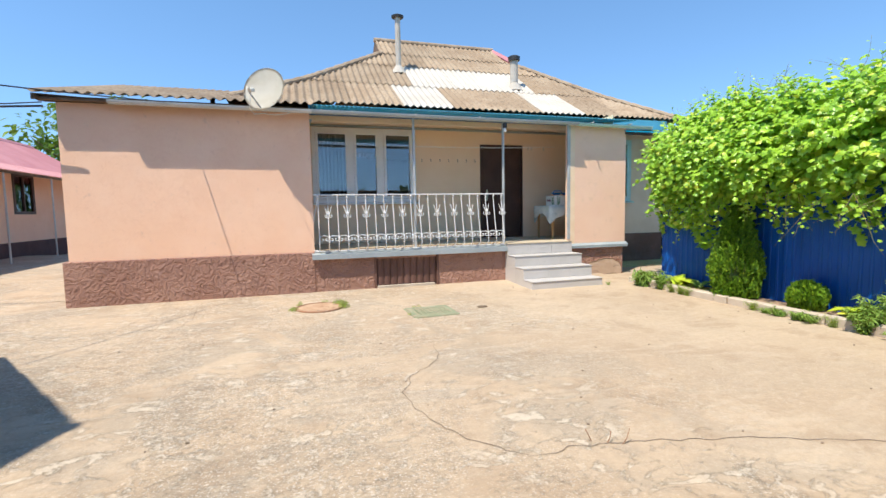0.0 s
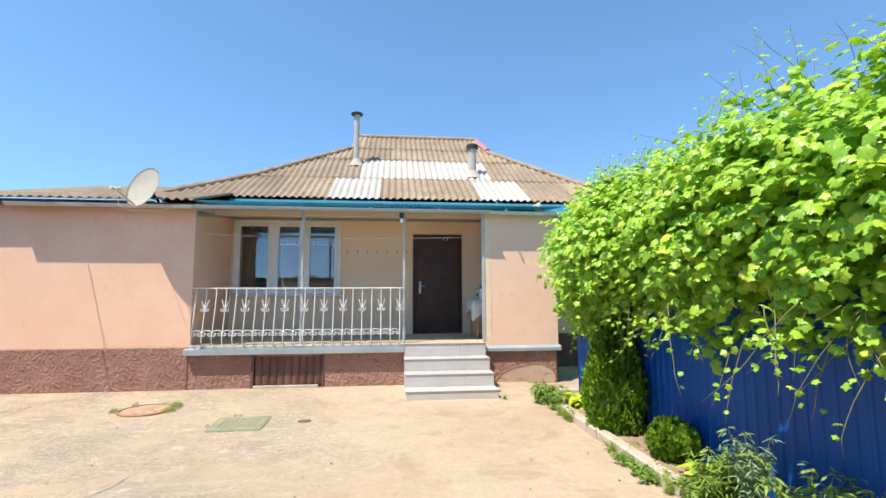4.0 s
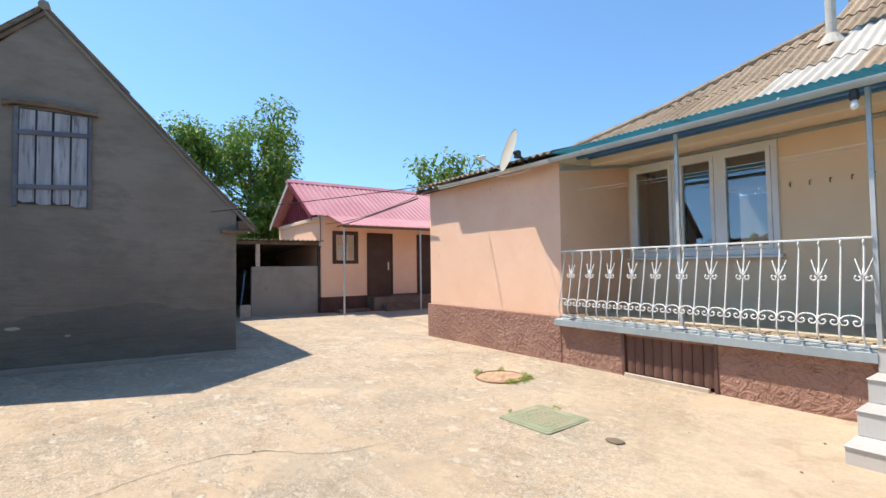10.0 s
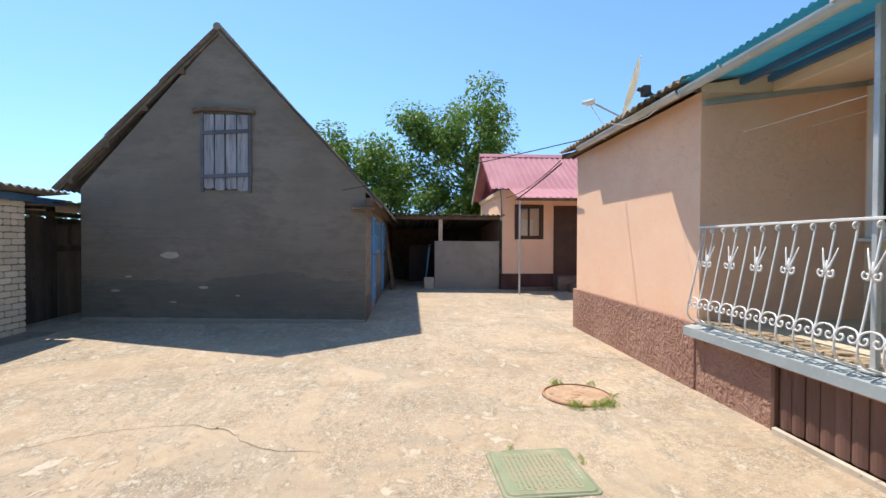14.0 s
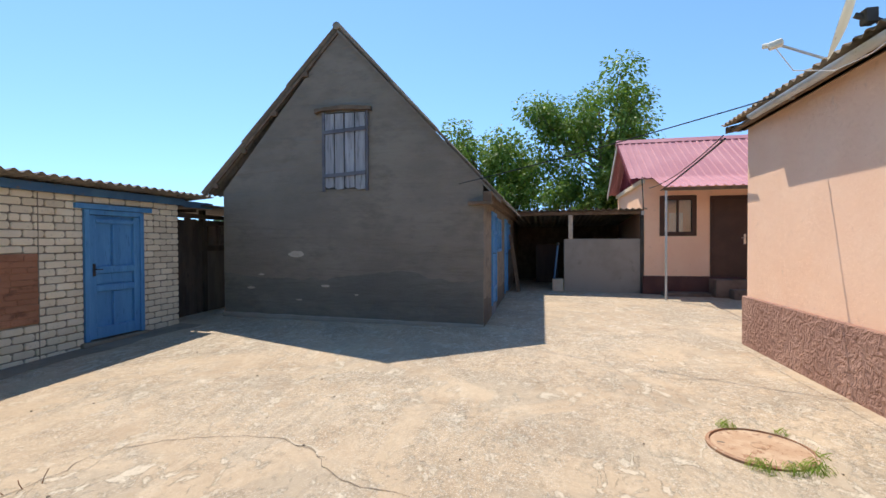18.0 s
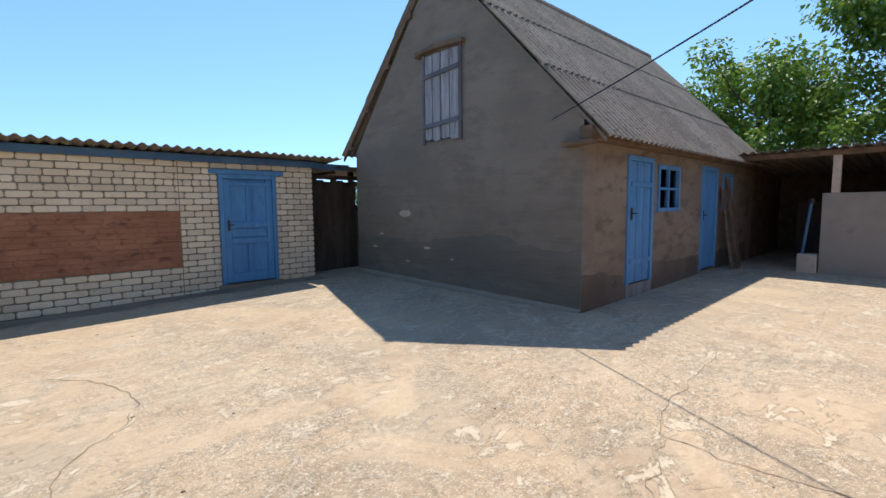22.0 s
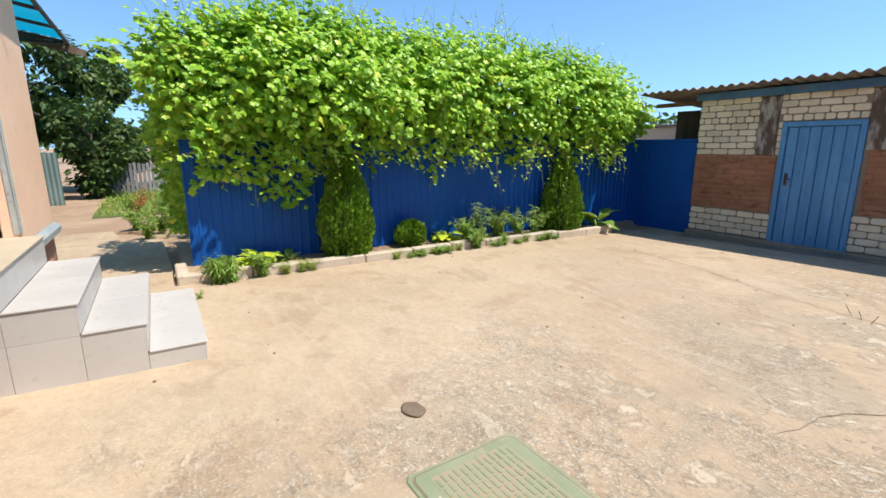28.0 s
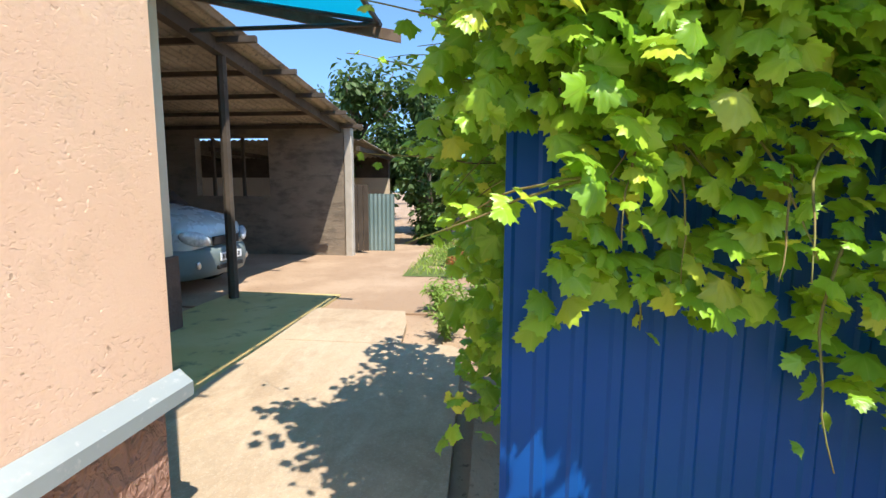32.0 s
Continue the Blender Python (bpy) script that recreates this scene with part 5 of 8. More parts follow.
def board_door(name, x0, x1, z0, z1, y, label, sgn, boards=4, panelled=False):
    """A blue painted wooden door with its frame in the plane y, looking towards sgn y."""
    d = thing(name, ((x0 + x1) / 2, y, z0), label, "door", kind="structure")
    at = lambda a, b: (min(y + sgn * a, y + sgn * b), max(y + sgn * a, y + sgn * b))
    f = 0.07
    for q in ((x0, x0 + f, z0, z1), (x1 - f, x1, z0, z1), (x0 + f, x1 - f, z1 - f, z1)):
        part("door_frame", box(q[0], q[1], *at(-0.08, 0.03), q[2], q[3], 0.006), BLUEWOOD, d)
    a, b = x0 + f + 0.006, x1 - f - 0.006
    if panelled:
        leaf = part("door_leaf", box(a, b, *at(-0.06, -0.035), z0 + 0.02, z1 - f - 0.006), BLUEWOOD, d)
        h = z1 - f - z0 - 0.03
        s = 0.10
        for q in ((a, a + s, 0, 1), (b - s, b, 0, 1)):
            part("stile", box(q[0], q[1], *at(-0.0345, 0.012), z0 + 0.02, z1 - f - 0.008, 0.004), BLUEWOOD, leaf)
        for z, t in ((0.0, 0.16), (0.38, 0.09), (0.53, 0.10), (0.94, 0.06)):
            part("cross_rail", box(a + s + 0.001, b - s - 0.001, *at(-0.0345, 0.011), z0 + 0.02 + h * z, min(z0 + 0.02 + h * z + t, z1 - f - 0.008), 0.004), BLUEWOOD, leaf)
        mid = (a + b) / 2
        for lo, hi in ((0.09, 0.375), (0.59, 0.935)):
            part("muntin", box(mid - 0.04, mid + 0.04, *at(-0.0345, 0.0105), z0 + 0.02 + h * lo, z0 + 0.02 + h * hi, 0.004), BLUEWOOD, leaf)
        part("panel_moulding", box(a + s + 0.02, b - s - 0.02, *at(-0.0345, -0.014), z0 + 0.02 + h * 0.445, z0 + 0.02 + h * 0.525, 0.003), BLUEWOOD, leaf)
    else:
        leaf = part("door_leaf", box(a, b, *at(-0.05, -0.02), z0 + 0.02, z1 - f - 0.006), BLUEWOOD, d)
        w = (b - a) / boards
        for i in range(boards):
            part("board", box(a + w * i + 0.007, a + w * (i + 1) - 0.007, *at(-0.0198, 0.004 + 0.002 * (i % 2)), z0 + 0.02, z1 - f - 0.008, 0.004), BLUEWOOD, leaf)
    hx = x0 + 0.12 if sgn < 0 else x1 - 0.14
    part("handle_plate", box(hx - 0.02, hx + 0.02, *at(0.012, 0.02), z0 + 0.92, z0 + 1.10), DARKMETAL, leaf, "dark lock plate")
    part("handle", tube([(hx, y + sgn * 0.015, z0 + 1.02), (hx, y + sgn * 0.06, z0 + 1.02), (hx + 0.09 * (1 if sgn < 0 else -1), y + sgn * 0.062, z0 + 1.015)], 0.009, 6), DARKMETAL, leaf, "dark lever handle")
    return d


bd = board_door("door_2", -5.80, -4.96, 0.30, 2.13, EV_Y1, "bright blue plank door of the barn, shut, with a lower grey board", 1, 3)
part("ledger", box(-5.72, -5.04, EV_Y1 + 0.007, EV_Y1 + 0.04, 1.70, 1.76, 0.004), BLUEWOOD, bd)
part("ledger", box(-5.72, -5.04, EV_Y1 + 0.007, EV_Y1 + 0.04, 0.60, 0.66, 0.004), BLUEWOOD, bd)
part("weather_board", box(-5.79, -4.97, EV_Y1 - 0.02, EV_Y1 + 0.012, 0.10, 0.295, 0.004), OLDWOOD, bd, "grey foot board")
board_door("door_3", -8.75, -7.9, 0.22, 2.13, EV_Y1, "bright blue plank door further along the barn, shut", 1, 3)


def small_window(name, x0, x1, z0, z1, y):
    w = thing(name, ((x0 + x1) / 2, y, z0), "small blue framed window with four panes in the barn", "window", "barn windows", "structure")
    f = 0.06
    for q in ((x0, x1, z1 - f, z1), (x0, x1, z0, z0 + f), (x0, x0 + f, z0 + f, z1 - f), (x1 - f, x1, z0 + f, z1 - f)):
        part("window_frame", box(q[0], q[1], y - 0.06, y + 0.03, q[2], q[3], 0.004), BLUEWOOD, w)
    mx, mz = (x0 + x1) / 2, (z0 + z1) / 2
    part("glazing_bar", box(mx - 0.02, mx + 0.02, y - 0.03, y + 0.015, z0 + f, z1 - f), BLUEWOOD, w)
    part("glazing_bar", box(x0 + f, mx - 0.021, y - 0.03, y + 0.014, mz - 0.018, mz + 0.018), BLUEWOOD, w)
    part("glazing_bar", box(mx + 0.021, x1 - f, y - 0.03, y + 0.014, mz - 0.018, mz + 0.018), BLUEWOOD, w)
    for q in ((x0 + f, mx - 0.02, z0 + f, mz - 0.018), (x0 + f, mx - 0.02, mz + 0.018, z1 - f), (mx + 0.02, x1 - f, z0 + f, mz - 0.018), (mx + 0.02, x1 - f, mz + 0.018, z1 - f)):
        part("pane", box(q[0] - 0.003, q[1] + 0.003, y - 0.02, y - 0.016, q[2] - 0.003, q[3] + 0.003), GLASS, w)


small_window("window_3", -6.84, -5.97, 1.33, 2.05, EV_Y1)
small_window("window_4", -9.7, -9.1, 1.33, 2.05, EV_Y1)
for i, (x, z1, lean, w) in enumerate(((-8.95, 1.75, 0.26, 0.06), (-9.2, 1.95, 0.30, 0.08), (-9.5, 1.55, 0.24, 0.05))):
    pl = thing("leaning_plank", (x, EV_Y1 + lean, 0.17), "dim weathered plank leaning against the barn", "plank", "leaning planks")
    part("board", prism([(EV_Y1 + lean, 0.165), (EV_Y1 + lean + 0.04, 0.165), (EV_Y1 + 0.075, z1), (EV_Y1 + 0.035, z1)], "x", x - w, x + w), BEAMWOOD, pl)

# ---------------------------------------------------------------- open lean-to between barn and red-roofed house
SX = -9.4
lean = thing("lean_to_shed", (-11, 6.3, 0.17), "dark open lean-to shed with a low cement wall", "shed")
part("low_wall", box(SX - 0.12, SX, 6.02, 8.02, 0.0, 1.62, 0.01), surf("smooth grey cement", (0.26, 0.235, 0.20), (0.32, 0.29, 0.25), 0.9, (0.4, 0.6), c3=(0.22, 0.2, 0.17), scale3=2.2, bump=0.3), lean, "low grey cement wall")
part("post", box(SX - 0.09, SX + 0.01, 6.14, 6.26, 1.62, 2.30, 0.008), KERB, lean, "pale post")
part("post", box(SX - 0.06, SX + 0.02, 8.02, 8.10, 0.1, 2.30, 0.006), DARKMETAL, lean)
part("back_wall", box(-14.2, -14.0, 4.5, 8.3, 0, 2.2), BEAMWOOD, lean)
part("side_wall", box(-14.0, SX - 0.15, 8.32, 8.44, 0, 2.3), STUCCO, lean)
part("side_wall", box(-14.2, -11.3, 4.3, 4.5, 0, 2.4), BEAMWOOD, lean)
part("beam", box(SX - 0.08, SX + 0.02, 4.55, 8.10, 2.28, 2.38, 0.008), BEAMWOOD, lean)
srun = Vector((-5.0, 0, -0.3))
for c in range(5):
    y0 = 4.45 + 0.76 * c
    wavy_sheet("roof_sheet", SLATEGREY, lean, (SX + 0.16, 0, 2.40), (0, 1, 0), srun, y0, min(y0 + 0.757, 8.16), lambda y: (0, srun.length))
junk = thing("stored_door", (-12.2, 5.0, 0.17), "dark brown panel standing in the shed", "panel")
part("panel", box(-12.2, -12.14, 5.2, 5.95, 0.15, 1.45, 0.005), BROWNWOOD, junk)
gas = thing("blue_pole", (-9.6, 5.9, 0.17), "thin blue pole standing beside the low wall", "pole")
part("pole", tube([(-9.55, 5.72, 0.16), (-9.5, 5.86, 1.45)], 0.025, 8), BLUETRIM, gas)
part("knob", lathe([(0.01, 0), (0.05, 0.02), (0.05, 0.07), (0.01, 0.1)], (-9.5, 5.86, 1.43), 10), DARKMETAL, gas, "dark knob")
crate = thing("concrete_block", (-9.5, 5.88, 0.17), "pale concrete block at the shed opening", "block")
part("block", box(-9.62, -9.36, 5.70, 6.0, 0.14, 0.50, 0.015), KERB, crate)

# ---------------------------------------------------------------- red-roofed house
RXW = -9.32
red = thing("annex_house", (-11.5, 12, 0.17), "low salmon house with a pink-red steel roof", "house")
part("wall", wall_with_holes(8.1, 25.0, 0.62, 3.2, [(8.50, 9.36, 1.70, 2.73), (9.72, 10.66, 0.62, 2.70), (11.70, 12.66, 0.62, 2.70), (19.5, 20.8, 1.6, 3.0)], "y", RXW - 0.3, RXW), PLASTER, red, "salmon plaster front wall")
part("wall", box(-13.6, RXW - 0.3, 8.1, 8.4, 0.62, 3.2), PLASTER, red, "salmon plaster end wall")
part("back_wall", box(-13.9, -13.6, 8.1, 25.0, 0.0, 3.2), PLASTER, red)
part("floor", box(-13.6, RXW - 0.3, 8.4, 25, 0.4, 0.62), ROOMDARK, red)
part("plinth", box(RXW - 0.28, RXW + 0.035, 8.06, 25.0, -0.05, 0.62, 0.01), surf("maroon brown plinth", (0.09, 0.04, 0.035), (0.12, 0.055, 0.045), 2, bump=0.5), red, "dark brown plinth")
part("cornice", box(-13.7, RXW + 0.1, 8.0, 8.1, 3.08, 3.2, 0.01), BEIGE, red, "beige cornice board")
part("gable", prism([(-13.5, 3.2), (-9.3, 3.2), (-11.53, 4.5)], "y", 8.1, 8.2), MAROON, red, "maroon steel gable")
for i in range(18):
    x = -13.3 + 0.22 * i
    top = 3.2 + 1.28 * (1 - abs(x + 11.53) / 2.1)
    if top > 3.3:
        part("gable_rib", box(x, x + 0.05, 8.085, 8.1, 3.2, top), MAROON, red)
rr = Vector((2.35, 0, -1.45))
for c in range(16):
    y0 = 7.72 + 1.13 * c
    wavy_sheet("roof_panel", PINKROOF, red, (-11.53, 0, 4.66), (0, 1, 0), rr, y0, y0 + 1.132, lambda y: (0, rr.length), pitch=0.19, amp=0.012, boxy=True, thick=0.003)
    r2 = Vector((1.25, 0, -0.40))
    wavy_sheet("porch_roof_panel", PINKROOF, red, (-9.24, 0, 3.235), (0, 1, 0), r2, max(y0, 8.25), y0 + 1.132, lambda y: (0, r2.length), pitch=0.19, amp=0.012, boxy=True, thick=0.003)
    r3 = Vector((-2.35, 0, -1.45))
    wavy_sheet("roof_panel", PINKROOF, red, (-11.53, 0, 4.66), (0, 1, 0), r3, y0, y0 + 1.132, lambda y: (0, r3.length), pitch=0.19, amp=0.012, boxy=True, thick=0.003)
part("ridge_cap", prism([(-11.72, 4.58), (-11.53, 4.72), (-11.34, 4.58)], "y", 7.7, 25.8), PINKROOF, red)
for s in (-1, 1):
    part("barge_board", prism([(-11.53, 4.64), (-11.53 + s * 2.35, 3.19), (-11.53 + s * 2.35, 3.05), (-11.53, 4.50)], "y", 7.72, 7.75), GALV if s < 0 else MAROON, red, "grey metal barge board" if s < 0 else "")
part("eave_beam", box(-8.12, -8.04, 8.3, 25.7, 2.76, 2.83), BEAMWOOD, red)
for y in (8.35, 11.05, 13.8, 16.5, 19.2, 22.0, 24.8):
    part("porch_post", tube([(-8.08, y, 0.1), (-8.08, y, 2.78)], 0.028, 8), GALV, red, "slim grey steel post")
STEPBROWN = surf("stained and shade-dark concrete", (0.15, 0.10, 0.072), (0.21, 0.145, 0.11), 2.2, c3=(0.11, 0.075, 0.055), scale3=9, rough=0.85, bump=0.5)
part("porch_step", box(RXW + 0.036, -8.72, 9.66, 13.4, 0.0, 0.57, 0.012), STEPBROWN, red, "stained and shade-dark concrete porch step")
part("porch_step", box(-8.72, -8.40, 9.95, 13.4, 0.0, 0.36, 0.012), STEPBROWN, red)
part("porch_step", box(RXW + 0.036, -8.85, 8.5, 9.6, 0.0, 0.22, 0.012), STEPBROWN, red)
far_win = thing("window_6", (RXW, 20.1, 1.6), "dark window far along the annex wall", "window", kind="structure")
for q in ((19.48, 20.82, 2.9, 3.02), (19.48, 20.82, 1.58, 1.68), (19.48, 19.6, 1.68, 2.9), (20.7, 20.82, 1.68, 2.9), (20.1, 20.17, 1.68, 2.9)):
    part("window_frame", box(RXW - 0.06, RXW + 0.02, q[0], q[1], q[2], q[3], 0.004), DOORBROWN, far_win)
part("pane", box(RXW - 0.03, RXW - 0.024, 19.6, 20.7, 1.68, 2.9), GLASS, far_win)
win = thing("window_5", (RXW, 8.9, 1.7), "dark brown framed window beside the door of the annex", "window", kind="structure")
for q in ((8.48, 9.38, 2.63, 2.75), (8.48, 9.38, 1.68, 1.79), (8.48, 8.6, 1.79, 2.63), (9.26, 9.38, 1.79, 2.63), (8.9, 8.95, 1.79, 2.63)):
    part("window_frame", box(RXW - 0.06, RXW + 0.02, q[0], q[1], q[2], q[3], 0.004), DOORBROWN, win)
part("pane", box(RXW - 0.03, RXW - 0.024, 8.6, 8.9, 1.79, 2.63), GLASS, win)
part("pane", box(RXW - 0.03, RXW - 0.024, 8.95, 9.26, 1.79, 2.63), GLASS, win)
part("blind", box(RXW - 0.2, RXW - 0.19, 8.75, 9.1, 1.8, 2.3), PVC, win, "white thing on the inner sill")


def side_door(name, y0, y1, z0, z1, x, label):
    d = thing(name, (x, (y0 + y1) / 2, z0), label, "door", "annex doors", "structure")
    f = 0.06
    for q in ((y0, y0 + f, z0, z1), (y1 - f, y1, z0, z1), (y0 + f, y1 - f, z1 - f, z1)):
        part("door_frame", box(x - 0.1, x + 0.03, q[0], q[1], q[2], q[3], 0.004), DOORBROWN, d)
    leaf = part("door_leaf", box(x - 0.05, x + 0.015, y0 + f + 0.005, y1 - f - 0.005, z0 + 0.01, z1 - f - 0.005, 0.006), DOORBROWN, d)
    part("handle_plate", box(x + 0.015, x + 0.025, y1 - f - 0.14, y1 - f - 0.09, z0 + 0.88, z0 + 1.14, 0.003), CHROME, leaf, "satin metal lock plate")
    part("handle", tube([(x + 0.02, y1 - f - 0.115, z0 + 1.05), (x + 0.07, y1 - f - 0.115, z0 + 1.05), (x + 0.075, y1 - f - 0.22, z0 + 1.045)], 0.01, 6), CHROME, leaf)


side_door("door_4", 9.70, 10.68, 0.58, 2.72, RXW, "dark brown steel door of the annex, shut")
side_door("door_5", 11.68, 12.68, 0.58, 2.72, RXW, "dark brown steel door at the far end of the annex, shut")
down_pipe = thing("supply_pipe", (RXW, 8.05, 2.2), "dark cable drop and box on the annex corner", "cable")
part("lead", tube([(RXW + 0.1, 8.02, 3.25), (RXW + 0.14, 8.03, 2.9), (RXW + 0.06, 8.06, 2.6), (RXW + 0.02, 8.07, 2.2)], 0.014, 6), DARKMETAL, down_pipe)
part("box", box(RXW + 0.0, RXW + 0.06, 8.02, 8.09, 2.25, 2.36, 0.005), GALV, down_pipe)

# ---------------------------------------------------------------- brick outbuilding
BX0, BX1, BYF = -2.97, 5.15, -0.78
brick_house = thing("brick_outbuilding", (1.1, -2.2, 0.0), "long low outbuilding of white brick with blue doors", "outbuilding")
core = wall_with_holes(BX0 + 0.012, BX1 - 0.012, -0.3, 2.24, [(-2.24, -1.26, 0.14, 2.02), (2.86, 3.86, -0.06, 1.80)], "x", BYF - 0.25, BYF - 0.012)
wall_front = part("wall", core, MORTAR, brick_house, "white brick front wall")
part("side_wall", box(BX0 + 0.012, BX0 + 0.25, -4.2, BYF - 0.25, -0.2, 2.1), MORTAR, brick_house)
part("side_wall", box(BX1 - 0.25, BX1 - 0.012, -4.2, BYF - 0.25, -0.3, 2.1), MORTAR, brick_house)
part("back_wall", box(BX0, BX1, -4.4, -4.2, -0.3, 1.9), MORTAR, brick_house)
part("floor", box(BX0 + 0.25, BX1 - 0.25, -4.2, BYF - 0.25, -0.25, -0.07), SOIL, brick_house)
part("fascia", box(-3.05, 5.20, -0.74, -0.70, 2.20, 2.315, 0.006), BLUETRIM, brick_house, "blue painted fascia board")
part("fascia_end", box(-3.75, -3.05, -0.74, -0.70, 2.18, 2.29, 0.006), BLUETRIM, brick_house)
part("footing", box(BX0 - 0.02, BX1 + 0.02, -0.785, -0.70, -0.32, 0.0, 0.02), MORTAR, brick_house)
brun = Vector((0, 4.1, 0.30))
for c in range(10):
    a = -3.42 + 0.955 * c
    wavy_sheet("roof_sheet", SLATEGREY, brick_house, (0, -4.5, 2.06 + 0.004 * (c % 2)), (1, 0, 0), brun, a, a + 0.953, lambda x: (0, brun.length))
for y, z in ((-3.9, 2.06), (-2.4, 2.16), (-1.05, 2.255)):
    part("roof_batten", box(5.16, 6.16, y - 0.04, y + 0.04, z - 0.09, z - 0.02, 0.006), BEAMWOOD, brick_house, "dark roof batten over the gate")
red_panel = part("panel", box(-0.665, 2.805, BYF - 0.012, BYF + 0.002, 0.525, 1.41, 0.004), REDPANEL, brick_house, "rough red-brown painted brick panel set in the wall")
red_panel_side = part("panel", box(3.89, 5.15, BYF - 0.012, BYF + 0.002, 0.43, 1.31, 0.004), REDPANEL, brick_house, "rough red-brown painted brick panel beside the door")
for x0, x1 in ((2.60, 2.86), (3.93, 4.20)):
    part("lintel_post", box(x0, x1, BYF - 0.02, BYF + 0.006, 1.40 if x0 < 3 else 1.31, 2.19, 0.01), surf("flaking dark wood", (0.12, 0.08, 0.06), (0.42, 0.38, 0.33), 4, (0.45, 0.6), stretch=(2, 2, 0.6), bump=0.6), brick_house, "flaking weathered timber set in the brick")
board_door("door_6", 2.86, 3.86, -0.05, 1.80, BYF, "blue plank door of the brick outbuilding, shut", 1, 6)
pd = board_door("door_7", -2.24, -1.26, 0.15, 2.02, BYF, "blue panelled door of the brick outbuilding, shut", 1, 4, True)
part("lintel_board", box(-2.38, -1.12, BYF, BYF + 0.05, 2.025, 2.10, 0.006), BLUEWOOD, pd)
part("door_sill", box(-2.3, -1.2, BYF - 0.1, BYF + 0.06, 0.08, 0.145, 0.01), MORTAR, pd)

# strip of concrete along the foot of the wall, coloured dark to deepen the eave's shade
SHADESTRIP = surf("stained and shade-dark concrete", (0.20, 0.165, 0.13), (0.27, 0.22, 0.17), 1.3, (0.4, 0.6), c3=(0.15, 0.125, 0.10), scale3=5, rough=0.9, bump=0.5)
xs = [BX0 + (BX1 - BX0) * i / 60 for i in range(61)]
edge = [0.42 + 0.16 * noise.noise((x * 0.8, 2, 6)) + 0.07 * noise.noise((x * 3.5, 2, 9)) for x in xs]
tagged(raw("apron", [(x, BYF + f * e, ground_z(x, BYF + f * e) + 0.006) for x, e in zip(xs, edge) for f in (0.0, 0.5, 1.0)], [(3 * i + k, 3 * i + k + 1, 3 * i + k + 4, 3 * i + k + 3) for i in range(60) for k in range(2)], SHADESTRIP), "concrete strip along the brick outbuilding, darkened to deepen the eave's shade", "pavement", kind="structure")

# dark gate in the gap between brick outbuilding and barn
BLACKWOOD = surf("near-black wood", (0.055, 0.042, 0.033), (0.085, 0.065, 0.05), 3, c3=(0.03, 0.024, 0.02), scale3=10, rough=0.95, bump=0.5, bscale=30, stretch=(2, 2, 0.4))
gate = thing("wooden_gate", (-3.45, -1.25, 0.1), "dark weathered plank gate in the gap beside the barn", "gate")
for i in range(7):
    x = -2.99 - 0.153 * (i + 1)
    part("board", box(x, x + 0.147, -1.225, -1.20, 0.06, 1.98 + 0.03 * ((i * 5) % 3), 0.004), BLACKWOOD, gate)
for z in (0.45, 1.52):
    part("rail", box(-4.06, -3.0, -1.26, -1.226, z, z + 0.10), BLACKWOOD, gate)
part("gate_post", box(-4.165, -4.07, -1.30, -1.19, 0.0, 2.2, 0.008), BLACKWOOD, gate, "dark timber gate post")
part("header", box(-6.0, -2.99, -1.16, -1.06, 2.02, 2.10, 0.006), BLACKWOOD, gate)
part("rafter", box(-3.56, -3.48, -3.4, -0.9, 2.12, 2.18, 0.006), BLACKWOOD, gate)
part("cover_board", box(-6.2, -3.43, -2.9, -0.52, 2.215, 2.24), BLACKWOOD, gate)
part("cover_board", box(-3.425, -2.98, -2.9, -0.80, 2.20, 2.225), BLACKWOOD, gate)
side_gate = thing("glazed_side_door", (-4.55, -1.22, 0.05), "narrow dark door with two small panes beside the gate", "door")
DIMDOOR = surf("dim grey-brown paint", (0.10, 0.085, 0.072), (0.14, 0.118, 0.10), 2.5, rough=0.8, bump=0.3, stretch=(2, 2, 0.5))
for q in ((-4.95, -4.85, 0.05, 2.0), (-4.205, -4.17, 0.05, 2.0), (-4.575, -4.53, 1.50, 1.90)):
    part("stile", box(q[0], q[1], -1.235, -1.20, q[2], q[3], 0.004), BLACKWOOD, side_gate)
for z0, z1 in ((0.05, 0.16), (1.38, 1.50), (1.90, 2.0)):
    part("cross_rail", box(-4.85, -4.205, -1.233, -1.202, z0, z1, 0.004), BLACKWOOD, side_gate)
part("door_panel", box(-4.85, -4.205, -1.225, -1.21, 0.16, 1.38), DIMDOOR, side_gate, "dim painted panel")
for a, b in ((-4.85, -4.575), (-4.53, -4.205)):
    part("pane", box(a, b, -1.222, -1.218, 1.50, 1.90), GLASS, side_gate)
part("seam", box(-0.672, -0.660, BYF - 0.012, BYF + 0.008, 0.0, 2.19), MORTAR, brick_house, "upright mortar seam")

# ---------------------------------------------------------------- blue fence, gate, bed
fence = thing("steel_fence", (6.47, 3.1, 0.0), "blue ribbed steel sheet fence under the grapevine", "fence")
FX = 6.47
for c in range(7):
    y0, y1 = 7.06 - 1.13 * (c + 1), 7.06 - 1.13 * c
    bmz = ground_z(5.9, (y0 + y1) / 2)
    us = wavy_sheet("fence_sheet", BLUEFENCE, fence, (FX, 0, bmz - 0.01), (0, 1, 0), (0.0001, 0, 1), y0, y1 + 0.02, lambda y: (0, 1.82), pitch=0.115, amp=0.004, boxy=True, thick=0.0015)
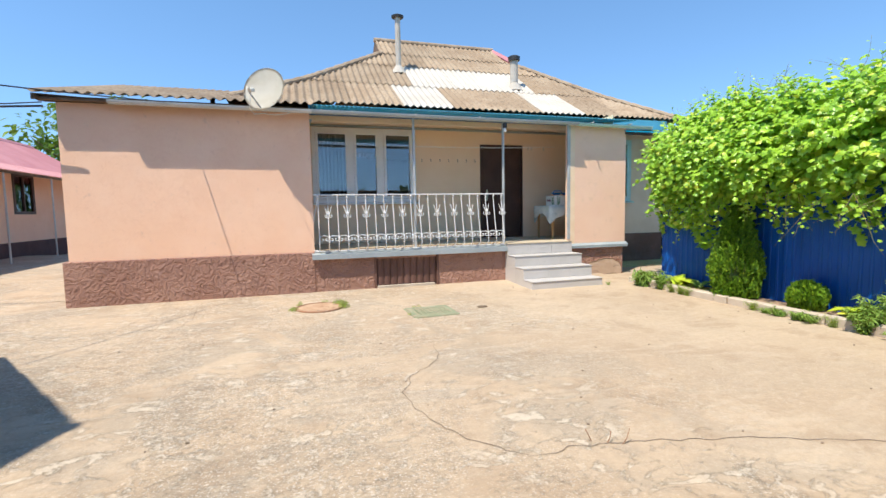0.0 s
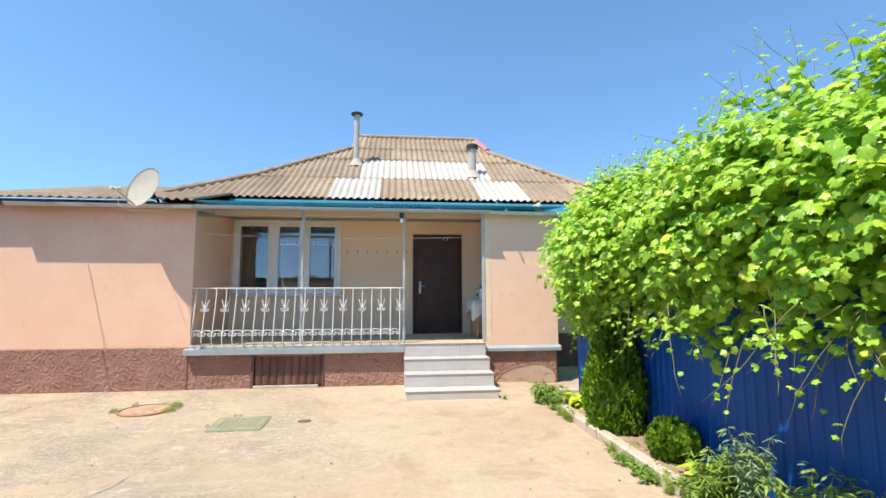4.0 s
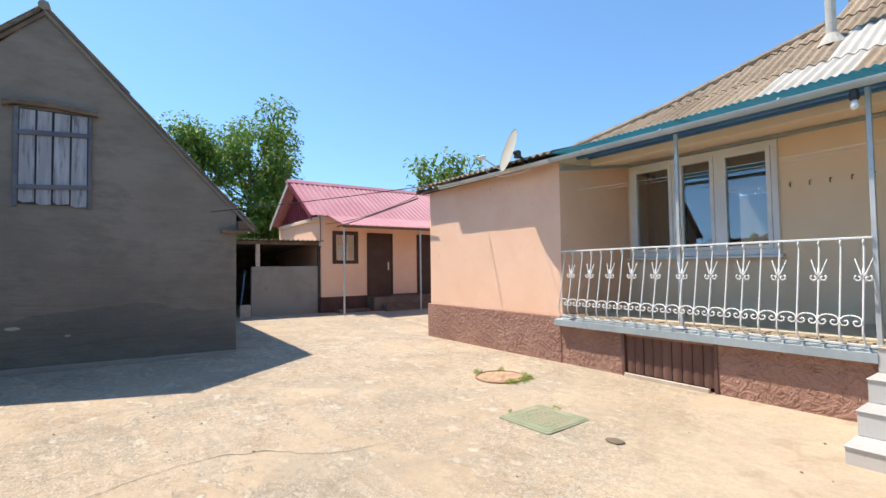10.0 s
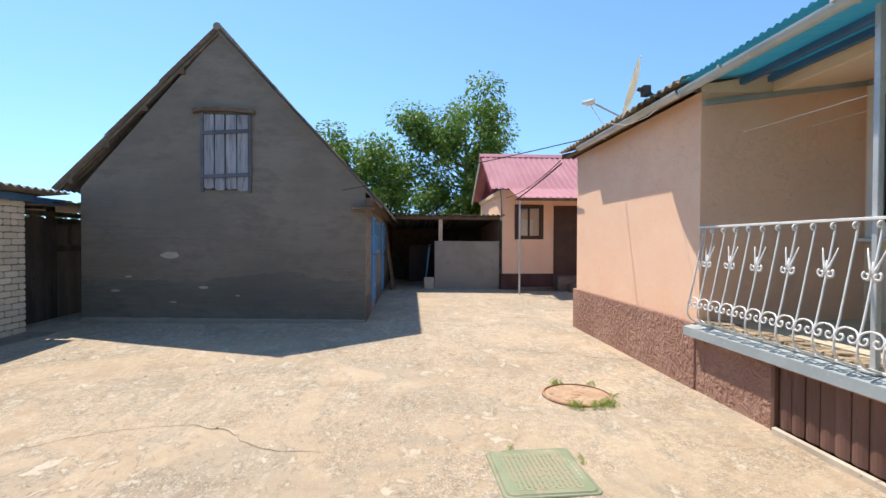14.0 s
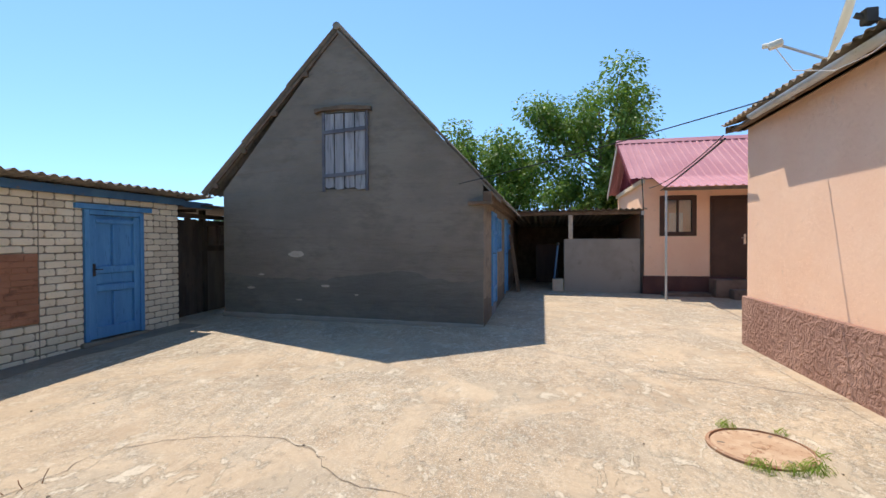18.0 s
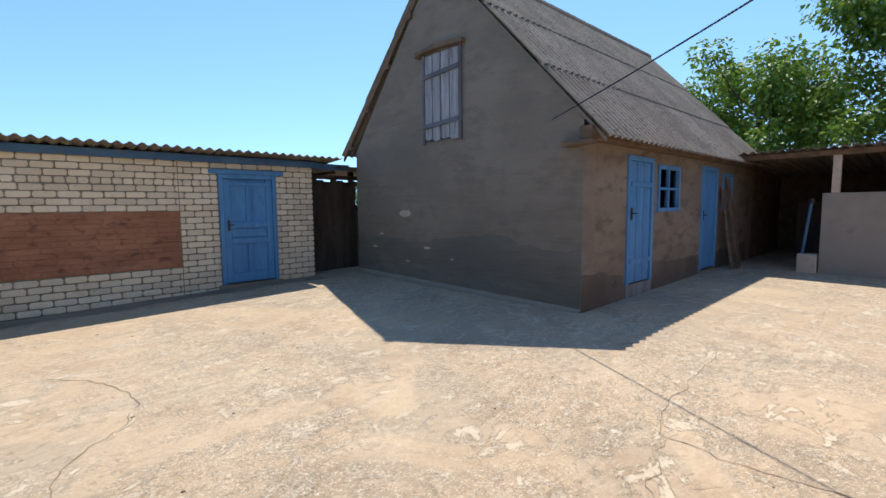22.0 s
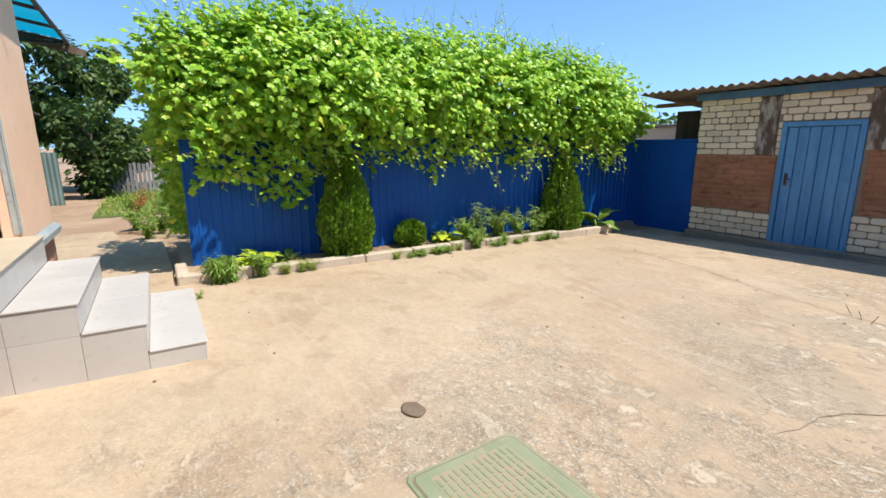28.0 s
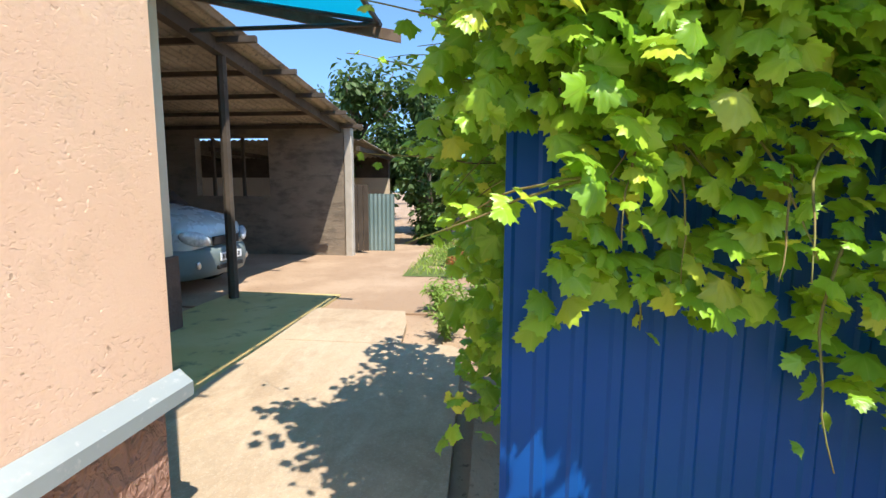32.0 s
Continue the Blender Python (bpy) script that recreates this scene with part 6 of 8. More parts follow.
for y in (7.03, 4.8, 2.5, 0.3):
    part("fence_post", box(FX + 0.03, FX + 0.09, y - 0.03, y + 0.03, -0.2, 2.25 if y > 6 else 1.8, 0.004), BLUEFENCE, fence)
for z in (0.45, 1.5):
    part("fence_rail", box(FX + 0.022, FX + 0.05, -0.8, 7.06, z, z + 0.04), BLUEFENCE, fence)
gatesheet = thing("steel_gate", (5.8, -0.85, -0.1), "plain blue steel gate between the fence and the brick outbuilding", "gate")
part("gate_leaf", box(5.17, 6.46, -0.86, -0.84, -0.10, 1.55, 0.003), BLUEFENCE, gatesheet)
part("gate_stile", box(6.10, 6.16, -0.838, -0.80, -0.10, 1.57, 0.004), BLUEFENCE, gatesheet)
# board added to keep the gap behind the gate dark
part("upper_board", box(5.66, 6.12, -1.66, -1.635, 1.40, 2.12, 0.004), BLACKWOOD, gatesheet, "added dark board filling the gap behind the top of the gate")
part("gate_bar", box(5.17, 6.46, -0.838, -0.815, 1.53, 1.58, 0.004), BLUEFENCE, gatesheet)

bed = raw("bed_soil", *(lambda ys: ([(x, y, ground_z(6, y) + 0.06 + 0.02 * noise.noise((x * 4, y * 4, 2))) for y in ys for x in (5.97, 6.12, 6.3, 6.47, 7.0, 8.2)], [(6 * j + i, 6 * j + i + 1, 6 * j + i + 7, 6 * j + i + 6) for j in range(len(ys) - 1) for i in range(5)]))([0.4 + 0.2 * k for k in range(35)]), SOIL, smooth=True)
tagged(bed, "dry brown earth of the planting bed", "soil", kind="structure")
kerb = thing("kerb", (5.95, 4.0, 0.0), "pale kerb stones edging the planting bed", "kerb", kind="structure")
yk, k = 7.27, 0
while yk > 0.55:
    L = 0.55 + 0.25 * random.random()
    bmk = box(5.86 + random.uniform(-0.012, 0.012), 5.99, yk - L + 0.012, yk, -0.15, ground_z(5.9, yk) + 0.105 + random.uniform(-0.012, 0.012), 0.014)
    part("kerb_stone", bmk, KERB, kerb)
    yk -= L
part("kerb_stone", box(5.99, 6.5, 7.15, 7.27, -0.1, ground_z(5.9, 7.2) + 0.11, 0.014), KERB, kerb)

# ---------------------------------------------------------------- leaves and plants
rng = np.random.default_rng(7)


def lobed_leaf(lobes=True, n=32, seed=0):
    """A palm-shaped leaf one unit across in the xy plane, its stalk at the origin and its tip towards +y, slightly folded and toothed."""
    r0 = random.Random(seed)
    pts = [(0.0, 0.0, 0.0)]
    for i in range(n + 1):
        a = -math.pi * 0.44 + (math.pi * 1.88) * i / n
        th = a
        r = 0.40 + (0.062 * math.cos(5 * (th - math.pi / 2)) if lobes else 0.0) + 0.04 * math.sin(th)
        r *= (1.09 if i % 2 else 0.92) * r0.uniform(0.94, 1.06)
        x, y = r * math.cos(th), r * math.sin(th) + 0.22
        pts.append((x, y, -0.16 * abs(x) - 0.30 * r * r + 0.10 * y * (0.5 - y) + 0.035 * math.sin(3 * th + seed) + r0.uniform(-0.02, 0.02)))
    for i in range(0, n + 1, 2):
        x, y = pts[i + 1][0] * 0.55, 0.08 + (pts[i + 1][1] - 0.08) * 0.55
        pts.append((x, y, -0.05 * abs(x) + 0.03 * math.sin(2 * i + seed) + 0.02))
    faces = []
    for k in range(n // 2):
        a, b, c = 1 + 2 * k, 2 + 2 * k, 3 + 2 * k
        m, q = n + 2 + k, n + 3 + k
        faces += [(0, m, q), (m, a, b), (m, b, q), (q, b, c)]
    return np.array(pts), faces


def long_leaf(width, n=5, droop=0.5):
    """A blade one unit long from the origin along +y, arching down."""
    pts, faces = [], []
    for i in range(n + 1):
        a = i / n
        w = width * math.sin(math.pi * min(0.97, 0.06 + 0.94 * a)) ** 0.7
        z = -droop * a * a
        pts += [(-w / 2, a * (1 - 0.25 * droop * a), z + 0.02), (0, a * (1 - 0.25 * droop * a), z - 0.01), (w / 2, a * (1 - 0.25 * droop * a), z + 0.02)]
    for i in range(n):
        b = 3 * i
        faces += [(b, b + 1, b + 4, b + 3), (b + 1, b + 2, b + 5, b + 4)]
    return np.array(pts), faces


def basis(normal, tip):
    z = normal / np.linalg.norm(normal)
    y = tip - z * np.dot(tip, z)
    ln = np.linalg.norm(y)
    y = y / ln if ln > 1e-4 else np.array((0.0, 1.0, 0.0))
    return np.stack((np.cross(y, z), y, z), axis=1)


def scatter(name, mat, parent, shapes, places, kind="", label=""):
    """Many leaves in one mesh: places are (point, normal, tip direction, size)."""
    verts, faces, uvs, base = [], [], [], 0
    for i, (p, nrm, tip, s) in enumerate(places):
        pts, fs = shapes[i % len(shapes)]
        uvs += [pts[k][:2] for f in fs for k in f]
        verts.append((pts * s) @ basis(nrm, tip).T + p)
        faces += [tuple(base + k for k in f) for f in fs]
        base += len(pts)
    ob = raw(name, np.concatenate(verts), faces, mat, parent, label, True)
    ob.data.uv_layers.new().data.foreach_set("uv", np.array(uvs, dtype=np.float32).ravel())
    if kind:
        ob["kind"] = kind
    return ob


LEAVES = [lobed_leaf(True, 32, s) for s in range(8)]
OVAL = [(np.array([(0, 0, 0), (-0.22, 0.3, 0.05), (-0.24, 0.6, 0.03), (0, 1.0, -0.08), (0.24, 0.6, 0.03), (0.22, 0.3, 0.05), (0, 0.5, -0.03)], dtype=float), [(0, 6, 1), (1, 6, 2), (2, 6, 3), (3, 6, 4), (4, 6, 5), (5, 6, 0)])]
SPRAY = [(np.array([(0, 0, 0), (-0.16, 0.35, 0.02), (-0.30, 0.62, 0.05), (-0.1, 0.62, 0), (0, 1.0, -0.03), (0.12, 0.66, 0), (0.3, 0.58, 0.05), (0.15, 0.32, 0.02)], dtype=float), [(0, 7, 3, 1), (1, 3, 2), (3, 7, 5, 4), (7, 6, 5)])]

# ---- the grapevine over the fence
vine = thing("grapevine", (6.75, 3.4, 0.0), "dense bright green grapevine hanging over the blue fence", "grapevine")


def vine_shape(y):
    """Middle, half width and half height of the vine's mass along the fence."""
    end = min(1.0, max(0.05, (y + 1.0) / 1.6)) ** 0.6 * min(1.0, max(0.05, (7.25 - y) / 1.5)) ** 0.6
    w = (0.88 + 0.20 * noise.noise((y * 0.9, 3.1, 0)) + 0.10 * noise.noise((y * 2.7, 8.1, 0))) * end
    h = (0.92 + 0.12 * max(0.0, min(1.0, (y - 3.0) / 2.0)) + 0.20 * noise.noise((y * 0.8, 9.4, 0)) + 0.08 * noise.noise((y * 2.9, 1.7, 0))) * (0.35 + 0.65 * end)
    z = 2.08 + 0.10 * noise.noise((y * 0.6, 5.5, 0)) - 0.25 * max(0.0, (1.2 - y) / 2.0)
    return 6.62, w, h, z


def vine_canes(count):
    """Leaves in pairs along arching canes that grow out of the mass and droop over one another."""
    out = []
    while count:
        y = rng.uniform(-1.0, 7.2) if count % 6 else rng.uniform(5.2, 7.05)
        cx, w, h, cz = vine_shape(y)
        a = rng.uniform(-0.75, math.pi + 0.75) if count % 6 else rng.uniform(1.7, math.pi + 0.4)
        if math.cos(a) > 0.35 and rng.random() < 0.6:
            continue
        if y > 6.9 and rng.random() < 0.3 + 0.8 * (y - 6.9):
            continue
        lump = 1 + 0.24 * noise.noise((y * 1.9, a * 1.5, 4.0)) + 0.16 * noise.noise((y * 4.5, a * 3.2, 2.0))
        way = np.array((w * math.cos(a), rng.normal(0, 0.28), h * math.sin(a) + 0.10))
        p = np.array((cx, y, cz)) + way * 0.50
        reach = lump * rng.uniform(0.42, 0.60) * np.linalg.norm(way)
        way = way / np.linalg.norm(way)
        if way[0] < -0.6 and -0.35 < way[2] < 0.6:
            reach *= 1.30 if 5.0 < y < 6.4 else 1.10
        n = int(rng.integers(8, 13))
        for k in range(n):
            f = (k + 1) / n
            p = p + way * reach / n
            way = way + np.array((0, 0, -0.075)) + rng.normal(0, 0.05, 3)
            way = way / np.linalg.norm(way)
            if p[2] < 0.6:
                break
            side = np.cross(way, (0, 0, 1.0)) * (1 if k % 2 else -1)
            tip = side * 0.75 + way * 0.35 + np.array((0, 0, -0.55)) + rng.normal(0, 0.25, 3)
            nrm = np.array((-0.30, -0.22, 0.80)) + np.array((math.cos(a), 0.0, math.sin(a))) * 0.55 + side * 0.25 + rng.normal(0, 0.48, 3)
            out.append((p + side * 0.03 + rng.normal(0, 0.012, 3), nrm, tip, rng.uniform(0.115, 0.165) * (1.08 - 0.5 * f)))
        count -= 1
    return out


def vine_filling(count):
    """Shaded leaves deep in the mass, turned every way."""
    out = []
    while len(out) < count:
        y = rng.uniform(-0.9, 6.95)
        cx, w, h, cz = vine_shape(y)
        a, rr = rng.uniform(0, 2 * math.pi), rng.uniform(0.1, 0.72) ** 0.7
        out.append((np.array((cx + w * math.cos(a) * rr, y, cz + h * math.sin(a) * rr)), rng.normal(0, 1, 3), np.array((0, 0, -0.8)) + rng.normal(0, 0.6, 3), rng.uniform(0.09, 0.15)))
    return out


outer = vine_canes(1650)
inner = vine_filling(5000)
for y0 in np.concatenate((rng.uniform(-0.4, 6.95, 2200), rng.uniform(5.3, 7.0, 500))):
    v = rng.random() ** 0.8
    low_edge = 1.30 - 0.20 * max(0.0, min(1.0, (y0 - 5.2) / 0.6)) - 0.60 * max(0.0, noise.noise((y0 * 1.9, 0.7, 3.0))) - 0.30 * max(0.0, noise.noise((y0 * 5.1, 4.7, 3.0)))
    zz = low_edge + (2.3 - low_edge) * v
    bulge = (0.24 + 0.10 * max(0.0, min(1.0, (y0 - 4.6) / 1.2))) * math.sin(math.pi * min(1.0, 0.12 + 0.85 * v)) * (0.8 + 0.5 * noise.noise((y0 * 2.3, zz * 2.3, 1.0)))
    outer.append((np.array((6.42 - bulge * rng.uniform(0.25, 1.05), y0, zz)), np.array((-0.55, -0.25, 0.75)) + rng.normal(0, 0.42, 3), np.array((-0.3, 0, -0.9)) + rng.normal(0, 0.45, 3), rng.uniform(0.07, 0.135)))
for i in range(420):
    y0 = rng.uniform(6.2, 7.12)
    outer.append((np.array((6.44 - abs(rng.normal(0, 0.12)), y0, rng.uniform(1.55, 2.45))), np.array((-0.6, -0.25, 0.65)) + rng.normal(0, 0.5, 3), np.array((-0.3, 0.1, -0.9)) + rng.normal(0, 0.4, 3), rng.uniform(0.08, 0.14)))
near = [q for q in outer if q[0][1] > 5.9 and q[0][0] < 6.6 and q[0][2] < 2.6][:270]
near_ids = {id(q) for q in near}
scatter("foliage", VINE, vine, LEAVES, [q for q in outer if id(q) not in near_ids] + inner, "stuff")
leaf_meshes = []
for s in LEAVES:
    me = bpy.data.meshes.new("leaf")
    me.from_pydata([tuple(v) for v in s[0]], [], s[1])
    me.uv_layers.new().data.foreach_set("uv", np.array([s[0][k][:2] for f in s[1] for k in f], dtype=np.float32).ravel())
    me.materials.append(VINE)
    me.shade_smooth()
    leaf_meshes.append(me)
for i, (p, nrm, tip, s) in enumerate(near):
    b = basis(nrm, tip) * s
    share("leaf", leaf_meshes[i % 8], Matrix([[*b[r], p[r]] for r in range(3)] + [[0, 0, 0, 1]]), vine)


# shoots: woody stems behind, long tendrils out of the top and hanging in front
def shoot(p0, way, length, sag, leaves, size0=0.13, r=0.0045):
    pts, p, d = [], Vector(p0), Vector(way).normalized()
    n = 9
    for i in range(n + 1):
        pts.append(p.copy())
        d = (d + Vector((rng.normal(0, 0.10), rng.normal(0, 0.10), rng.normal(0, 0.06) - sag))).normalized()
        p = p + d * (length / n)
    part("shoot", tube(pts, r, 5, None, 0.35), VINESTEM, vine, smooth=True)
    out = []
    for k in range(leaves):
        a = (k + 0.6) / leaves
        q = pts[min(n, int(a * n))]
        side = np.array((rng.normal(0, 1), rng.normal(0, 1), rng.normal(0, 0.5)))
        s = size0 * (1.05 - 0.65 * a)
        out.append((np.array(q) + side * 0.025, np.array((-0.4, -0.2, 0.8)) + rng.normal(0, 0.4, 3), side + np.array((0, 0, -0.5)), s))
    return out


extra = []
for i in range(120):
    y = rng.uniform(-0.4, 7.4)
    cx, w, h, cz = vine_shape(y)
    extra += shoot((cx + rng.uniform(-0.6, 0.5) * w, y, cz + h * 0.82), (rng.normal(-0.1, 0.35), rng.normal(0, 0.35), 1), rng.uniform(0.25, 0.68), 0.03, 6, 0.085, 0.0035)
for i in range(84):
    y = rng.uniform(-0.2, 6.95)
    cx, w, h, cz = vine_shape(y)
    extra += shoot((cx - w * rng.uniform(0.55, 0.9), y, cz - h * 0.6), (-0.25, rng.normal(0, 0.5), -0.6), rng.uniform(0.25, 0.5) * (1.0 if y > 4.4 else 1.75), 0.06, 7, 0.095, 0.004)
for i in range(26):
    z0 = rng.uniform(1.3, 2.7)
    extra += shoot((rng.uniform(6.1, 7.4), 6.9, z0), (rng.normal(0, 0.35), 1, rng.normal(0.1, 0.3)), rng.uniform(0.3, 0.7), 0.03, 7, 0.11, 0.004)
# long ones reaching over the passage
for p0, way, ln in (((6.75, 7.0, 1.90), (0.12, 0.98, 0.22), 1.25), ((6.9, 7.1, 1.80), (0.3, 0.9, 0.12), 0.7), ((6.6, 7.1, 2.2), (0.35, 0.9, 0.3), 0.6), ((6.9, 7.2, 1.5), (0.2, 0.8, 0.1), 0.5), ((6.4, 6.75, 1.35), (-0.05, -0.35, -0.9), 0.62), ((6.2, 6.3, 1.3), (-0.1, 0.2, -0.9), 0.55)):
    extra += shoot(p0, way, ln, 0.015, 8, 0.10, 0.0045)
# the curtain that hangs past the end of the fence
hang = []
while len(hang) < 1300:
    p = np.array((rng.uniform(6.6, 8.2), rng.uniform(6.95, 7.5), rng.uniform(0.45, 2.5)))
    lim = 7.12 + 0.30 * (0.5 + 0.5 * noise.noise((p[0] * 2.2, p[2] * 2.2, 5.0)) + 0.5 * noise.noise((p[0] * 6, p[2] * 6, 2.0))) + 0.08 * (p[2] - 1)
    if p[1] < lim and noise.noise((p[0] * 3, p[1] * 3, p[2] * 3 + 7)) > -0.15 - 0.1 * p[2]:
        hang.append((p, np.array((-0.55, 0.2, 0.7)) + rng.normal(0, 0.55, 3), np.array((-0.2, 0.1, -0.9)) + rng.normal(0, 0.4, 3), rng.uniform(0.06, 0.13)))
scatter("hanging_leaves", VINE, vine, LEAVES, hang, "stuff")
scatter("shoot_leaves", VINE, vine, LEAVES, extra, "stuff")
for i, y in enumerate((6.6, 4.9, 3.0, 1.2)):
    part("trunk", tube([(6.75, y, 0.0), (6.78, y + 0.06, 0.7), (6.72, y - 0.05, 1.4), (6.75, y + 0.1, 2.1)], 0.028, 7, None, 0.6), BARK, vine, smooth=True)
for z in (1.5, 2.3):
    part("trellis_wire", tube([(6.9, -0.5, z), (6.9, 7.2, z)], 0.003, 5), DARKMETAL, vine)


# ---- thuja cones and a clipped ball
def thuja(at, h, r, count, label, ball=False):
    t = thing("thuja", at, label, "thuja shrub", "thujas" if not ball else "")
    part("trunk", tube([Vector(at), Vector(at) + Vector((0, 0, h * 0.5))], 0.03, 6), BARK, t)
    pl = []
    for i in range(count // 9):
        v, a = rng.random(), rng.uniform(0, 2 * math.pi)
        if ball:
            th = math.acos(1 - 1.9 * v)
            prof, z = math.sin(th), h * (0.5 + 0.5 * math.cos(th))
        else:
            f = v ** 1.15
            z = h * f
            prof = 0.80 + 0.20 * f / 0.26 if f < 0.26 else 1 - ((f - 0.26) / 0.74) ** 1.45
        push = rng.uniform(0.80, 1.02) + 0.08 * noise.noise((math.cos(a) * 2.2, math.sin(a) * 2.2, z * 4 + at[1]))
        k = r * (prof + 0.03) * push
        turn = a + rng.normal(0, 0.35)
        fan = np.array((math.cos(turn), math.sin(turn), 0.0))
        flat = np.array((-math.sin(turn), math.cos(turn), 0.0))
        base = np.array(at, dtype=float) + np.array((math.cos(a), math.sin(a), 0.0)) * (k - 0.05) + np.array((0, 0, z - 0.03))
        size = 0.15 if not ball else 0.10
        for q in range(18):
            u = rng.random()
            w = rng.uniform(-0.5, 1.0) * (1.0 - 0.7 * u)
            grow = np.array((0, 0, 1.0)) + fan * (0.35 + 0.9 * w)
            pl.append((base + (np.array((0, 0, 0.95)) * u + fan * (0.30 * u + 0.42 * w)) * size + flat * rng.normal(0, 0.004), flat * (1 if q % 2 else -1) + fan * 0.45 + rng.normal(0, 0.22, 3), grow + rng.normal(0, 0.15, 3), rng.uniform(0.034, 0.058)))
    scatter("foliage", THUJA, t, SPRAY, pl, "stuff")
    core = lathe([(r * 0.45, 0.02), (r * 0.66, h * 0.25), (r * 0.42, h * 0.6), (r * 0.05, h * 0.85)], at, 14) if not ball else lathe([(r * 0.4, 0.0), (r * 0.65, h * 0.4), (r * 0.3, h * 0.75)], at, 14)
    part("inner_core", core, DARKLEAF, t, "dark inner foliage")


thuja((6.17, 5.28, 0.03), 1.42, 0.345, 11500, "conical green thuja shrub beside the kerb")
thuja((6.17, 1.38, -0.06), 1.40, 0.345, 8000, "conical green thuja shrub at the far end of the bed")
thuja((6.24, 4.30, 0.03), 0.33, 0.225, 3800, "low clipped round evergreen in the bed", True)


# ---- hostas, weeds, grass tufts
def rosette(name, at, leaves, size, width, mat, label, category, lift=0.5, droop=0.55, spread=0.25):
    t = thing(name, at, label, category, category + "s")
    shape = [long_leaf(width, 5, droop)]
    pl = []
    for i in range(leaves):
        a = 2.4 * i + rng.normal(0, 0.3)
        up = lift + rng.uniform(0, 0.6) * (1 - i / leaves * 0.4)
        way = np.array((math.cos(a), math.sin(a), up))
        nrm = np.array((-math.cos(a) * up, -math.sin(a) * up, 1.0)) + rng.normal(0, 0.32, 3)
        pl.append((np.array(at) + np.array((math.cos(a), math.sin(a), 0)) * rng.uniform(0, spread) * size + np.array((0, 0, rng.uniform(0.02, 0.5) * size * lift)), nrm, way, size * rng.uniform(0.65, 1.1)))
    scatter("leaves", mat, t, shape, pl)
    part("root_crown", lathe([(0.03, -0.03), (0.02, 0.05)], at, 6), VINESTEM, t)
    return t


def weed(at, stems, h, mat=None, label="tangled green weed growing along the kerb", sprawls=(0.2, 0.85), slim=0.24, long=1.0):
    t = thing("weed", at, label, "weed", "weeds")
    pl = []
    for s in range(stems):
        a = rng.uniform(0, 2 * math.pi)
        sprawl = rng.uniform(*sprawls)
        lean_x, lean_y = sprawl * math.cos(a), sprawl * math.sin(a)
        hh = h * rng.uniform(0.6, 1.1)
        n = 7
        pts = [(at[0] + lean_x * hh * (k / n) ** 1.4, at[1] + lean_y * hh * (k / n) ** 1.4, at[2] + hh * (k / n)) for k in range(n + 1)]
        part("stem", tube(pts, 0.004, 4, None, 0.4), VINESTEM, t)
        for k in range(1, n + 1):
            for q in range(7):
                b = rng.uniform(0, 2 * math.pi)
                pl.append((np.array(pts[k]) + rng.normal(0, 0.012, 3), np.array((0, 0, 1.0)) + rng.normal(0, 0.45, 3), np.array((math.cos(b), math.sin(b), 0.25)), min(h, 0.28) * long * rng.uniform(0.17, 0.34)))
    scatter("leaves", mat or WEED, t, [long_leaf(slim, 3, 0.35 + 0.25 * (long - 1))], pl)
    return t


rosette("hosta", (6.22, 6.42, 0.07), 34, 0.225, 0.86, HOSTA, "yellow-green hosta with broad ribbed leaves", "hosta", 1.0, 0.95)
rosette("hosta", (6.24, 3.72, 0.06), 30, 0.22, 0.86, HOSTA, "yellow-green hosta with broad ribbed leaves", "hosta", 1.0, 0.95)
rosette("broadleaf_plant", (6.15, 0.42, -0.04), 14, 0.42, 0.55, WEED, "large-leaved green plant at the end of the kerb", "plant", 1.0)
rosette("broadleaf_plant", (6.28, 6.02, 0.05), 7, 0.20, 0.6, WEED, "small broad-leaved green plant beside the hosta", "plant", 0.6)
for at, n, h in (((5.86, 6.42, 0.02), 12, 0.25), ((5.86, 3.42, 0.0), 20, 0.26), ((6.1, 3.42, 0.05), 14, 0.36), ((6.2, 2.75, 0.05), 16, 0.48), ((6.18, 2.35, 0.05), 12, 0.40), ((5.86, 2.9, -0.02), 9, 0.16), ((6.1, 2.05, 0.03), 12, 0.35), ((5.84, 2.0, -0.03), 8, 0.14), ((6.2, 6.85, 0.06), 9, 0.14),
                 ((5.30, 7.10, 0.02), 4, 0.08), ((9.35, 7.55, 0.0), 12, 0.30), ((9.9, 7.35, 0.0), 16, 0.42), ((10.35, 7.72, 0.0), 14, 0.34), ((10.7, 7.2, 0.0), 16, 0.55), ((9.3, 6.95, 0.0), 16, 0.6), ((11.5, 7.1, 0.0), 14, 0.6), ((12.6, 7.3, 0.0), 12, 0.6), ((10.1, 6.75, 0.0), 18, 0.8), ((13.6, 7.9, 0.0), 12, 0.3), ((8.6, 6.9, 0.0), 14, 0.5)):
    weed(at, n, h)
weed((5.84, 6.82, 0.02), 22, 0.25, None, "feathery green weed drooping over the kerb", (0.1, 0.7), 0.13, 1.9)
BLUEWEED = leaf_mat("blue-green weed leaf", (0.20, 0.34, 0.15), (0.25, 0.40, 0.19), (0.32, 0.42, 0.30), 0.25)
weed((6.14, 3.16, 0.05), 20, 0.52, BLUEWEED, "tall bluish-green weed in the bed", (0.1, 0.5), 0.2, 0.9)
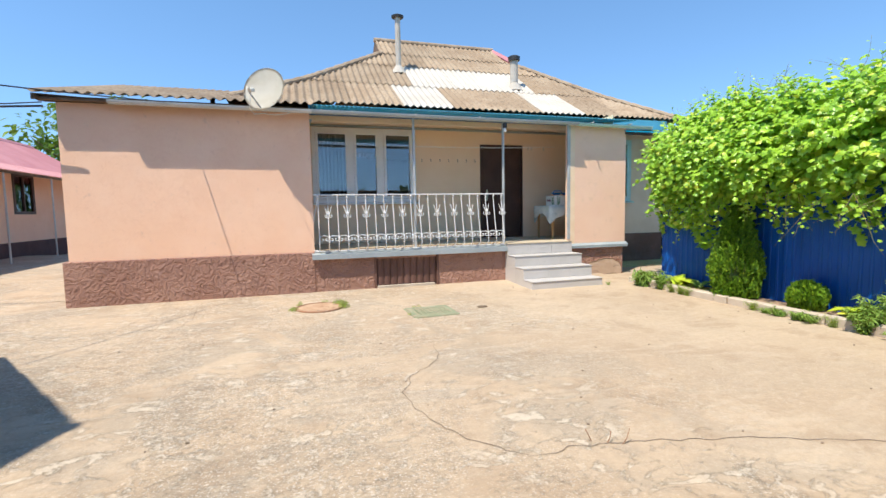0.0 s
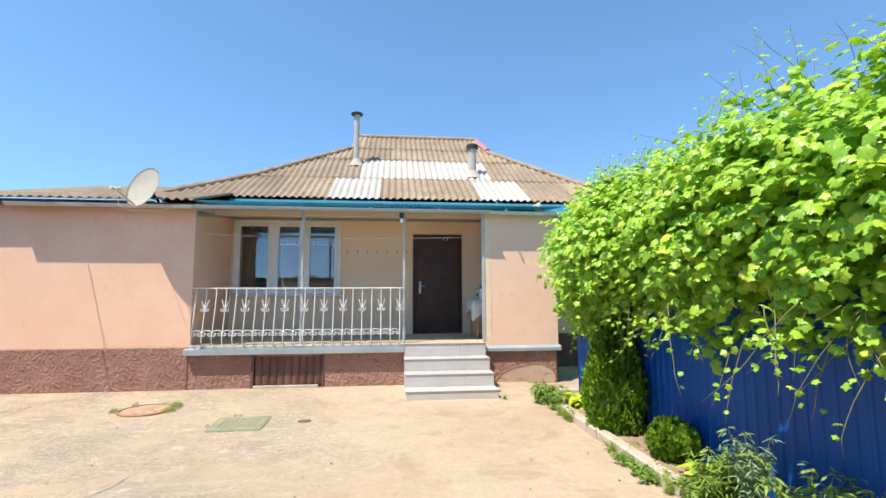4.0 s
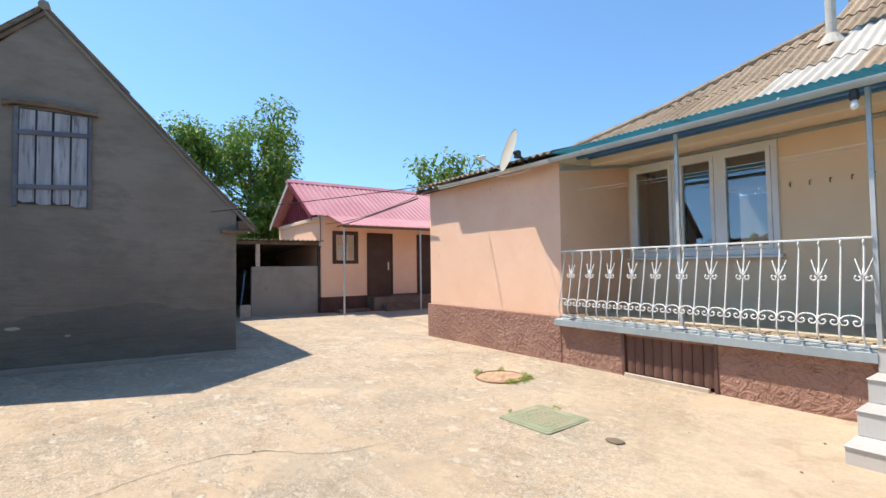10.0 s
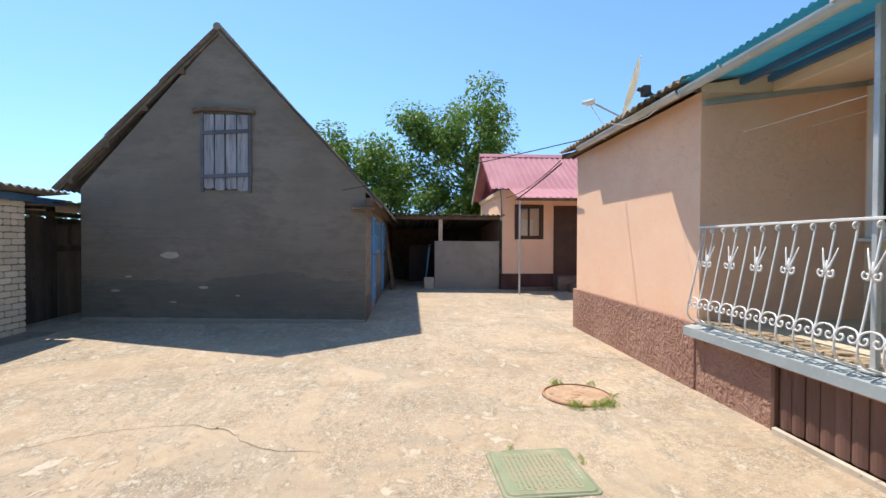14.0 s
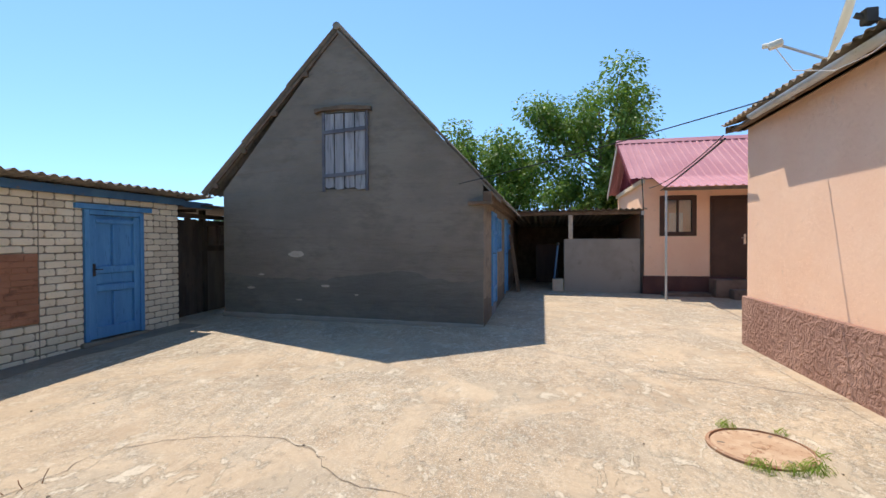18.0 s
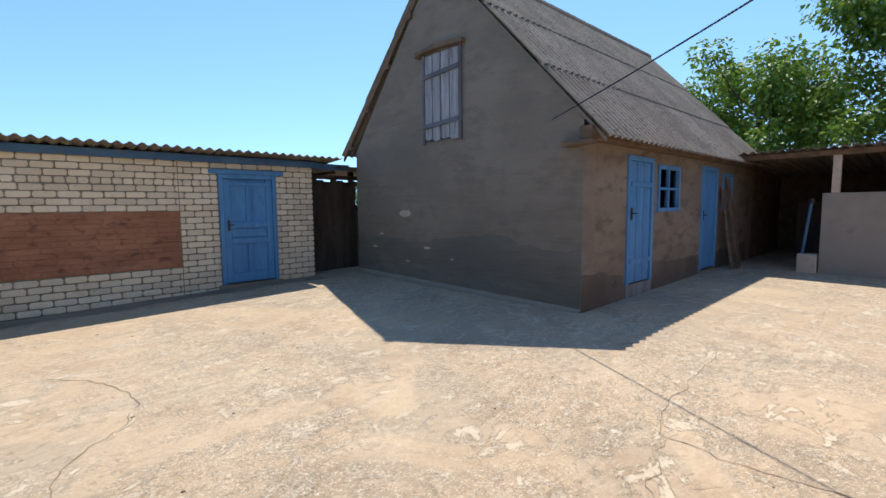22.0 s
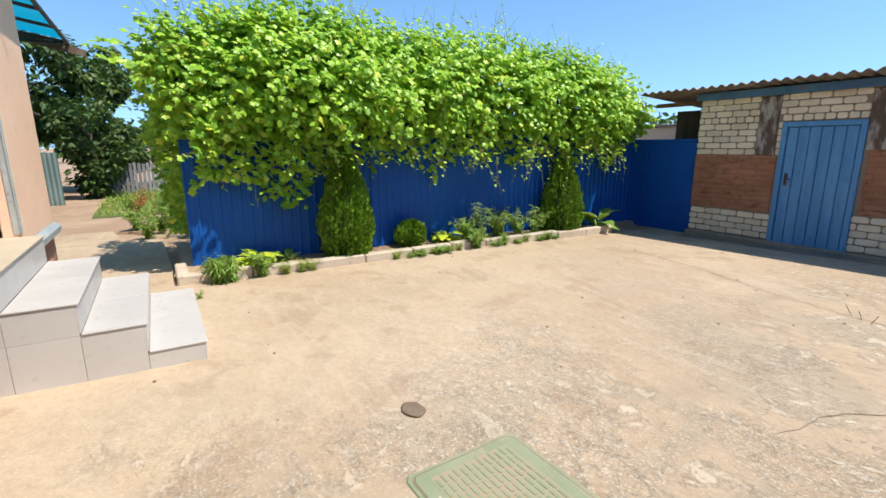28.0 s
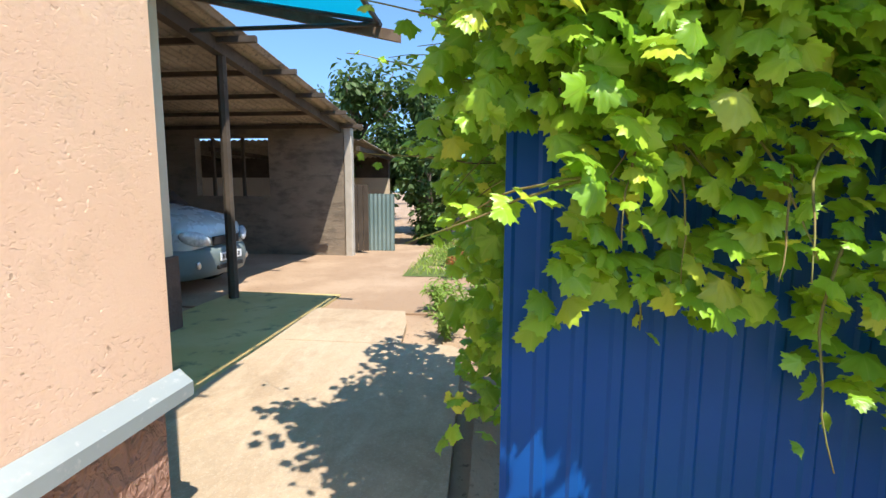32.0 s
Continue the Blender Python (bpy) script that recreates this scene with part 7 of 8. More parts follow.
# low creeping ones and thin wisps where the kerb meets the concrete
for y, n, h, wide in ((4.52, 12, 0.075, 2.6), (4.34, 16, 0.09, 2.4), (4.12, 18, 0.10, 2.0), (3.95, 10, 0.09, 1.8), (3.05, 12, 0.09, 2.4), (2.65, 10, 0.08, 2.4), (2.2, 10, 0.09, 2.0), (1.85, 8, 0.07, 2.0)):
    weed((5.83, y, ground_z(5.83, y)), n, h, None, "low creeping weed spilling over the concrete", (0.5, wide), 0.26, 1.5)
for y, n in ((6.16, 14), (5.98, 12), (5.84, 9), (4.72, 9), (3.72, 7), (2.45, 7)):
    weed((5.84, y, ground_z(5.84, y)), n, 0.13, GRASS, "thin dry wisps of grass along the kerb", (0.2, 1.0), 0.09, 1.1)
weed((12.4, 7.75, 0.0), 10, 0.55, leaf_mat("rust-orange flower", (0.42, 0.16, 0.06), (0.55, 0.25, 0.10), (0.6, 0.35, 0.15)), "faded orange flowering plant beside the path")


def tuft(at, blades, h, r, label="small tuft of grass growing from a gap in the concrete"):
    t = thing("grass_tuft", at, label, "grass", "grass tufts", "stuff")
    pl = []
    for i in range(blades):
        a = rng.uniform(0, 2 * math.pi)
        d = rng.uniform(0, 1) ** 0.5 * r
        p = np.array((at[0] + d * math.cos(a), at[1] + d * math.sin(a), at[2]))
        pl.append((p, np.array((math.cos(a), math.sin(a), 0.35)) + rng.normal(0, 0.2, 3), np.array((math.cos(a) * 0.6, math.sin(a) * 0.6, 1.0)) + rng.normal(0, 0.35, 3), h * rng.uniform(0.5, 1.15)))
    scatter("blades", GRASS, t, [long_leaf(0.05, 4, 0.35)], pl)


# ---- manhole, green cover, brown stain, rebar, cracks
MC = (0.215, 7.02)
mz = ground_z(*MC)
man = thing("manhole_cover", (MC[0], MC[1], mz), "rusty round iron manhole cover flaking to bare metal", "manhole cover")
part("ring", lathe([(0.345, -0.03), (0.345, 0.012), (0.322, 0.02), (0.318, 0.006)], (MC[0], MC[1], mz), 40), RUST, man, "rusty rim")
DUSTY = surf("dusty rusted iron", (0.43, 0.275, 0.17), (0.50, 0.35, 0.23), 6, c3=(0.30, 0.165, 0.095), scale3=16, edge3=(0.54, 0.66), rough=0.95, bump=0.6, bscale=50, bdist=0.006)
part("lid", lathe([(0.312, -0.02), (0.312, 0.006), (0.300, 0.012), (0.15, 0.016), (0.06, 0.016), (0.055, 0.020), (0.045, 0.016), (0.002, 0.016)], (MC[0], MC[1], mz), 40), DUSTY, man, "dusty tan-brown lid")
for a in (0.4, 2.5, 4.6):
    part("key_slot", obox(Matrix.Translation((MC[0] + 0.25 * math.cos(a), MC[1] + 0.25 * math.sin(a), mz + 0.0135)) @ Matrix.Rotation(a, 4, "Z"), 0.05, 0.022, 0.004, 0.001), DARKCRACK, man)
for a0, n, rr in ((3.4, 70, 0.08), (-0.35, 100, 0.10), (0.6, 120, 0.11), (0.15, 60, 0.09), (2.4, 30, 0.06), (1.3, 20, 0.05)):
    tuft((MC[0] + 0.37 * math.cos(a0), MC[1] + 0.37 * math.sin(a0), mz), n, 0.085, rr)

cz = ground_z(1.7, 6.2)
cover = thing("inspection_cover", (1.71, 6.225, cz), "faded green square plastic inspection cover with a ribbed top", "inspection cover")
cm = Matrix.Translation((1.712, 6.225, cz)) @ Matrix.Rotation(radians(2.0), 4, "Z")


def rounded_plate(w, d, r, z0, z1, lip):
    """A plate with rounded corners and a softened upper edge."""
    bm = bmesh.new()
    rings = []
    for z, ins in ((z0, 0.0), (z1 - lip, 0.0), (z1, lip)):
        ring = []
        for cx, cy, a0 in ((1, 1, 0), (-1, 1, 90), (-1, -1, 180), (1, -1, 270)):
            for k in range(6):
                a = radians(a0 + 18 * k)
                ring.append(bm.verts.new(cm @ Vector((cx * (w / 2 - r) + (r - ins) * math.cos(a), cy * (d / 2 - r) + (r - ins) * math.sin(a), z))))
        rings.append(ring)
    for lo, hi in zip(rings, rings[1:]):
        for i in range(24):
            bm.faces.new((lo[i], lo[(i + 1) % 24], hi[(i + 1) % 24], hi[i]))
    bm.faces.new(rings[-1])
    return bm


part("rim", rounded_plate(0.655, 0.635, 0.05, -0.03, 0.012, 0.006), COVER, cover)
part("groove", rounded_plate(0.612, 0.592, 0.045, -0.02, 0.0135, 0.001), DARKCRACK, cover, "dirt-filled groove round the lid")
part("lid", rounded_plate(0.600, 0.580, 0.042, -0.02, 0.0165, 0.005), COVER, cover)
DIRTY = surf("dirt between the ribs", (0.36, 0.29, 0.19), (0.30, 0.30, 0.19), 6, rough=0.95)
part("tread_field", rounded_plate(0.50, 0.44, 0.02, 0.0, 0.0175, 0.0005), DIRTY, cover, "dirty ribbed field of the lid")
for i in range(13):
    for j in range(7):
        part("rib", obox(cm @ Matrix.Translation((-0.21 + 0.068 * j + 0.017 * (i % 2), -0.20 + 0.0335 * i, 0.0185)), 0.052, 0.014, 0.003, 0.0), COVER, cover)
for k in range(6):
    part("mark_bar", obox(cm @ Matrix.Translation((-0.10 + 0.045 * k, 0.245, 0.0172)), 0.028, 0.008, 0.002), KERB, cover)
for k, (x, y) in enumerate(((1.55, 6.57), (1.37, 6.1), (1.62, 6.56))):
    tuft((x, y, cz), 22, 0.05, 0.03)

moss_tuft = ((6.16, 7.02, 0.07), (6.30, 6.9, 0.07), (6.12, 6.86, 0.07), (6.36, 7.05, 0.07), (6.2, 5.9, 0.06), (6.05, 4.75, 0.05), (6.1, 3.5, 0.05))
for at in moss_tuft:
    tuft(at, 110, 0.05, 0.12, "short mossy grass on the earth of the bed")
# brown stain on the concrete, modelled as a very thin flat lump
st = thing("stone", (2.50, 6.25, 0.0), "flat dark brown stain on the yard", "stone")
bm = bmesh.new()
bmesh.ops.create_icosphere(bm, subdivisions=3, radius=1)
for v in bm.verts:
    v.co = Vector((v.co.x * 0.085, v.co.y * 0.06, v.co.z * 0.010)) * (1 + 0.22 * noise.noise(v.co * 1.7)) + Vector((2.50, 6.25, ground_z(2.5, 6.25) + 0.008))
part("pebble", bm, surf("brown stain", (0.17, 0.125, 0.085), (0.23, 0.17, 0.12), 9), st, smooth=True)
for k in range(60):
    x, y = rng.uniform(-2.5, 5.6), rng.uniform(0.3, 8.0)
    s = rng.uniform(0.006, 0.014)
    p = thing("pebble", (x, y, ground_z(x, y)), "tiny dark pebble on the concrete yard", "pebble", "pebbles")
    bm = bmesh.new()
    bmesh.ops.create_icosphere(bm, subdivisions=1, radius=1)
    bm.transform(Matrix.Translation((x, y, ground_z(x, y) + s * 0.3)) @ Matrix.Diagonal((s, s * rng.uniform(0.6, 1), s * 0.6, 1)))
    part("grit", bm, DARKCRACK, p)
reb = thing("rebar_stubs", (1.73, 2.31, 0.0), "bent rusty wire stubs sticking out of the concrete", "wire")
for a, b, c in ((1.66, 2.36, -0.03), (1.72, 2.31, 0.02), (1.79, 2.27, 0.04)):
    part("wire", tube([(a, b, ground_z(a, b) - 0.02), (a + c, b - 0.01, ground_z(a, b) + 0.035), (a + 1.7 * c, b, ground_z(a, b) + 0.05 + abs(c))], 0.003, 5), RUST, reb)


def crack(points, width, parent, mat, jag=0.02):
    """A ragged thin gap filled with dirt, lying on the yard."""
    line = []
    for (x0, y0), (x1, y1) in zip(points, points[1:]):
        n = max(2, int(math.hypot(x1 - x0, y1 - y0) / 0.05))
        line += [(x0 + (x1 - x0) * k / n, y0 + (y1 - y0) * k / n) for k in range(n)]
    line.append(points[-1])
    verts, faces = [], []
    for i, (x, y) in enumerate(line):
        a, b = line[max(i - 1, 0)], line[min(i + 1, len(line) - 1)]
        d = Vector((b[0] - a[0], b[1] - a[1])).normalized()
        s = Vector((-d.y, d.x))
        o = jag * noise.noise((x * 7, y * 7, 1.0)) + 0.4 * jag * noise.noise((x * 25, y * 25, 1.0))
        w = width * (0.55 + 0.9 * abs(noise.noise((x * 5, y * 5, 8.0)))) * min(1, i / 4 + 0.2, (len(line) - 1 - i) / 4 + 0.2)
        for k in (-0.5, 0.5):
            q = Vector((x, y)) + s * (o + k * w)
            verts.append((q.x, q.y, ground_z(q.x, q.y) + 0.004))
        if i:
            faces.append((2 * i - 2, 2 * i - 1, 2 * i + 1, 2 * i))
    return raw("crack", verts, faces, mat, parent)


PALE = surf("pale crack filler", (0.47, 0.39, 0.29), (0.54, 0.455, 0.35), 8, bump=0.4)
cracks = thing("yard_cracks", (0, 4, 0.02), "ragged dirt-filled cracks and joints in the concrete yard", "crack", kind="structure")
crack([(1.32, 4.75), (1.22, 4.28), (1.14, 4.09), (0.87, 3.83), (0.73, 3.5), (0.74, 3.2), (0.78, 2.95), (0.95, 2.62), (1.21, 2.3)], 0.009, cracks, DARKCRACK, 0.05)
crack([(1.0, 3.98), (0.85, 3.83), (0.71, 3.5)], 0.025, cracks, PALE, 0.08)
crack([(-2.05, 7.4), (-2.16, 6.42), (-2.8, 5.6)], 0.005, cracks, DARKCRACK, 0.05)
crack([(1.21, 2.3), (1.48, 2.32), (1.68, 2.32), (1.96, 2.26), (2.54, 2.11), (2.81, 1.99), (3.5, 1.75), (4.6, 1.5)], 0.008, cracks, DARKCRACK, 0.04)
crack([(-3.7, 6.03), (-3.13, 6.2), (-2.2, 6.23), (-1.68, 6.3), (-1.5, 6.4), (-1.42, 6.72), (-1.48, 7.24), (-1.46, 7.44)], 0.008, cracks, DARKCRACK, 0.05)
crack([(-3.3, 8.14), (-2.6, 8.13), (-1.9, 8.095), (-0.9, 8.09), (0.1, 8.07)], 0.007, cracks, DARKCRACK, 0.015)
crack([(-1.5, 6.40), (-0.9, 6.55), (-0.55, 6.9)], 0.006, cracks, DARKCRACK, 0.06)
crack([(5.92, 7.20), (5.80, 7.05), (5.74, 6.85)], 0.006, cracks, DARKCRACK, 0.03)
crack([(-9.0, 7.2), (-6.0, 7.6), (-3.5, 7.9)], 0.005, cracks, DARKCRACK, 0.01)

# ---------------------------------------------------------------- porch table
tb = thing("porch_table", (5.6, 9.2, 0.775), "light wooden table on the porch with tapered legs", "table")
TX0, TX1, TY0, TY1, TZ = 5.12, 6.15, 8.85, 9.56, 1.50
part("tabletop", box(TX0, TX1, TY0, TY1, TZ - 0.025, TZ, 0.004), BEAMWOOD, tb)
LEGW = surf("honey wood", (0.42, 0.24, 0.09), (0.5, 0.3, 0.13), 4, stretch=(3, 3, 0.4), rough=0.5)
for x in (TX0 + 0.09, TX1 - 0.04):
    for y in (TY0 + 0.05, TY1 - 0.05):
        part("leg", tube([(x, y, TZ - 0.025), (x, y, 0.775)], 0.032, 4, None, 0.7), LEGW, tb)
cloth = thing("tablecloth", (5.6, 9.2, TZ), "pale grey-green patterned tablecloth hanging over the table", "tablecloth")
CLOTH = surf("pale cloth", (0.62, 0.68, 0.64), (0.70, 0.75, 0.71), 8, c3=(0.46, 0.57, 0.53), scale3=14, rough=0.95, bump=0.2)
bm = bmesh.new()
loop = []
corners = [(TX0, TY0), (TX1, TY0), (TX1, TY1), (TX0, TY1)]
for (a, b), (c, d) in zip(corners, corners[1:] + corners[:1]):
    for k in range(14):
        u = k / 14
        loop.append((a + (c - a) * u, b + (d - b) * u, min(u, 1 - u)))
topv = [bm.verts.new((x, y, TZ + 0.004)) for x, y, _ in loop]
mx, my = (TX0 + TX1) / 2, (TY0 + TY1) / 2
rows = [topv]
for r in range(1, 5):
    ring = []
    for i, (x, y, e) in enumerate(loop):
        o = Vector((x - mx, y - my)).normalized()
        drop = (0.18 + 0.22 * ((0.5 - e) * 2) ** 2 + 0.02 * math.sin(i * 2.1)) * r / 4
        flare = 0.012 + 0.018 * math.sin(i * 1.3) * r / 4
        ring.append(bm.verts.new((x + o.x * flare, y + o.y * flare, TZ + 0.004 - drop)))
    rows.append(ring)
bm.faces.new(topv)
for a, b in zip(rows, rows[1:]):
    for i in range(len(a)):
        j = (i + 1) % len(a)
        bm.faces.new((a[i], a[j], b[j], b[i]))
part("cloth", bm, CLOTH, cloth, smooth=True)
crate2 = thing("fruit_carton", (5.55, 9.08, TZ), "printed cardboard fruit carton upside down on the table", "carton")
CARD = surf("printed card", (0.74, 0.75, 0.70), (0.80, 0.81, 0.76), 5, rough=0.7, bump=0.05)
KRAFT = surf("brown card", (0.38, 0.22, 0.11), (0.44, 0.27, 0.14), 5, rough=0.8)
c0, c1, d0, d1, e0, e1 = 5.26, 5.90, 8.89, 9.27, TZ + 0.006, TZ + 0.215
for q in ((c0, c1, d0, d0 + 0.006), (c0, c1, d1 - 0.006, d1), (c0, c0 + 0.006, d0 + 0.006, d1 - 0.006), (c1 - 0.006, c1, d0 + 0.006, d1 - 0.006)):
    part("carton_side", box(*q, e0, e1), CARD, crate2)
part("carton_top", box(c0 - 0.004, c1 + 0.004, d0 - 0.004, d1 + 0.004, e1, e1 + 0.012, 0.002), KRAFT, crate2, "brown cardboard top")
GREENINK = surf("green print", (0.10, 0.24, 0.12), (0.16, 0.32, 0.17), 9)
REDINK = surf("maroon print", (0.24, 0.06, 0.07), (0.3, 0.09, 0.09), 9)
for k in range(9):
    zl = TZ + 0.03 + 0.019 * k
    tilt = radians(38 if k % 2 else 142)
    wid = 0.055 - 0.003 * k
    off = 0.024 * math.cos(tilt)
    part("leaf_print", obox(Matrix.Translation((c0 - 0.003, 8.975 + off, zl)) @ Matrix.Rotation(tilt, 4, "X"), 0.003, wid, 0.017, 0.0), GREENINK, crate2)
    part("leaf_print", obox(Matrix.Translation((5.35 + off, d0 - 0.003, zl)) @ Matrix.Rotation(-tilt, 4, "Y"), wid, 0.003, 0.017, 0.0), GREENINK, crate2)
for k in range(5):
    part("print_bar", box(c0 - 0.003, c0 - 0.0005, 9.06 + 0.035 * k, 9.083 + 0.035 * k, TZ + 0.09, TZ + 0.13 + 0.015 * (k % 2)), REDINK, crate2)
    part("print_bar", box(5.58 + 0.045 * k, 5.61 + 0.045 * k, d0 - 0.003, d0 - 0.0005, TZ + 0.09, TZ + 0.13 + 0.015 * (k % 2)), REDINK, crate2)
tray = thing("blue_basket", (5.4, 9.06, e1 + 0.012), "bright blue plastic basket with a handle on the carton", "basket")
BLUEPL = surf("bright blue plastic", (0.02, 0.22, 0.62), (0.03, 0.26, 0.68), 4, rough=0.35)
part("bowl", lathe([(0.07, 0.0), (0.10, 0.04), (0.115, 0.05), (0.108, 0.045), (0.06, 0.01)], (5.40, 9.07, e1 + 0.013), 20), BLUEPL, tray)
part("handle", tube([(5.30, 9.01, e1 + 0.05), (5.31, 9.01, e1 + 0.10), (5.48, 9.01, e1 + 0.10), (5.50, 9.01, e1 + 0.05)], 0.012, 6), BLUEPL, tray)
bowl2 = thing("blue_bowl", (5.66, 9.11, e1 + 0.012), "bright blue plastic bowl on the carton", "bowl")
part("bowl", lathe([(0.06, 0.0), (0.10, 0.045), (0.11, 0.05), (0.10, 0.042), (0.05, 0.01)], (5.66, 9.11, e1 + 0.013), 20), BLUEPL, bowl2)

# ---------------------------------------------------------------- side passage, carport and beyond
slab = raw("side_path", [(5.99, 7.28, 0.03), (7.05, 7.30, 0.03), (8.9, 7.36, 0.03), (9.02, 7.46, 0.03), (9.05, 9.12, 0.03), (6.0, 9.12, 0.03)] + [(5.99, 7.28, -0.12), (7.05, 7.30, -0.12), (8.9, 7.36, -0.12), (9.02, 7.46, -0.12), (9.05, 9.12, -0.12), (6.0, 9.12, -0.12)],
           [(0, 1, 2, 3, 4, 5)] + [(i, (i + 1) % 6, (i + 1) % 6 + 6, i + 6) for i in range(6)], YARD)
tagged(slab, "pale concrete path beside the house", "path", kind="structure")
tagged(raw("side_path", [(9.0, 7.92, 0.034), (9.6, 7.98, 0.05), (10.06, 8.08, 0.055), (10.08, 9.12, 0.055), (9.0, 9.12, 0.034)] + [(9.0, 7.92, -0.12), (9.6, 7.98, -0.12), (10.06, 8.08, -0.12), (10.08, 9.12, -0.12), (9.0, 9.12, -0.12)], [(0, 1, 2, 3, 4)] + [(i, (i + 1) % 5, (i + 1) % 5 + 5, i + 5) for i in range(5)], YARD), "broken raised end of the concrete path", "path", kind="structure")
moss = part("mossy_slab", box(6.6, 10.95, 9.122, 10.62, -0.12, 0.022, 0.003), MOSSY)
tagged(moss, "greenish mossy concrete apron of the carport", "pavement", kind="structure")
tagged(part("dirt_track", box(10.2, 18.0, 7.2, 16.0, -0.12, -0.005), SOIL), "bare tan earth track past the carport", "ground", kind="structure")
tagged(sheet("grass_verge", [12.5 + 0.5 * i for i in range(16)], [6.2 + 0.4 * i for i in range(7)], GRASSY, lambda x, y: 0.0 + 0.02 * noise.noise((x, y, 0))), "short green grass beside the earth track", "grass", kind="structure")
pl = []
for i in range(2600):
    x, y = rng.uniform(12.6, 19.5), rng.uniform(6.3, 8.6)
    pl.append((np.array((x, y, 0.0)), np.array((rng.normal(), rng.normal(), 0.4)), np.array((rng.normal(0, 0.4), rng.normal(0, 0.4), 1.0)), rng.uniform(0.08, 0.2)))
tagged(scatter("grass", GRASS, None, [long_leaf(0.09, 3, 0.3)], pl), "short green grass blades beside the track", "grass", kind="stuff")

DARKTIMBER = surf("very dark brown timber", (0.075, 0.058, 0.044), (0.115, 0.088, 0.066), 2.5, c3=(0.05, 0.04, 0.03), scale3=10, rough=0.9, bump=0.5, bscale=30, rnd=0.12)
cp = thing("carport", (12.0, 12.5, 0.0), "open carport of wavy sheets on timber posts beside the house", "carport")
crun = Vector((7.0, 0, -0.60))
for c in range(7):
    y0 = 10.05 + 0.97 * c
    wavy_sheet("roof_sheet", SLATEGREY, cp, (8.5, 0, 3.36 + 0.004 * (c % 2)), (0, 1, 0), crun, y0, y0 + 0.968, lambda y: (0, crun.length))
part("edge_beam", prism([(8.5, 3.18), (8.5, 3.33), (15.4, 2.74), (15.4, 2.59)], "y", 10.36, 10.48), DARKTIMBER, cp, "dark timber edge beam")
for x in (9.3, 10.4, 11.5, 12.6, 13.7, 14.8):
    z = 3.34 - 0.0857 * (x - 8.5)
    part("purlin", box(x - 0.03, x + 0.03, 9.88, 16.4, z - 0.075, z - 0.005), DARKTIMBER, cp)
part("post", tube([(10.58, 10.42, -0.05), (10.56, 10.42, 3.02)], 0.065, 8, None, 0.9), DARKTIMBER, cp, "rough timber post")
part("end_wall", wall_with_holes(10.32, 16.5, -0.1, 2.76, [(12.0, 13.7, 1.28, 2.55)], "y", 14.84, 15.04), CLAY, cp, "tan clay block end wall with an opening")
part("corner_post", box(14.82, 15.0, 10.14, 10.31, -0.1, 2.74, 0.02), PIPE, cp, "grey corner pillar")
part("back_wall", box(8.5, 15.0, 16.5, 16.7, -0.1, 3.3), CLAY, cp)
for y in (12.6, 13.3):
    part("window_bar", box(14.9, 14.96, y, y + 0.06, 1.28, 2.55), DARKTIMBER, cp)
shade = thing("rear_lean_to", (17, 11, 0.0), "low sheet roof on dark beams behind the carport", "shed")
crun2 = Vector((3.4, 0, -0.15))
for c in range(8):
    y0 = 10.0 + 0.97 * c
    wavy_sheet("roof_sheet", SLATEGREY, shade, (15.3, 0, 2.52), (0, 1, 0), crun2, y0, y0 + 0.968, lambda y: (0, crun2.length))
for y in (10.1, 11.8, 13.6, 15.4):
    part("beam", box(15.3, 18.6, y, y + 0.08, 2.30, 2.40), DARKTIMBER, shade)
part("back_wall", box(18.6, 18.8, 10.2, 17.9, 0.0, 1.80), BEIGE, shade, "pale block wall")
part("upper_board", box(18.6, 18.8, 10.2, 17.9, 1.80, 2.44), DARKTIMBER, shade, "dark boards above the block wall")
part("end_wall", box(15.3, 18.6, 17.9, 18.1, 0.0, 2.4), CLAY, shade)
gt = thing("plank_gate", (15.5, 10.0, 0.0), "weathered narrow plank gate beside the carport wall", "gate")
for i in range(3):
    part("board", box(15.30, 15.33, 9.92 + 0.125 * i, 10.035 + 0.125 * i, 0.05, 1.55, 0.004), DARKTIMBER, gt)
part("rag", folds(9.94, 10.06, 15.25, 0.6, 1.3, 2, 0.02), PVC, gt, "pale rag hung on the gate").matrix_basis = Matrix.Identity(4)
gf = thing("sheet_fence", (15.8, 9.4, 0.0), "grey-green corrugated sheet fence", "fence")
SEAGREEN = surf("grey-green sheet", (0.16, 0.23, 0.22), (0.21, 0.28, 0.265), 1.5, rough=0.5)
for c in range(1):
    wavy_sheet("fence_sheet", SEAGREEN, gf, (15.8, 0, 0.0), (0, 1, 0), (0.0001, 0, 1), 9.42, 10.1, lambda y: (0, 1.34), pitch=0.1, amp=0.01, steps=6)
pk = thing("picket_fence", (18.4, 7.0, 0.0), "grey weathered picket fence under the trees", "fence")
for i in range(46):
    y = 3.4 + 0.12 * i
    part("picket", box(18.4, 18.42, y, y + 0.085, 0.0, 0.95 + 0.06 * ((i * 7) % 5) / 5), OLDWOOD, pk)
part("rail", box(18.42, 18.45, 3.4, 9.0, 0.3, 0.36), OLDWOOD, pk)
part("rail", box(18.42, 18.45, 3.4, 9.0, 0.7, 0.76), OLDWOOD, pk)

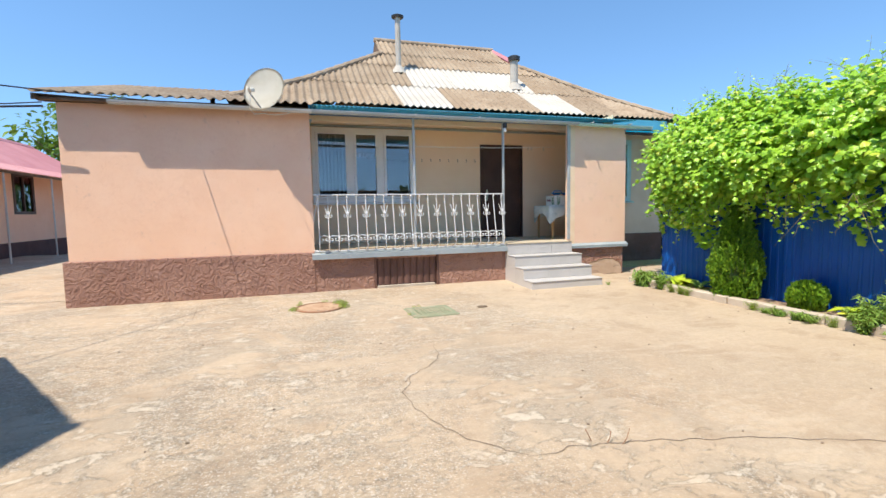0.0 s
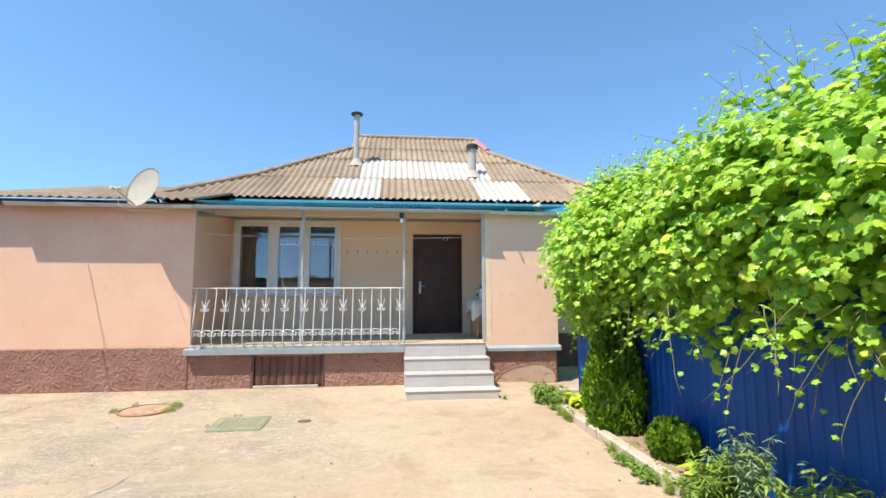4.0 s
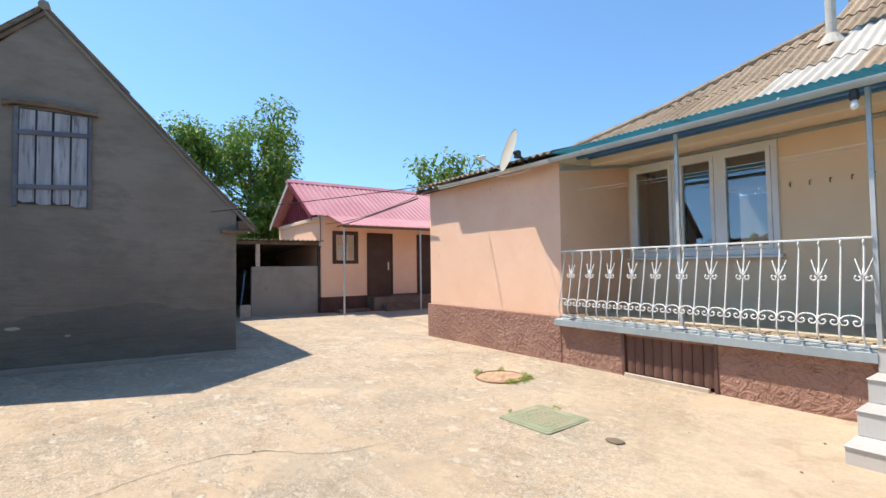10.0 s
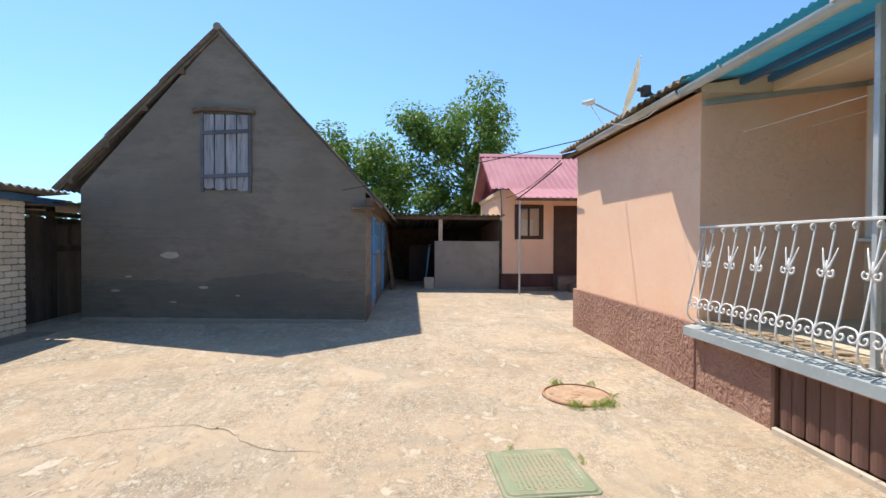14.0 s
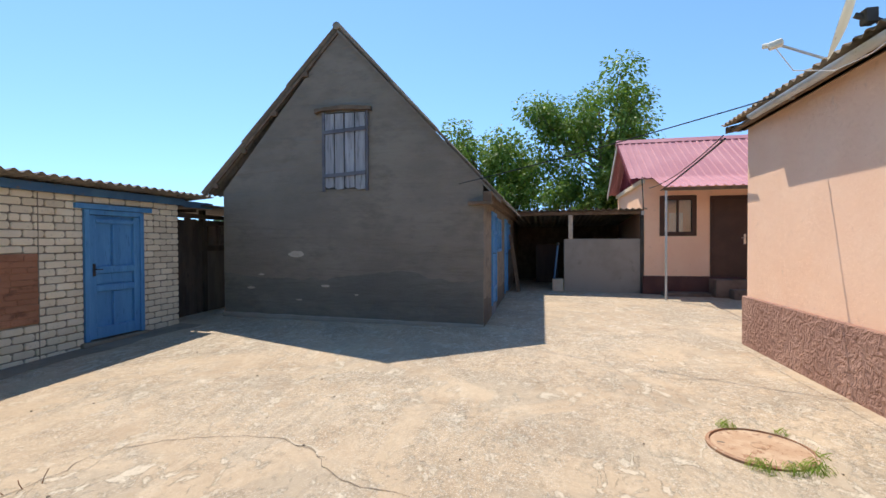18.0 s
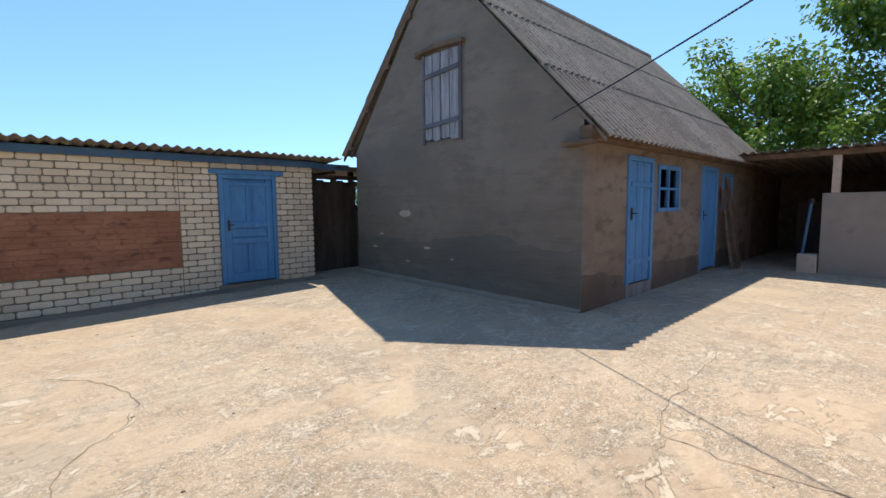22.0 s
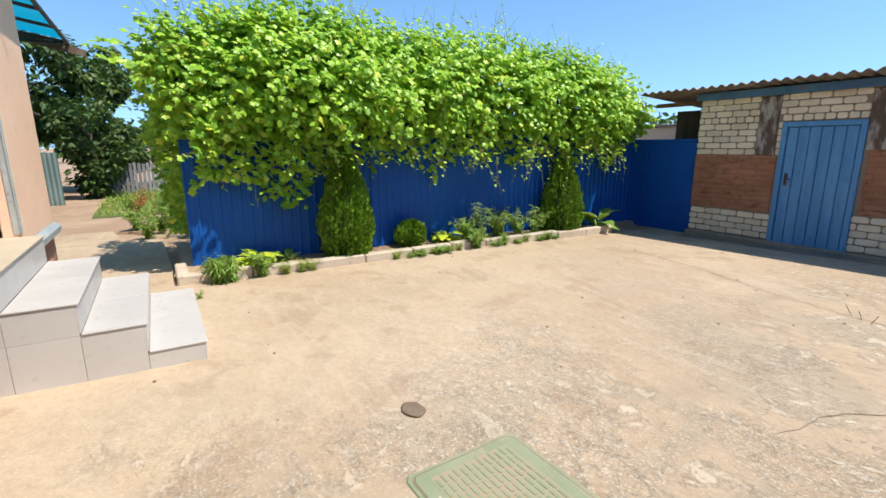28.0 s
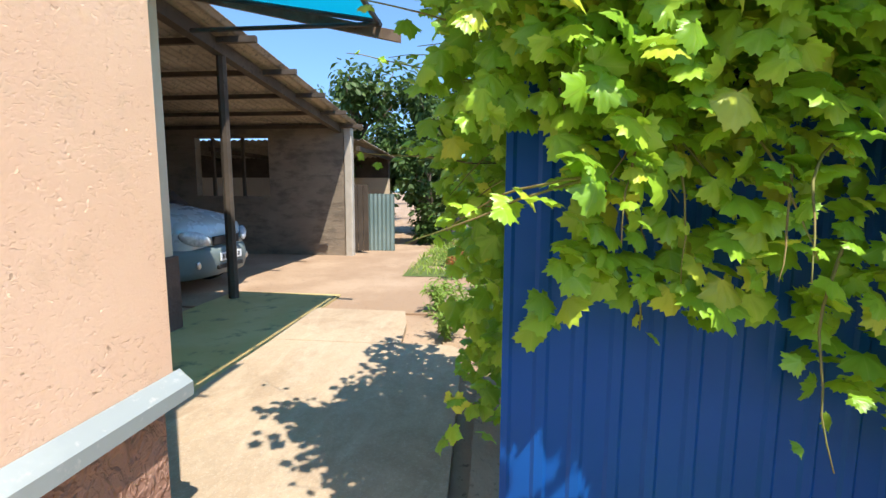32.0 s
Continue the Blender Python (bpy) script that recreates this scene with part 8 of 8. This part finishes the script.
# the car under the carport
car = thing("car", (12.0, 12.9, 0.0), "pale silver-blue hatchback parked in the carport, nose outwards", "car")
PAINT = surf("silver-blue car paint", (0.50, 0.58, 0.61), (0.54, 0.62, 0.65), 0.8, rough=0.3, metal=0.2, spec=0.6, coat=0.6, bump=0.0)
# body colour darkened to put the carport's shade into the bumper
BUMPER = surf("shade-darkened bumper paint", (0.15, 0.195, 0.195), (0.18, 0.225, 0.225), 2, rough=0.55)
BLACK = surf("black rubber", (0.015, 0.015, 0.015), (0.025, 0.025, 0.025), 8, rough=0.8)
CHX0, CHX1, CFY = 10.38, 12.02, 10.86
sections = [(0.02, 0.34, 0.80, 0.82), (0.08, 0.26, 0.95, 0.91), (0.30, 0.24, 1.07, 0.97), (0.8, 0.24, 1.17, 1.0), (1.15, 0.24, 1.22, 1.0), (1.9, 0.24, 1.24, 1.0), (3.2, 0.24, 1.24, 1.0), (4.0, 0.30, 1.12, 0.96), (4.15, 0.4, 0.98, 0.9)]
bm = bmesh.new()
prev = None
mid, half = (CHX0 + CHX1) / 2, (CHX1 - CHX0) / 2
for d, lo, hi, wf in sections:
    ring = []
    for k in range(18):
        a = 2 * math.pi * k / 18
        c, s = math.cos(a), math.sin(a)
        cx = math.copysign(abs(c) ** 0.45, c) * half * wf
        czz = math.copysign(abs(s) ** 0.5, s)
        ring.append(bm.verts.new((mid + cx, CFY + d + 0.24 * (abs(cx) / half) ** 3 * max(0, 1 - d), (lo + hi) / 2 + czz * (hi - lo) / 2)))
    if prev:
        for k in range(18):
            bm.faces.new((prev[k], prev[(k + 1) % 18], ring[(k + 1) % 18], ring[k]))
    else:
        bm.faces.new(ring)
    prev = ring
bm.faces.new(prev)
body = part("body", bm, PAINT, car, smooth=True)
part("cabin", prism([(CFY + 0.98, 1.15), (CFY + 1.7, 1.72), (CFY + 3.3, 1.74), (CFY + 4.0, 1.12)], "x", CHX0 + 0.12, CHX1 - 0.12), surf("dark car glass", (0.02, 0.025, 0.03), (0.03, 0.035, 0.04), 2, rough=0.12, spec=0.7, bump=0.0), car, "dark car windows")
part("car_roof", box(CHX0 + 0.13, CHX1 - 0.13, CFY + 1.72, CFY + 3.35, 1.71, 1.77, 0.02), PAINT, car)
bm = bmesh.new()
prev = None
for k in range(21):
    u = -1 + k / 10
    yb = 0.26 * abs(u) ** 3.2
    ring = [bm.verts.new((mid + u * half * 0.985, CFY + yb + dy, z)) for dy, z in ((0.10, 0.22), (0.0, 0.25), (-0.035, 0.34), (-0.045, 0.46), (-0.035, 0.56), (0.0, 0.62), (0.10, 0.64))]
    if prev:
        for a in range(6):
            bm.faces.new((prev[a], ring[a], ring[a + 1], prev[a + 1]))
    prev = ring
part("bumper", bm, BUMPER, car, "silver-blue front bumper, its colour darkened for shade", True)
part("grille", box(mid - 0.30, mid + 0.30, CFY - 0.018, CFY + 0.03, 0.655, 0.775, 0.01), BLACK, car, "black grille")
part("badge", lathe([(0.03, 0), (0.03, 0.01)], (0, 0, 0), 12), CHROME, car, "round metal badge").matrix_basis = Matrix.Translation((mid, CFY - 0.014, 0.72)) @ Matrix.Rotation(radians(90), 4, "X")
part("lower_grille", box(mid - 0.30, mid + 0.30, CFY - 0.062, CFY, 0.33, 0.39, 0.01), BLACK, car)
plate = part("number_plate", box(mid - 0.26, mid + 0.26, CFY - 0.07, CFY - 0.052, 0.44, 0.55, 0.004), PVC, car, "white number plate")
for k in range(7):
    part("plate_mark", box(mid - 0.22 + 0.064 * k, mid - 0.185 + 0.064 * k, CFY - 0.073, CFY - 0.0695, 0.465, 0.525), BLACK, plate)
LENS = surf("clear headlight", (0.45, 0.50, 0.54), (0.74, 0.79, 0.82), 14, rough=0.08, spec=0.8, coat=1.0, bump=0.05)
for s in (-1, 1):
    bm = bmesh.new()
    bmesh.ops.create_uvsphere(bm, u_segments=18, v_segments=10, radius=1)
    bm.transform(Matrix.Translation((mid + s * 0.565, CFY + 0.085, 0.765)) @ Matrix.Rotation(radians(30 * s), 4, "Z") @ Matrix.Rotation(radians(-16 * s), 4, "Y") @ Matrix.Diagonal((0.215, 0.065, 0.095, 1)))
    part("headlight", bm, LENS, car, "clear swept-back headlight", True)
    part("fog_lamp", lathe([(0.045, 0), (0.05, 0.02), (0.03, 0.03)], (0, 0, 0), 14), CHROME, car).matrix_basis = Matrix.Translation((mid + s * 0.58, CFY + 0.06, 0.42)) @ Matrix.Rotation(radians(90), 4, "X")
    part("door_mirror", obox(Matrix.Translation((mid + s * 0.93, CFY + 1.45, 1.06)), 0.18, 0.10, 0.13, 0.03), PAINT, car)
    for dy in (0.78, 3.35):
        wm = Matrix.Translation((mid + s * (half - 0.09), CFY + dy, 0.30)) @ Matrix.Rotation(radians(90), 4, "Y")
        wheel = part("wheel", lathe([(0.18, -0.10), (0.29, -0.10), (0.31, -0.07), (0.31, 0.07), (0.29, 0.10), (0.18, 0.10)], (0, 0, 0), 28), BLACK, car, "black tyre")
        wheel.matrix_basis = wheel.matrix_basis @ wm
        rim = part("rim", lathe([(0.04, -0.08), (0.18, -0.085), (0.19, 0.085), (0.04, 0.08)], (0, 0, 0), 20), CHROME, wheel)
        rim.matrix_parent_inverse = Matrix.Identity(4)


# ---------------------------------------------------------------- trees
def tree(name, at, h, crown, count, leaf, mat, label, seed, trunk=0.16, low=0.35, flat=1.0):
    r0 = random.Random(seed)
    t = thing(name, at, label, "tree")
    base = Vector(at)
    top = base + Vector((r0.uniform(-0.3, 0.3), r0.uniform(-0.3, 0.3), h * 0.8))
    trunk_pts = [base + (top - base) * (k / 6) + Vector((r0.uniform(-0.1, 0.1), r0.uniform(-0.1, 0.1), 0)) * (k > 0) for k in range(7)]
    part("trunk", tube(trunk_pts, trunk, 9, None, 0.25), BARK, t, smooth=True)
    clumps = []
    for i in range(40):
        f = r0.uniform(low, 0.98)
        a = 2.4 * i + r0.uniform(-0.4, 0.4)
        reach = crown * r0.uniform(0.45, 1.0) * math.sin(math.pi * min(0.93, 0.15 + 0.85 * (1 - f) / (1 - low))) ** 0.6
        p0 = base + (top - base) * (f * 0.85)
        p1 = base + Vector((reach * math.cos(a), reach * math.sin(a), h * (f * 0.92) + r0.uniform(0, 0.08) * h))
        m = (p0 + p1) / 2 + Vector((0, 0, -0.05 * h))
        part("limb", tube([p0, m, p1], trunk * 0.30, 6, None, 0.25), BARK, t, smooth=True)
        clumps += [(p1, crown * r0.uniform(0.16, 0.33)), ((p1 + m) / 2, crown * r0.uniform(0.12, 0.27))]
    clumps.append((top + Vector((0, 0, 0.08 * h)), crown * 0.28))
    pl = []
    lr = np.random.default_rng(seed)
    for i in range(count):
        c, r = clumps[int(lr.integers(len(clumps)))]
        d = lr.normal(0, 1, 3)
        d /= np.linalg.norm(d)
        p = np.array(c) + d * r * (lr.random() ** 0.45) * np.array((1, 1, 0.75 * flat))
        pl.append((p, d * 0.5 + np.array((0, 0, 0.7)) + lr.normal(0, 0.5, 3), d + np.array((0, 0, -0.6)) + lr.normal(0, 0.5, 3), leaf * lr.uniform(0.6, 1.3)))
    scatter("crown", mat, t, OVAL, pl, "stuff")
    return t


tree("walnut_tree", (-18.5, 8.0, 0), 9.4, 3.5, 30000, 0.18, TREELEAF, "tall leafy green walnut tree behind the lean-to", 3, 0.2, 0.18)
tree("walnut_tree", (-19.5, 2.6, 0), 7.2, 3.4, 24000, 0.19, TREELEAF, "broad leafy tree behind the barn", 5, 0.2, 0.18)
tree("fruit_tree", (-15.2, 17.2, 0), 7.9, 2.3, 2200, 0.3, TREELEAF, "thin leafy tree far behind the annex", 8, 0.18, 0.5)
tree("fruit_tree", (-10.5, 29.5, 0), 7.5, 3.4, 3500, 0.35, TREELEAF, "leafy tree far behind the annex", 9, 0.18, 0.4)
tree("orchard_tree", (20.9, 8.9, 0), 5.0, 2.0, 11000, 0.22, DARKLEAF, "dense dark green tree behind the picket fence", 12, 0.2, 0.05)
tree("orchard_tree", (22.0, 5.0, 0), 5.4, 2.8, 8000, 0.24, DARKLEAF, "dense dark green tree behind the picket fence", 13, 0.2, 0.05)
tree("orchard_tree", (20.5, 11.5, 0), 5.2, 2.2, 5000, 0.24, DARKLEAF, "dense dark green tree behind the sheet fence", 14, 0.16, 0.14)
tree("orchard_tree", (17.0, 0.0, 0), 5.8, 2.8, 5000, 0.26, DARKLEAF, "dark green tree behind the grapevine", 15, 0.18, 0.16)
tree("orchard_tree", (28.0, 14.0, 0), 6.5, 3.4, 5000, 0.3, DARKLEAF, "dark green tree at the edge of the plot", 16, 0.2, 0.14)

# woods along the horizon beyond the plots
pl = []
lr = np.random.default_rng(77)
for i in range(16000):
    a = lr.uniform(-2.0, 4.2)
    r = lr.uniform(58, 66)
    h = (4.6 + 2.2 * noise.noise((a * 9, 1, 0)) + 1.3 * noise.noise((a * 31, 4, 0))) * lr.random() ** 0.6
    pl.append((np.array((r * math.cos(a), r * math.sin(a), max(0.2, h))), lr.normal(0, 1, 3) + np.array((-math.cos(a), -math.sin(a), 0.8)), lr.normal(0, 1, 3), lr.uniform(0.5, 1.3)))
tagged(scatter("far_woods", DARKLEAF, None, OVAL, pl), "dark green line of trees along the horizon", "woods", kind="stuff")

tree("shrub", (17.5, 8.75, 0), 3.0, 1.0, 5000, 0.16, DARKLEAF, "dense dark shrub beside the sheet fence", 21, 0.06, 0.05)

for k, (x, y, h, w) in enumerate(((-16.5, 6.2, 4.3, 2.0), (-17.0, 3.4, 4.4, 2.2), (-16.8, 9.2, 4.2, 1.8), (-17.5, 0.6, 4.2, 2.0))):
    tree("shrub", (x, y, 0), h, w, 6000, 0.17, TREELEAF, "leafy green shrub under the trees behind the shed", 40 + k, 0.07, 0.08)

nb = thing("neighbour_wall", (7.5, -3.4, 0.0), "pale pinkish block wall beyond the blue gate", "wall")
part("wall", box(5.16, 11.0, -3.6, -3.4, -0.2, 1.9, 0.01), BEIGE, nb)
part("coping", box(5.16, 11.0, -3.65, -3.35, 1.9, 1.97, 0.008), MORTAR, nb)

# ---------------------------------------------------------------- overhead wires
def wire(name, a, b, sag, r, label):
    w = thing(name, a, label, "cable", "overhead cables")
    a, b = Vector(a), Vector(b)
    part("strand", tube([a + (b - a) * (k / 20) - Vector((0, 0, sag * 4 * (k / 20) * (1 - k / 20))) for k in range(21)], r, 5), CABLE, w)
    return w


wire("overhead_cable", (-3.74, 4.08, 2.52), (-1.86, 8.0, 3.13), 0.03, 0.008, "black cable strung from the barn to the house eave")
wire("overhead_cable", (-3.4, 8.0, 3.05), (-9.2, 8.2, 2.95), 0.12, 0.009, "black cable strung from the house eave to the annex")
wire("overhead_cable", (-3.4, 8.02, 3.0), (-8.6, 8.35, 2.82), 0.02, 0.016, "pale rod-like cable between house eave and annex")

# ---------------------------------------------------------------- bricks of the outbuilding
def brick_mesh(w, seed):
    r0 = random.Random(seed)
    h, d, c = 0.086, 0.016, 0.010
    j = lambda s=0.003: r0.uniform(-s, s)
    q = lambda: r0.uniform(0.012, 0.026)
    out = []
    for x, z, sx, sz in ((0, 0, 1, 1), (w, 0, -1, 1), (w, h, -1, -1), (0, h, 1, -1)):
        one, two = (x + j(), z + sz * q()), (x + sx * q(), z + j())
        out += [one, two] if (sx > 0) == (sz > 0) else [two, one]
    mx, mz = w / 2, h / 2
    back = [(x, 0, z) for x, z in out]
    rim = [(x, d * 0.6, z) for x, z in out]
    face = [(x + math.copysign(min(c, abs(mx - x)), mx - x), d, z + math.copysign(c * 0.7, mz - z)) for x, z in out]
    me = bpy.data.meshes.new("brick")
    me.from_pydata(back + rim + face, [], [tuple(range(23, 15, -1))] + [(i, i + 8, (i + 1) % 8 + 8, (i + 1) % 8) for i in range(8)] + [(i + 8, i + 16, (i + 1) % 8 + 16, (i + 1) % 8 + 8) for i in range(8)])
    me.materials.append(BRICK)
    me.update()
    return me


bricks = {w: [brick_mesh(w, 31 * i + int(w * 1000)) for i in range(6)] for w in (0.25, 0.12, 0.18)}
open_to = [(-2.25, -1.25, 0.10, 2.08), (2.86, 3.86, -0.4, 1.80), (-0.67, 2.81, 0.575, 1.40), (3.89, 5.2, 0.48, 1.30), (2.59, 2.87, 1.39, 2.3), (3.92, 4.21, 1.30, 2.3)]
rb = random.Random(4)
made, rest = 0, []
z = 0.02
course = 0
while z < 2.18:
    x = BX0 + (0.0 if course % 2 else -0.13)
    if course == 18:
        x = BX0
    while x < BX1 - 0.03:
        w = 0.117 if course == 18 else 0.247
        a, b = max(x, BX0), min(x + w, BX1)
        for h in open_to:
            if z + 0.08 > h[2] and z < h[3]:
                if h[0] < a < h[1]:
                    a = h[1]
                if h[0] < b < h[1]:
                    b = h[0]
                if a <= h[0] and b >= h[1]:
                    b = h[0]
        if b - a > 0.05:
            at = Matrix.Translation((a, BYF - 0.012, z + rb.uniform(-0.003, 0.003)))
            pick = 0.25 if b - a > 0.2 else (0.18 if b - a > 0.14 else 0.12)
            m = at @ Matrix.Diagonal(((b - a) / pick, rb.uniform(0.75, 1.25), 1, 1))
            me = bricks[pick][rb.randrange(6)]
            if made < 300 and a < 1.6:
                share("brick", me, m, wall_front)
                made += 1
            else:
                rest.append((me, m))
        x += w + 0.015
    z += 0.1
    course += 1
verts, faces = [], []
for me, m in rest:
    o = len(verts)
    verts += [m @ v.co for v in me.vertices]
    faces += [tuple(o + i for i in p.vertices) for p in me.polygons]
tagged(raw("bricks", verts, faces, BRICKFAR, wall_front), kind="stuff")

# red-painted bricks of the two panels, laid close with thin ragged joints
def panel_bricks(parent, x0, x1, z0, z1, seed):
    r1 = random.Random(seed)
    verts, faces = [], []
    z, row = z0 + 0.004, 0
    while z < z1 - 0.04:
        h = min(r1.uniform(0.068, 0.086), z1 - 0.004 - z)
        x = x0 + 0.004
        while x < x1 - 0.02:
            w = min(r1.uniform(0.12, 0.40), x1 - 0.004 - x)
            me = bricks[0.25][r1.randrange(6)]
            m = Matrix.Translation((x, BYF - 0.004 + r1.uniform(-0.004, 0.002), z + r1.uniform(-0.004, 0.004))) @ Matrix.Diagonal((w / 0.25, 1.0, h / 0.086, 1))
            o = len(verts)
            verts += [m @ v.co for v in me.vertices]
            faces += [tuple(o + i for i in p.vertices) for p in me.polygons]
            x += w + r1.choice((0.0, 0.004))
        z += h + r1.uniform(0.002, 0.007)
        row += 1
    tagged(raw("bricks", verts, faces, REDPANEL, parent), kind="stuff")


panel_bricks(red_panel, -0.665, 2.805, 0.525, 1.41, 5)
panel_bricks(red_panel_side, 3.89, 5.15, 0.43, 1.31, 6)
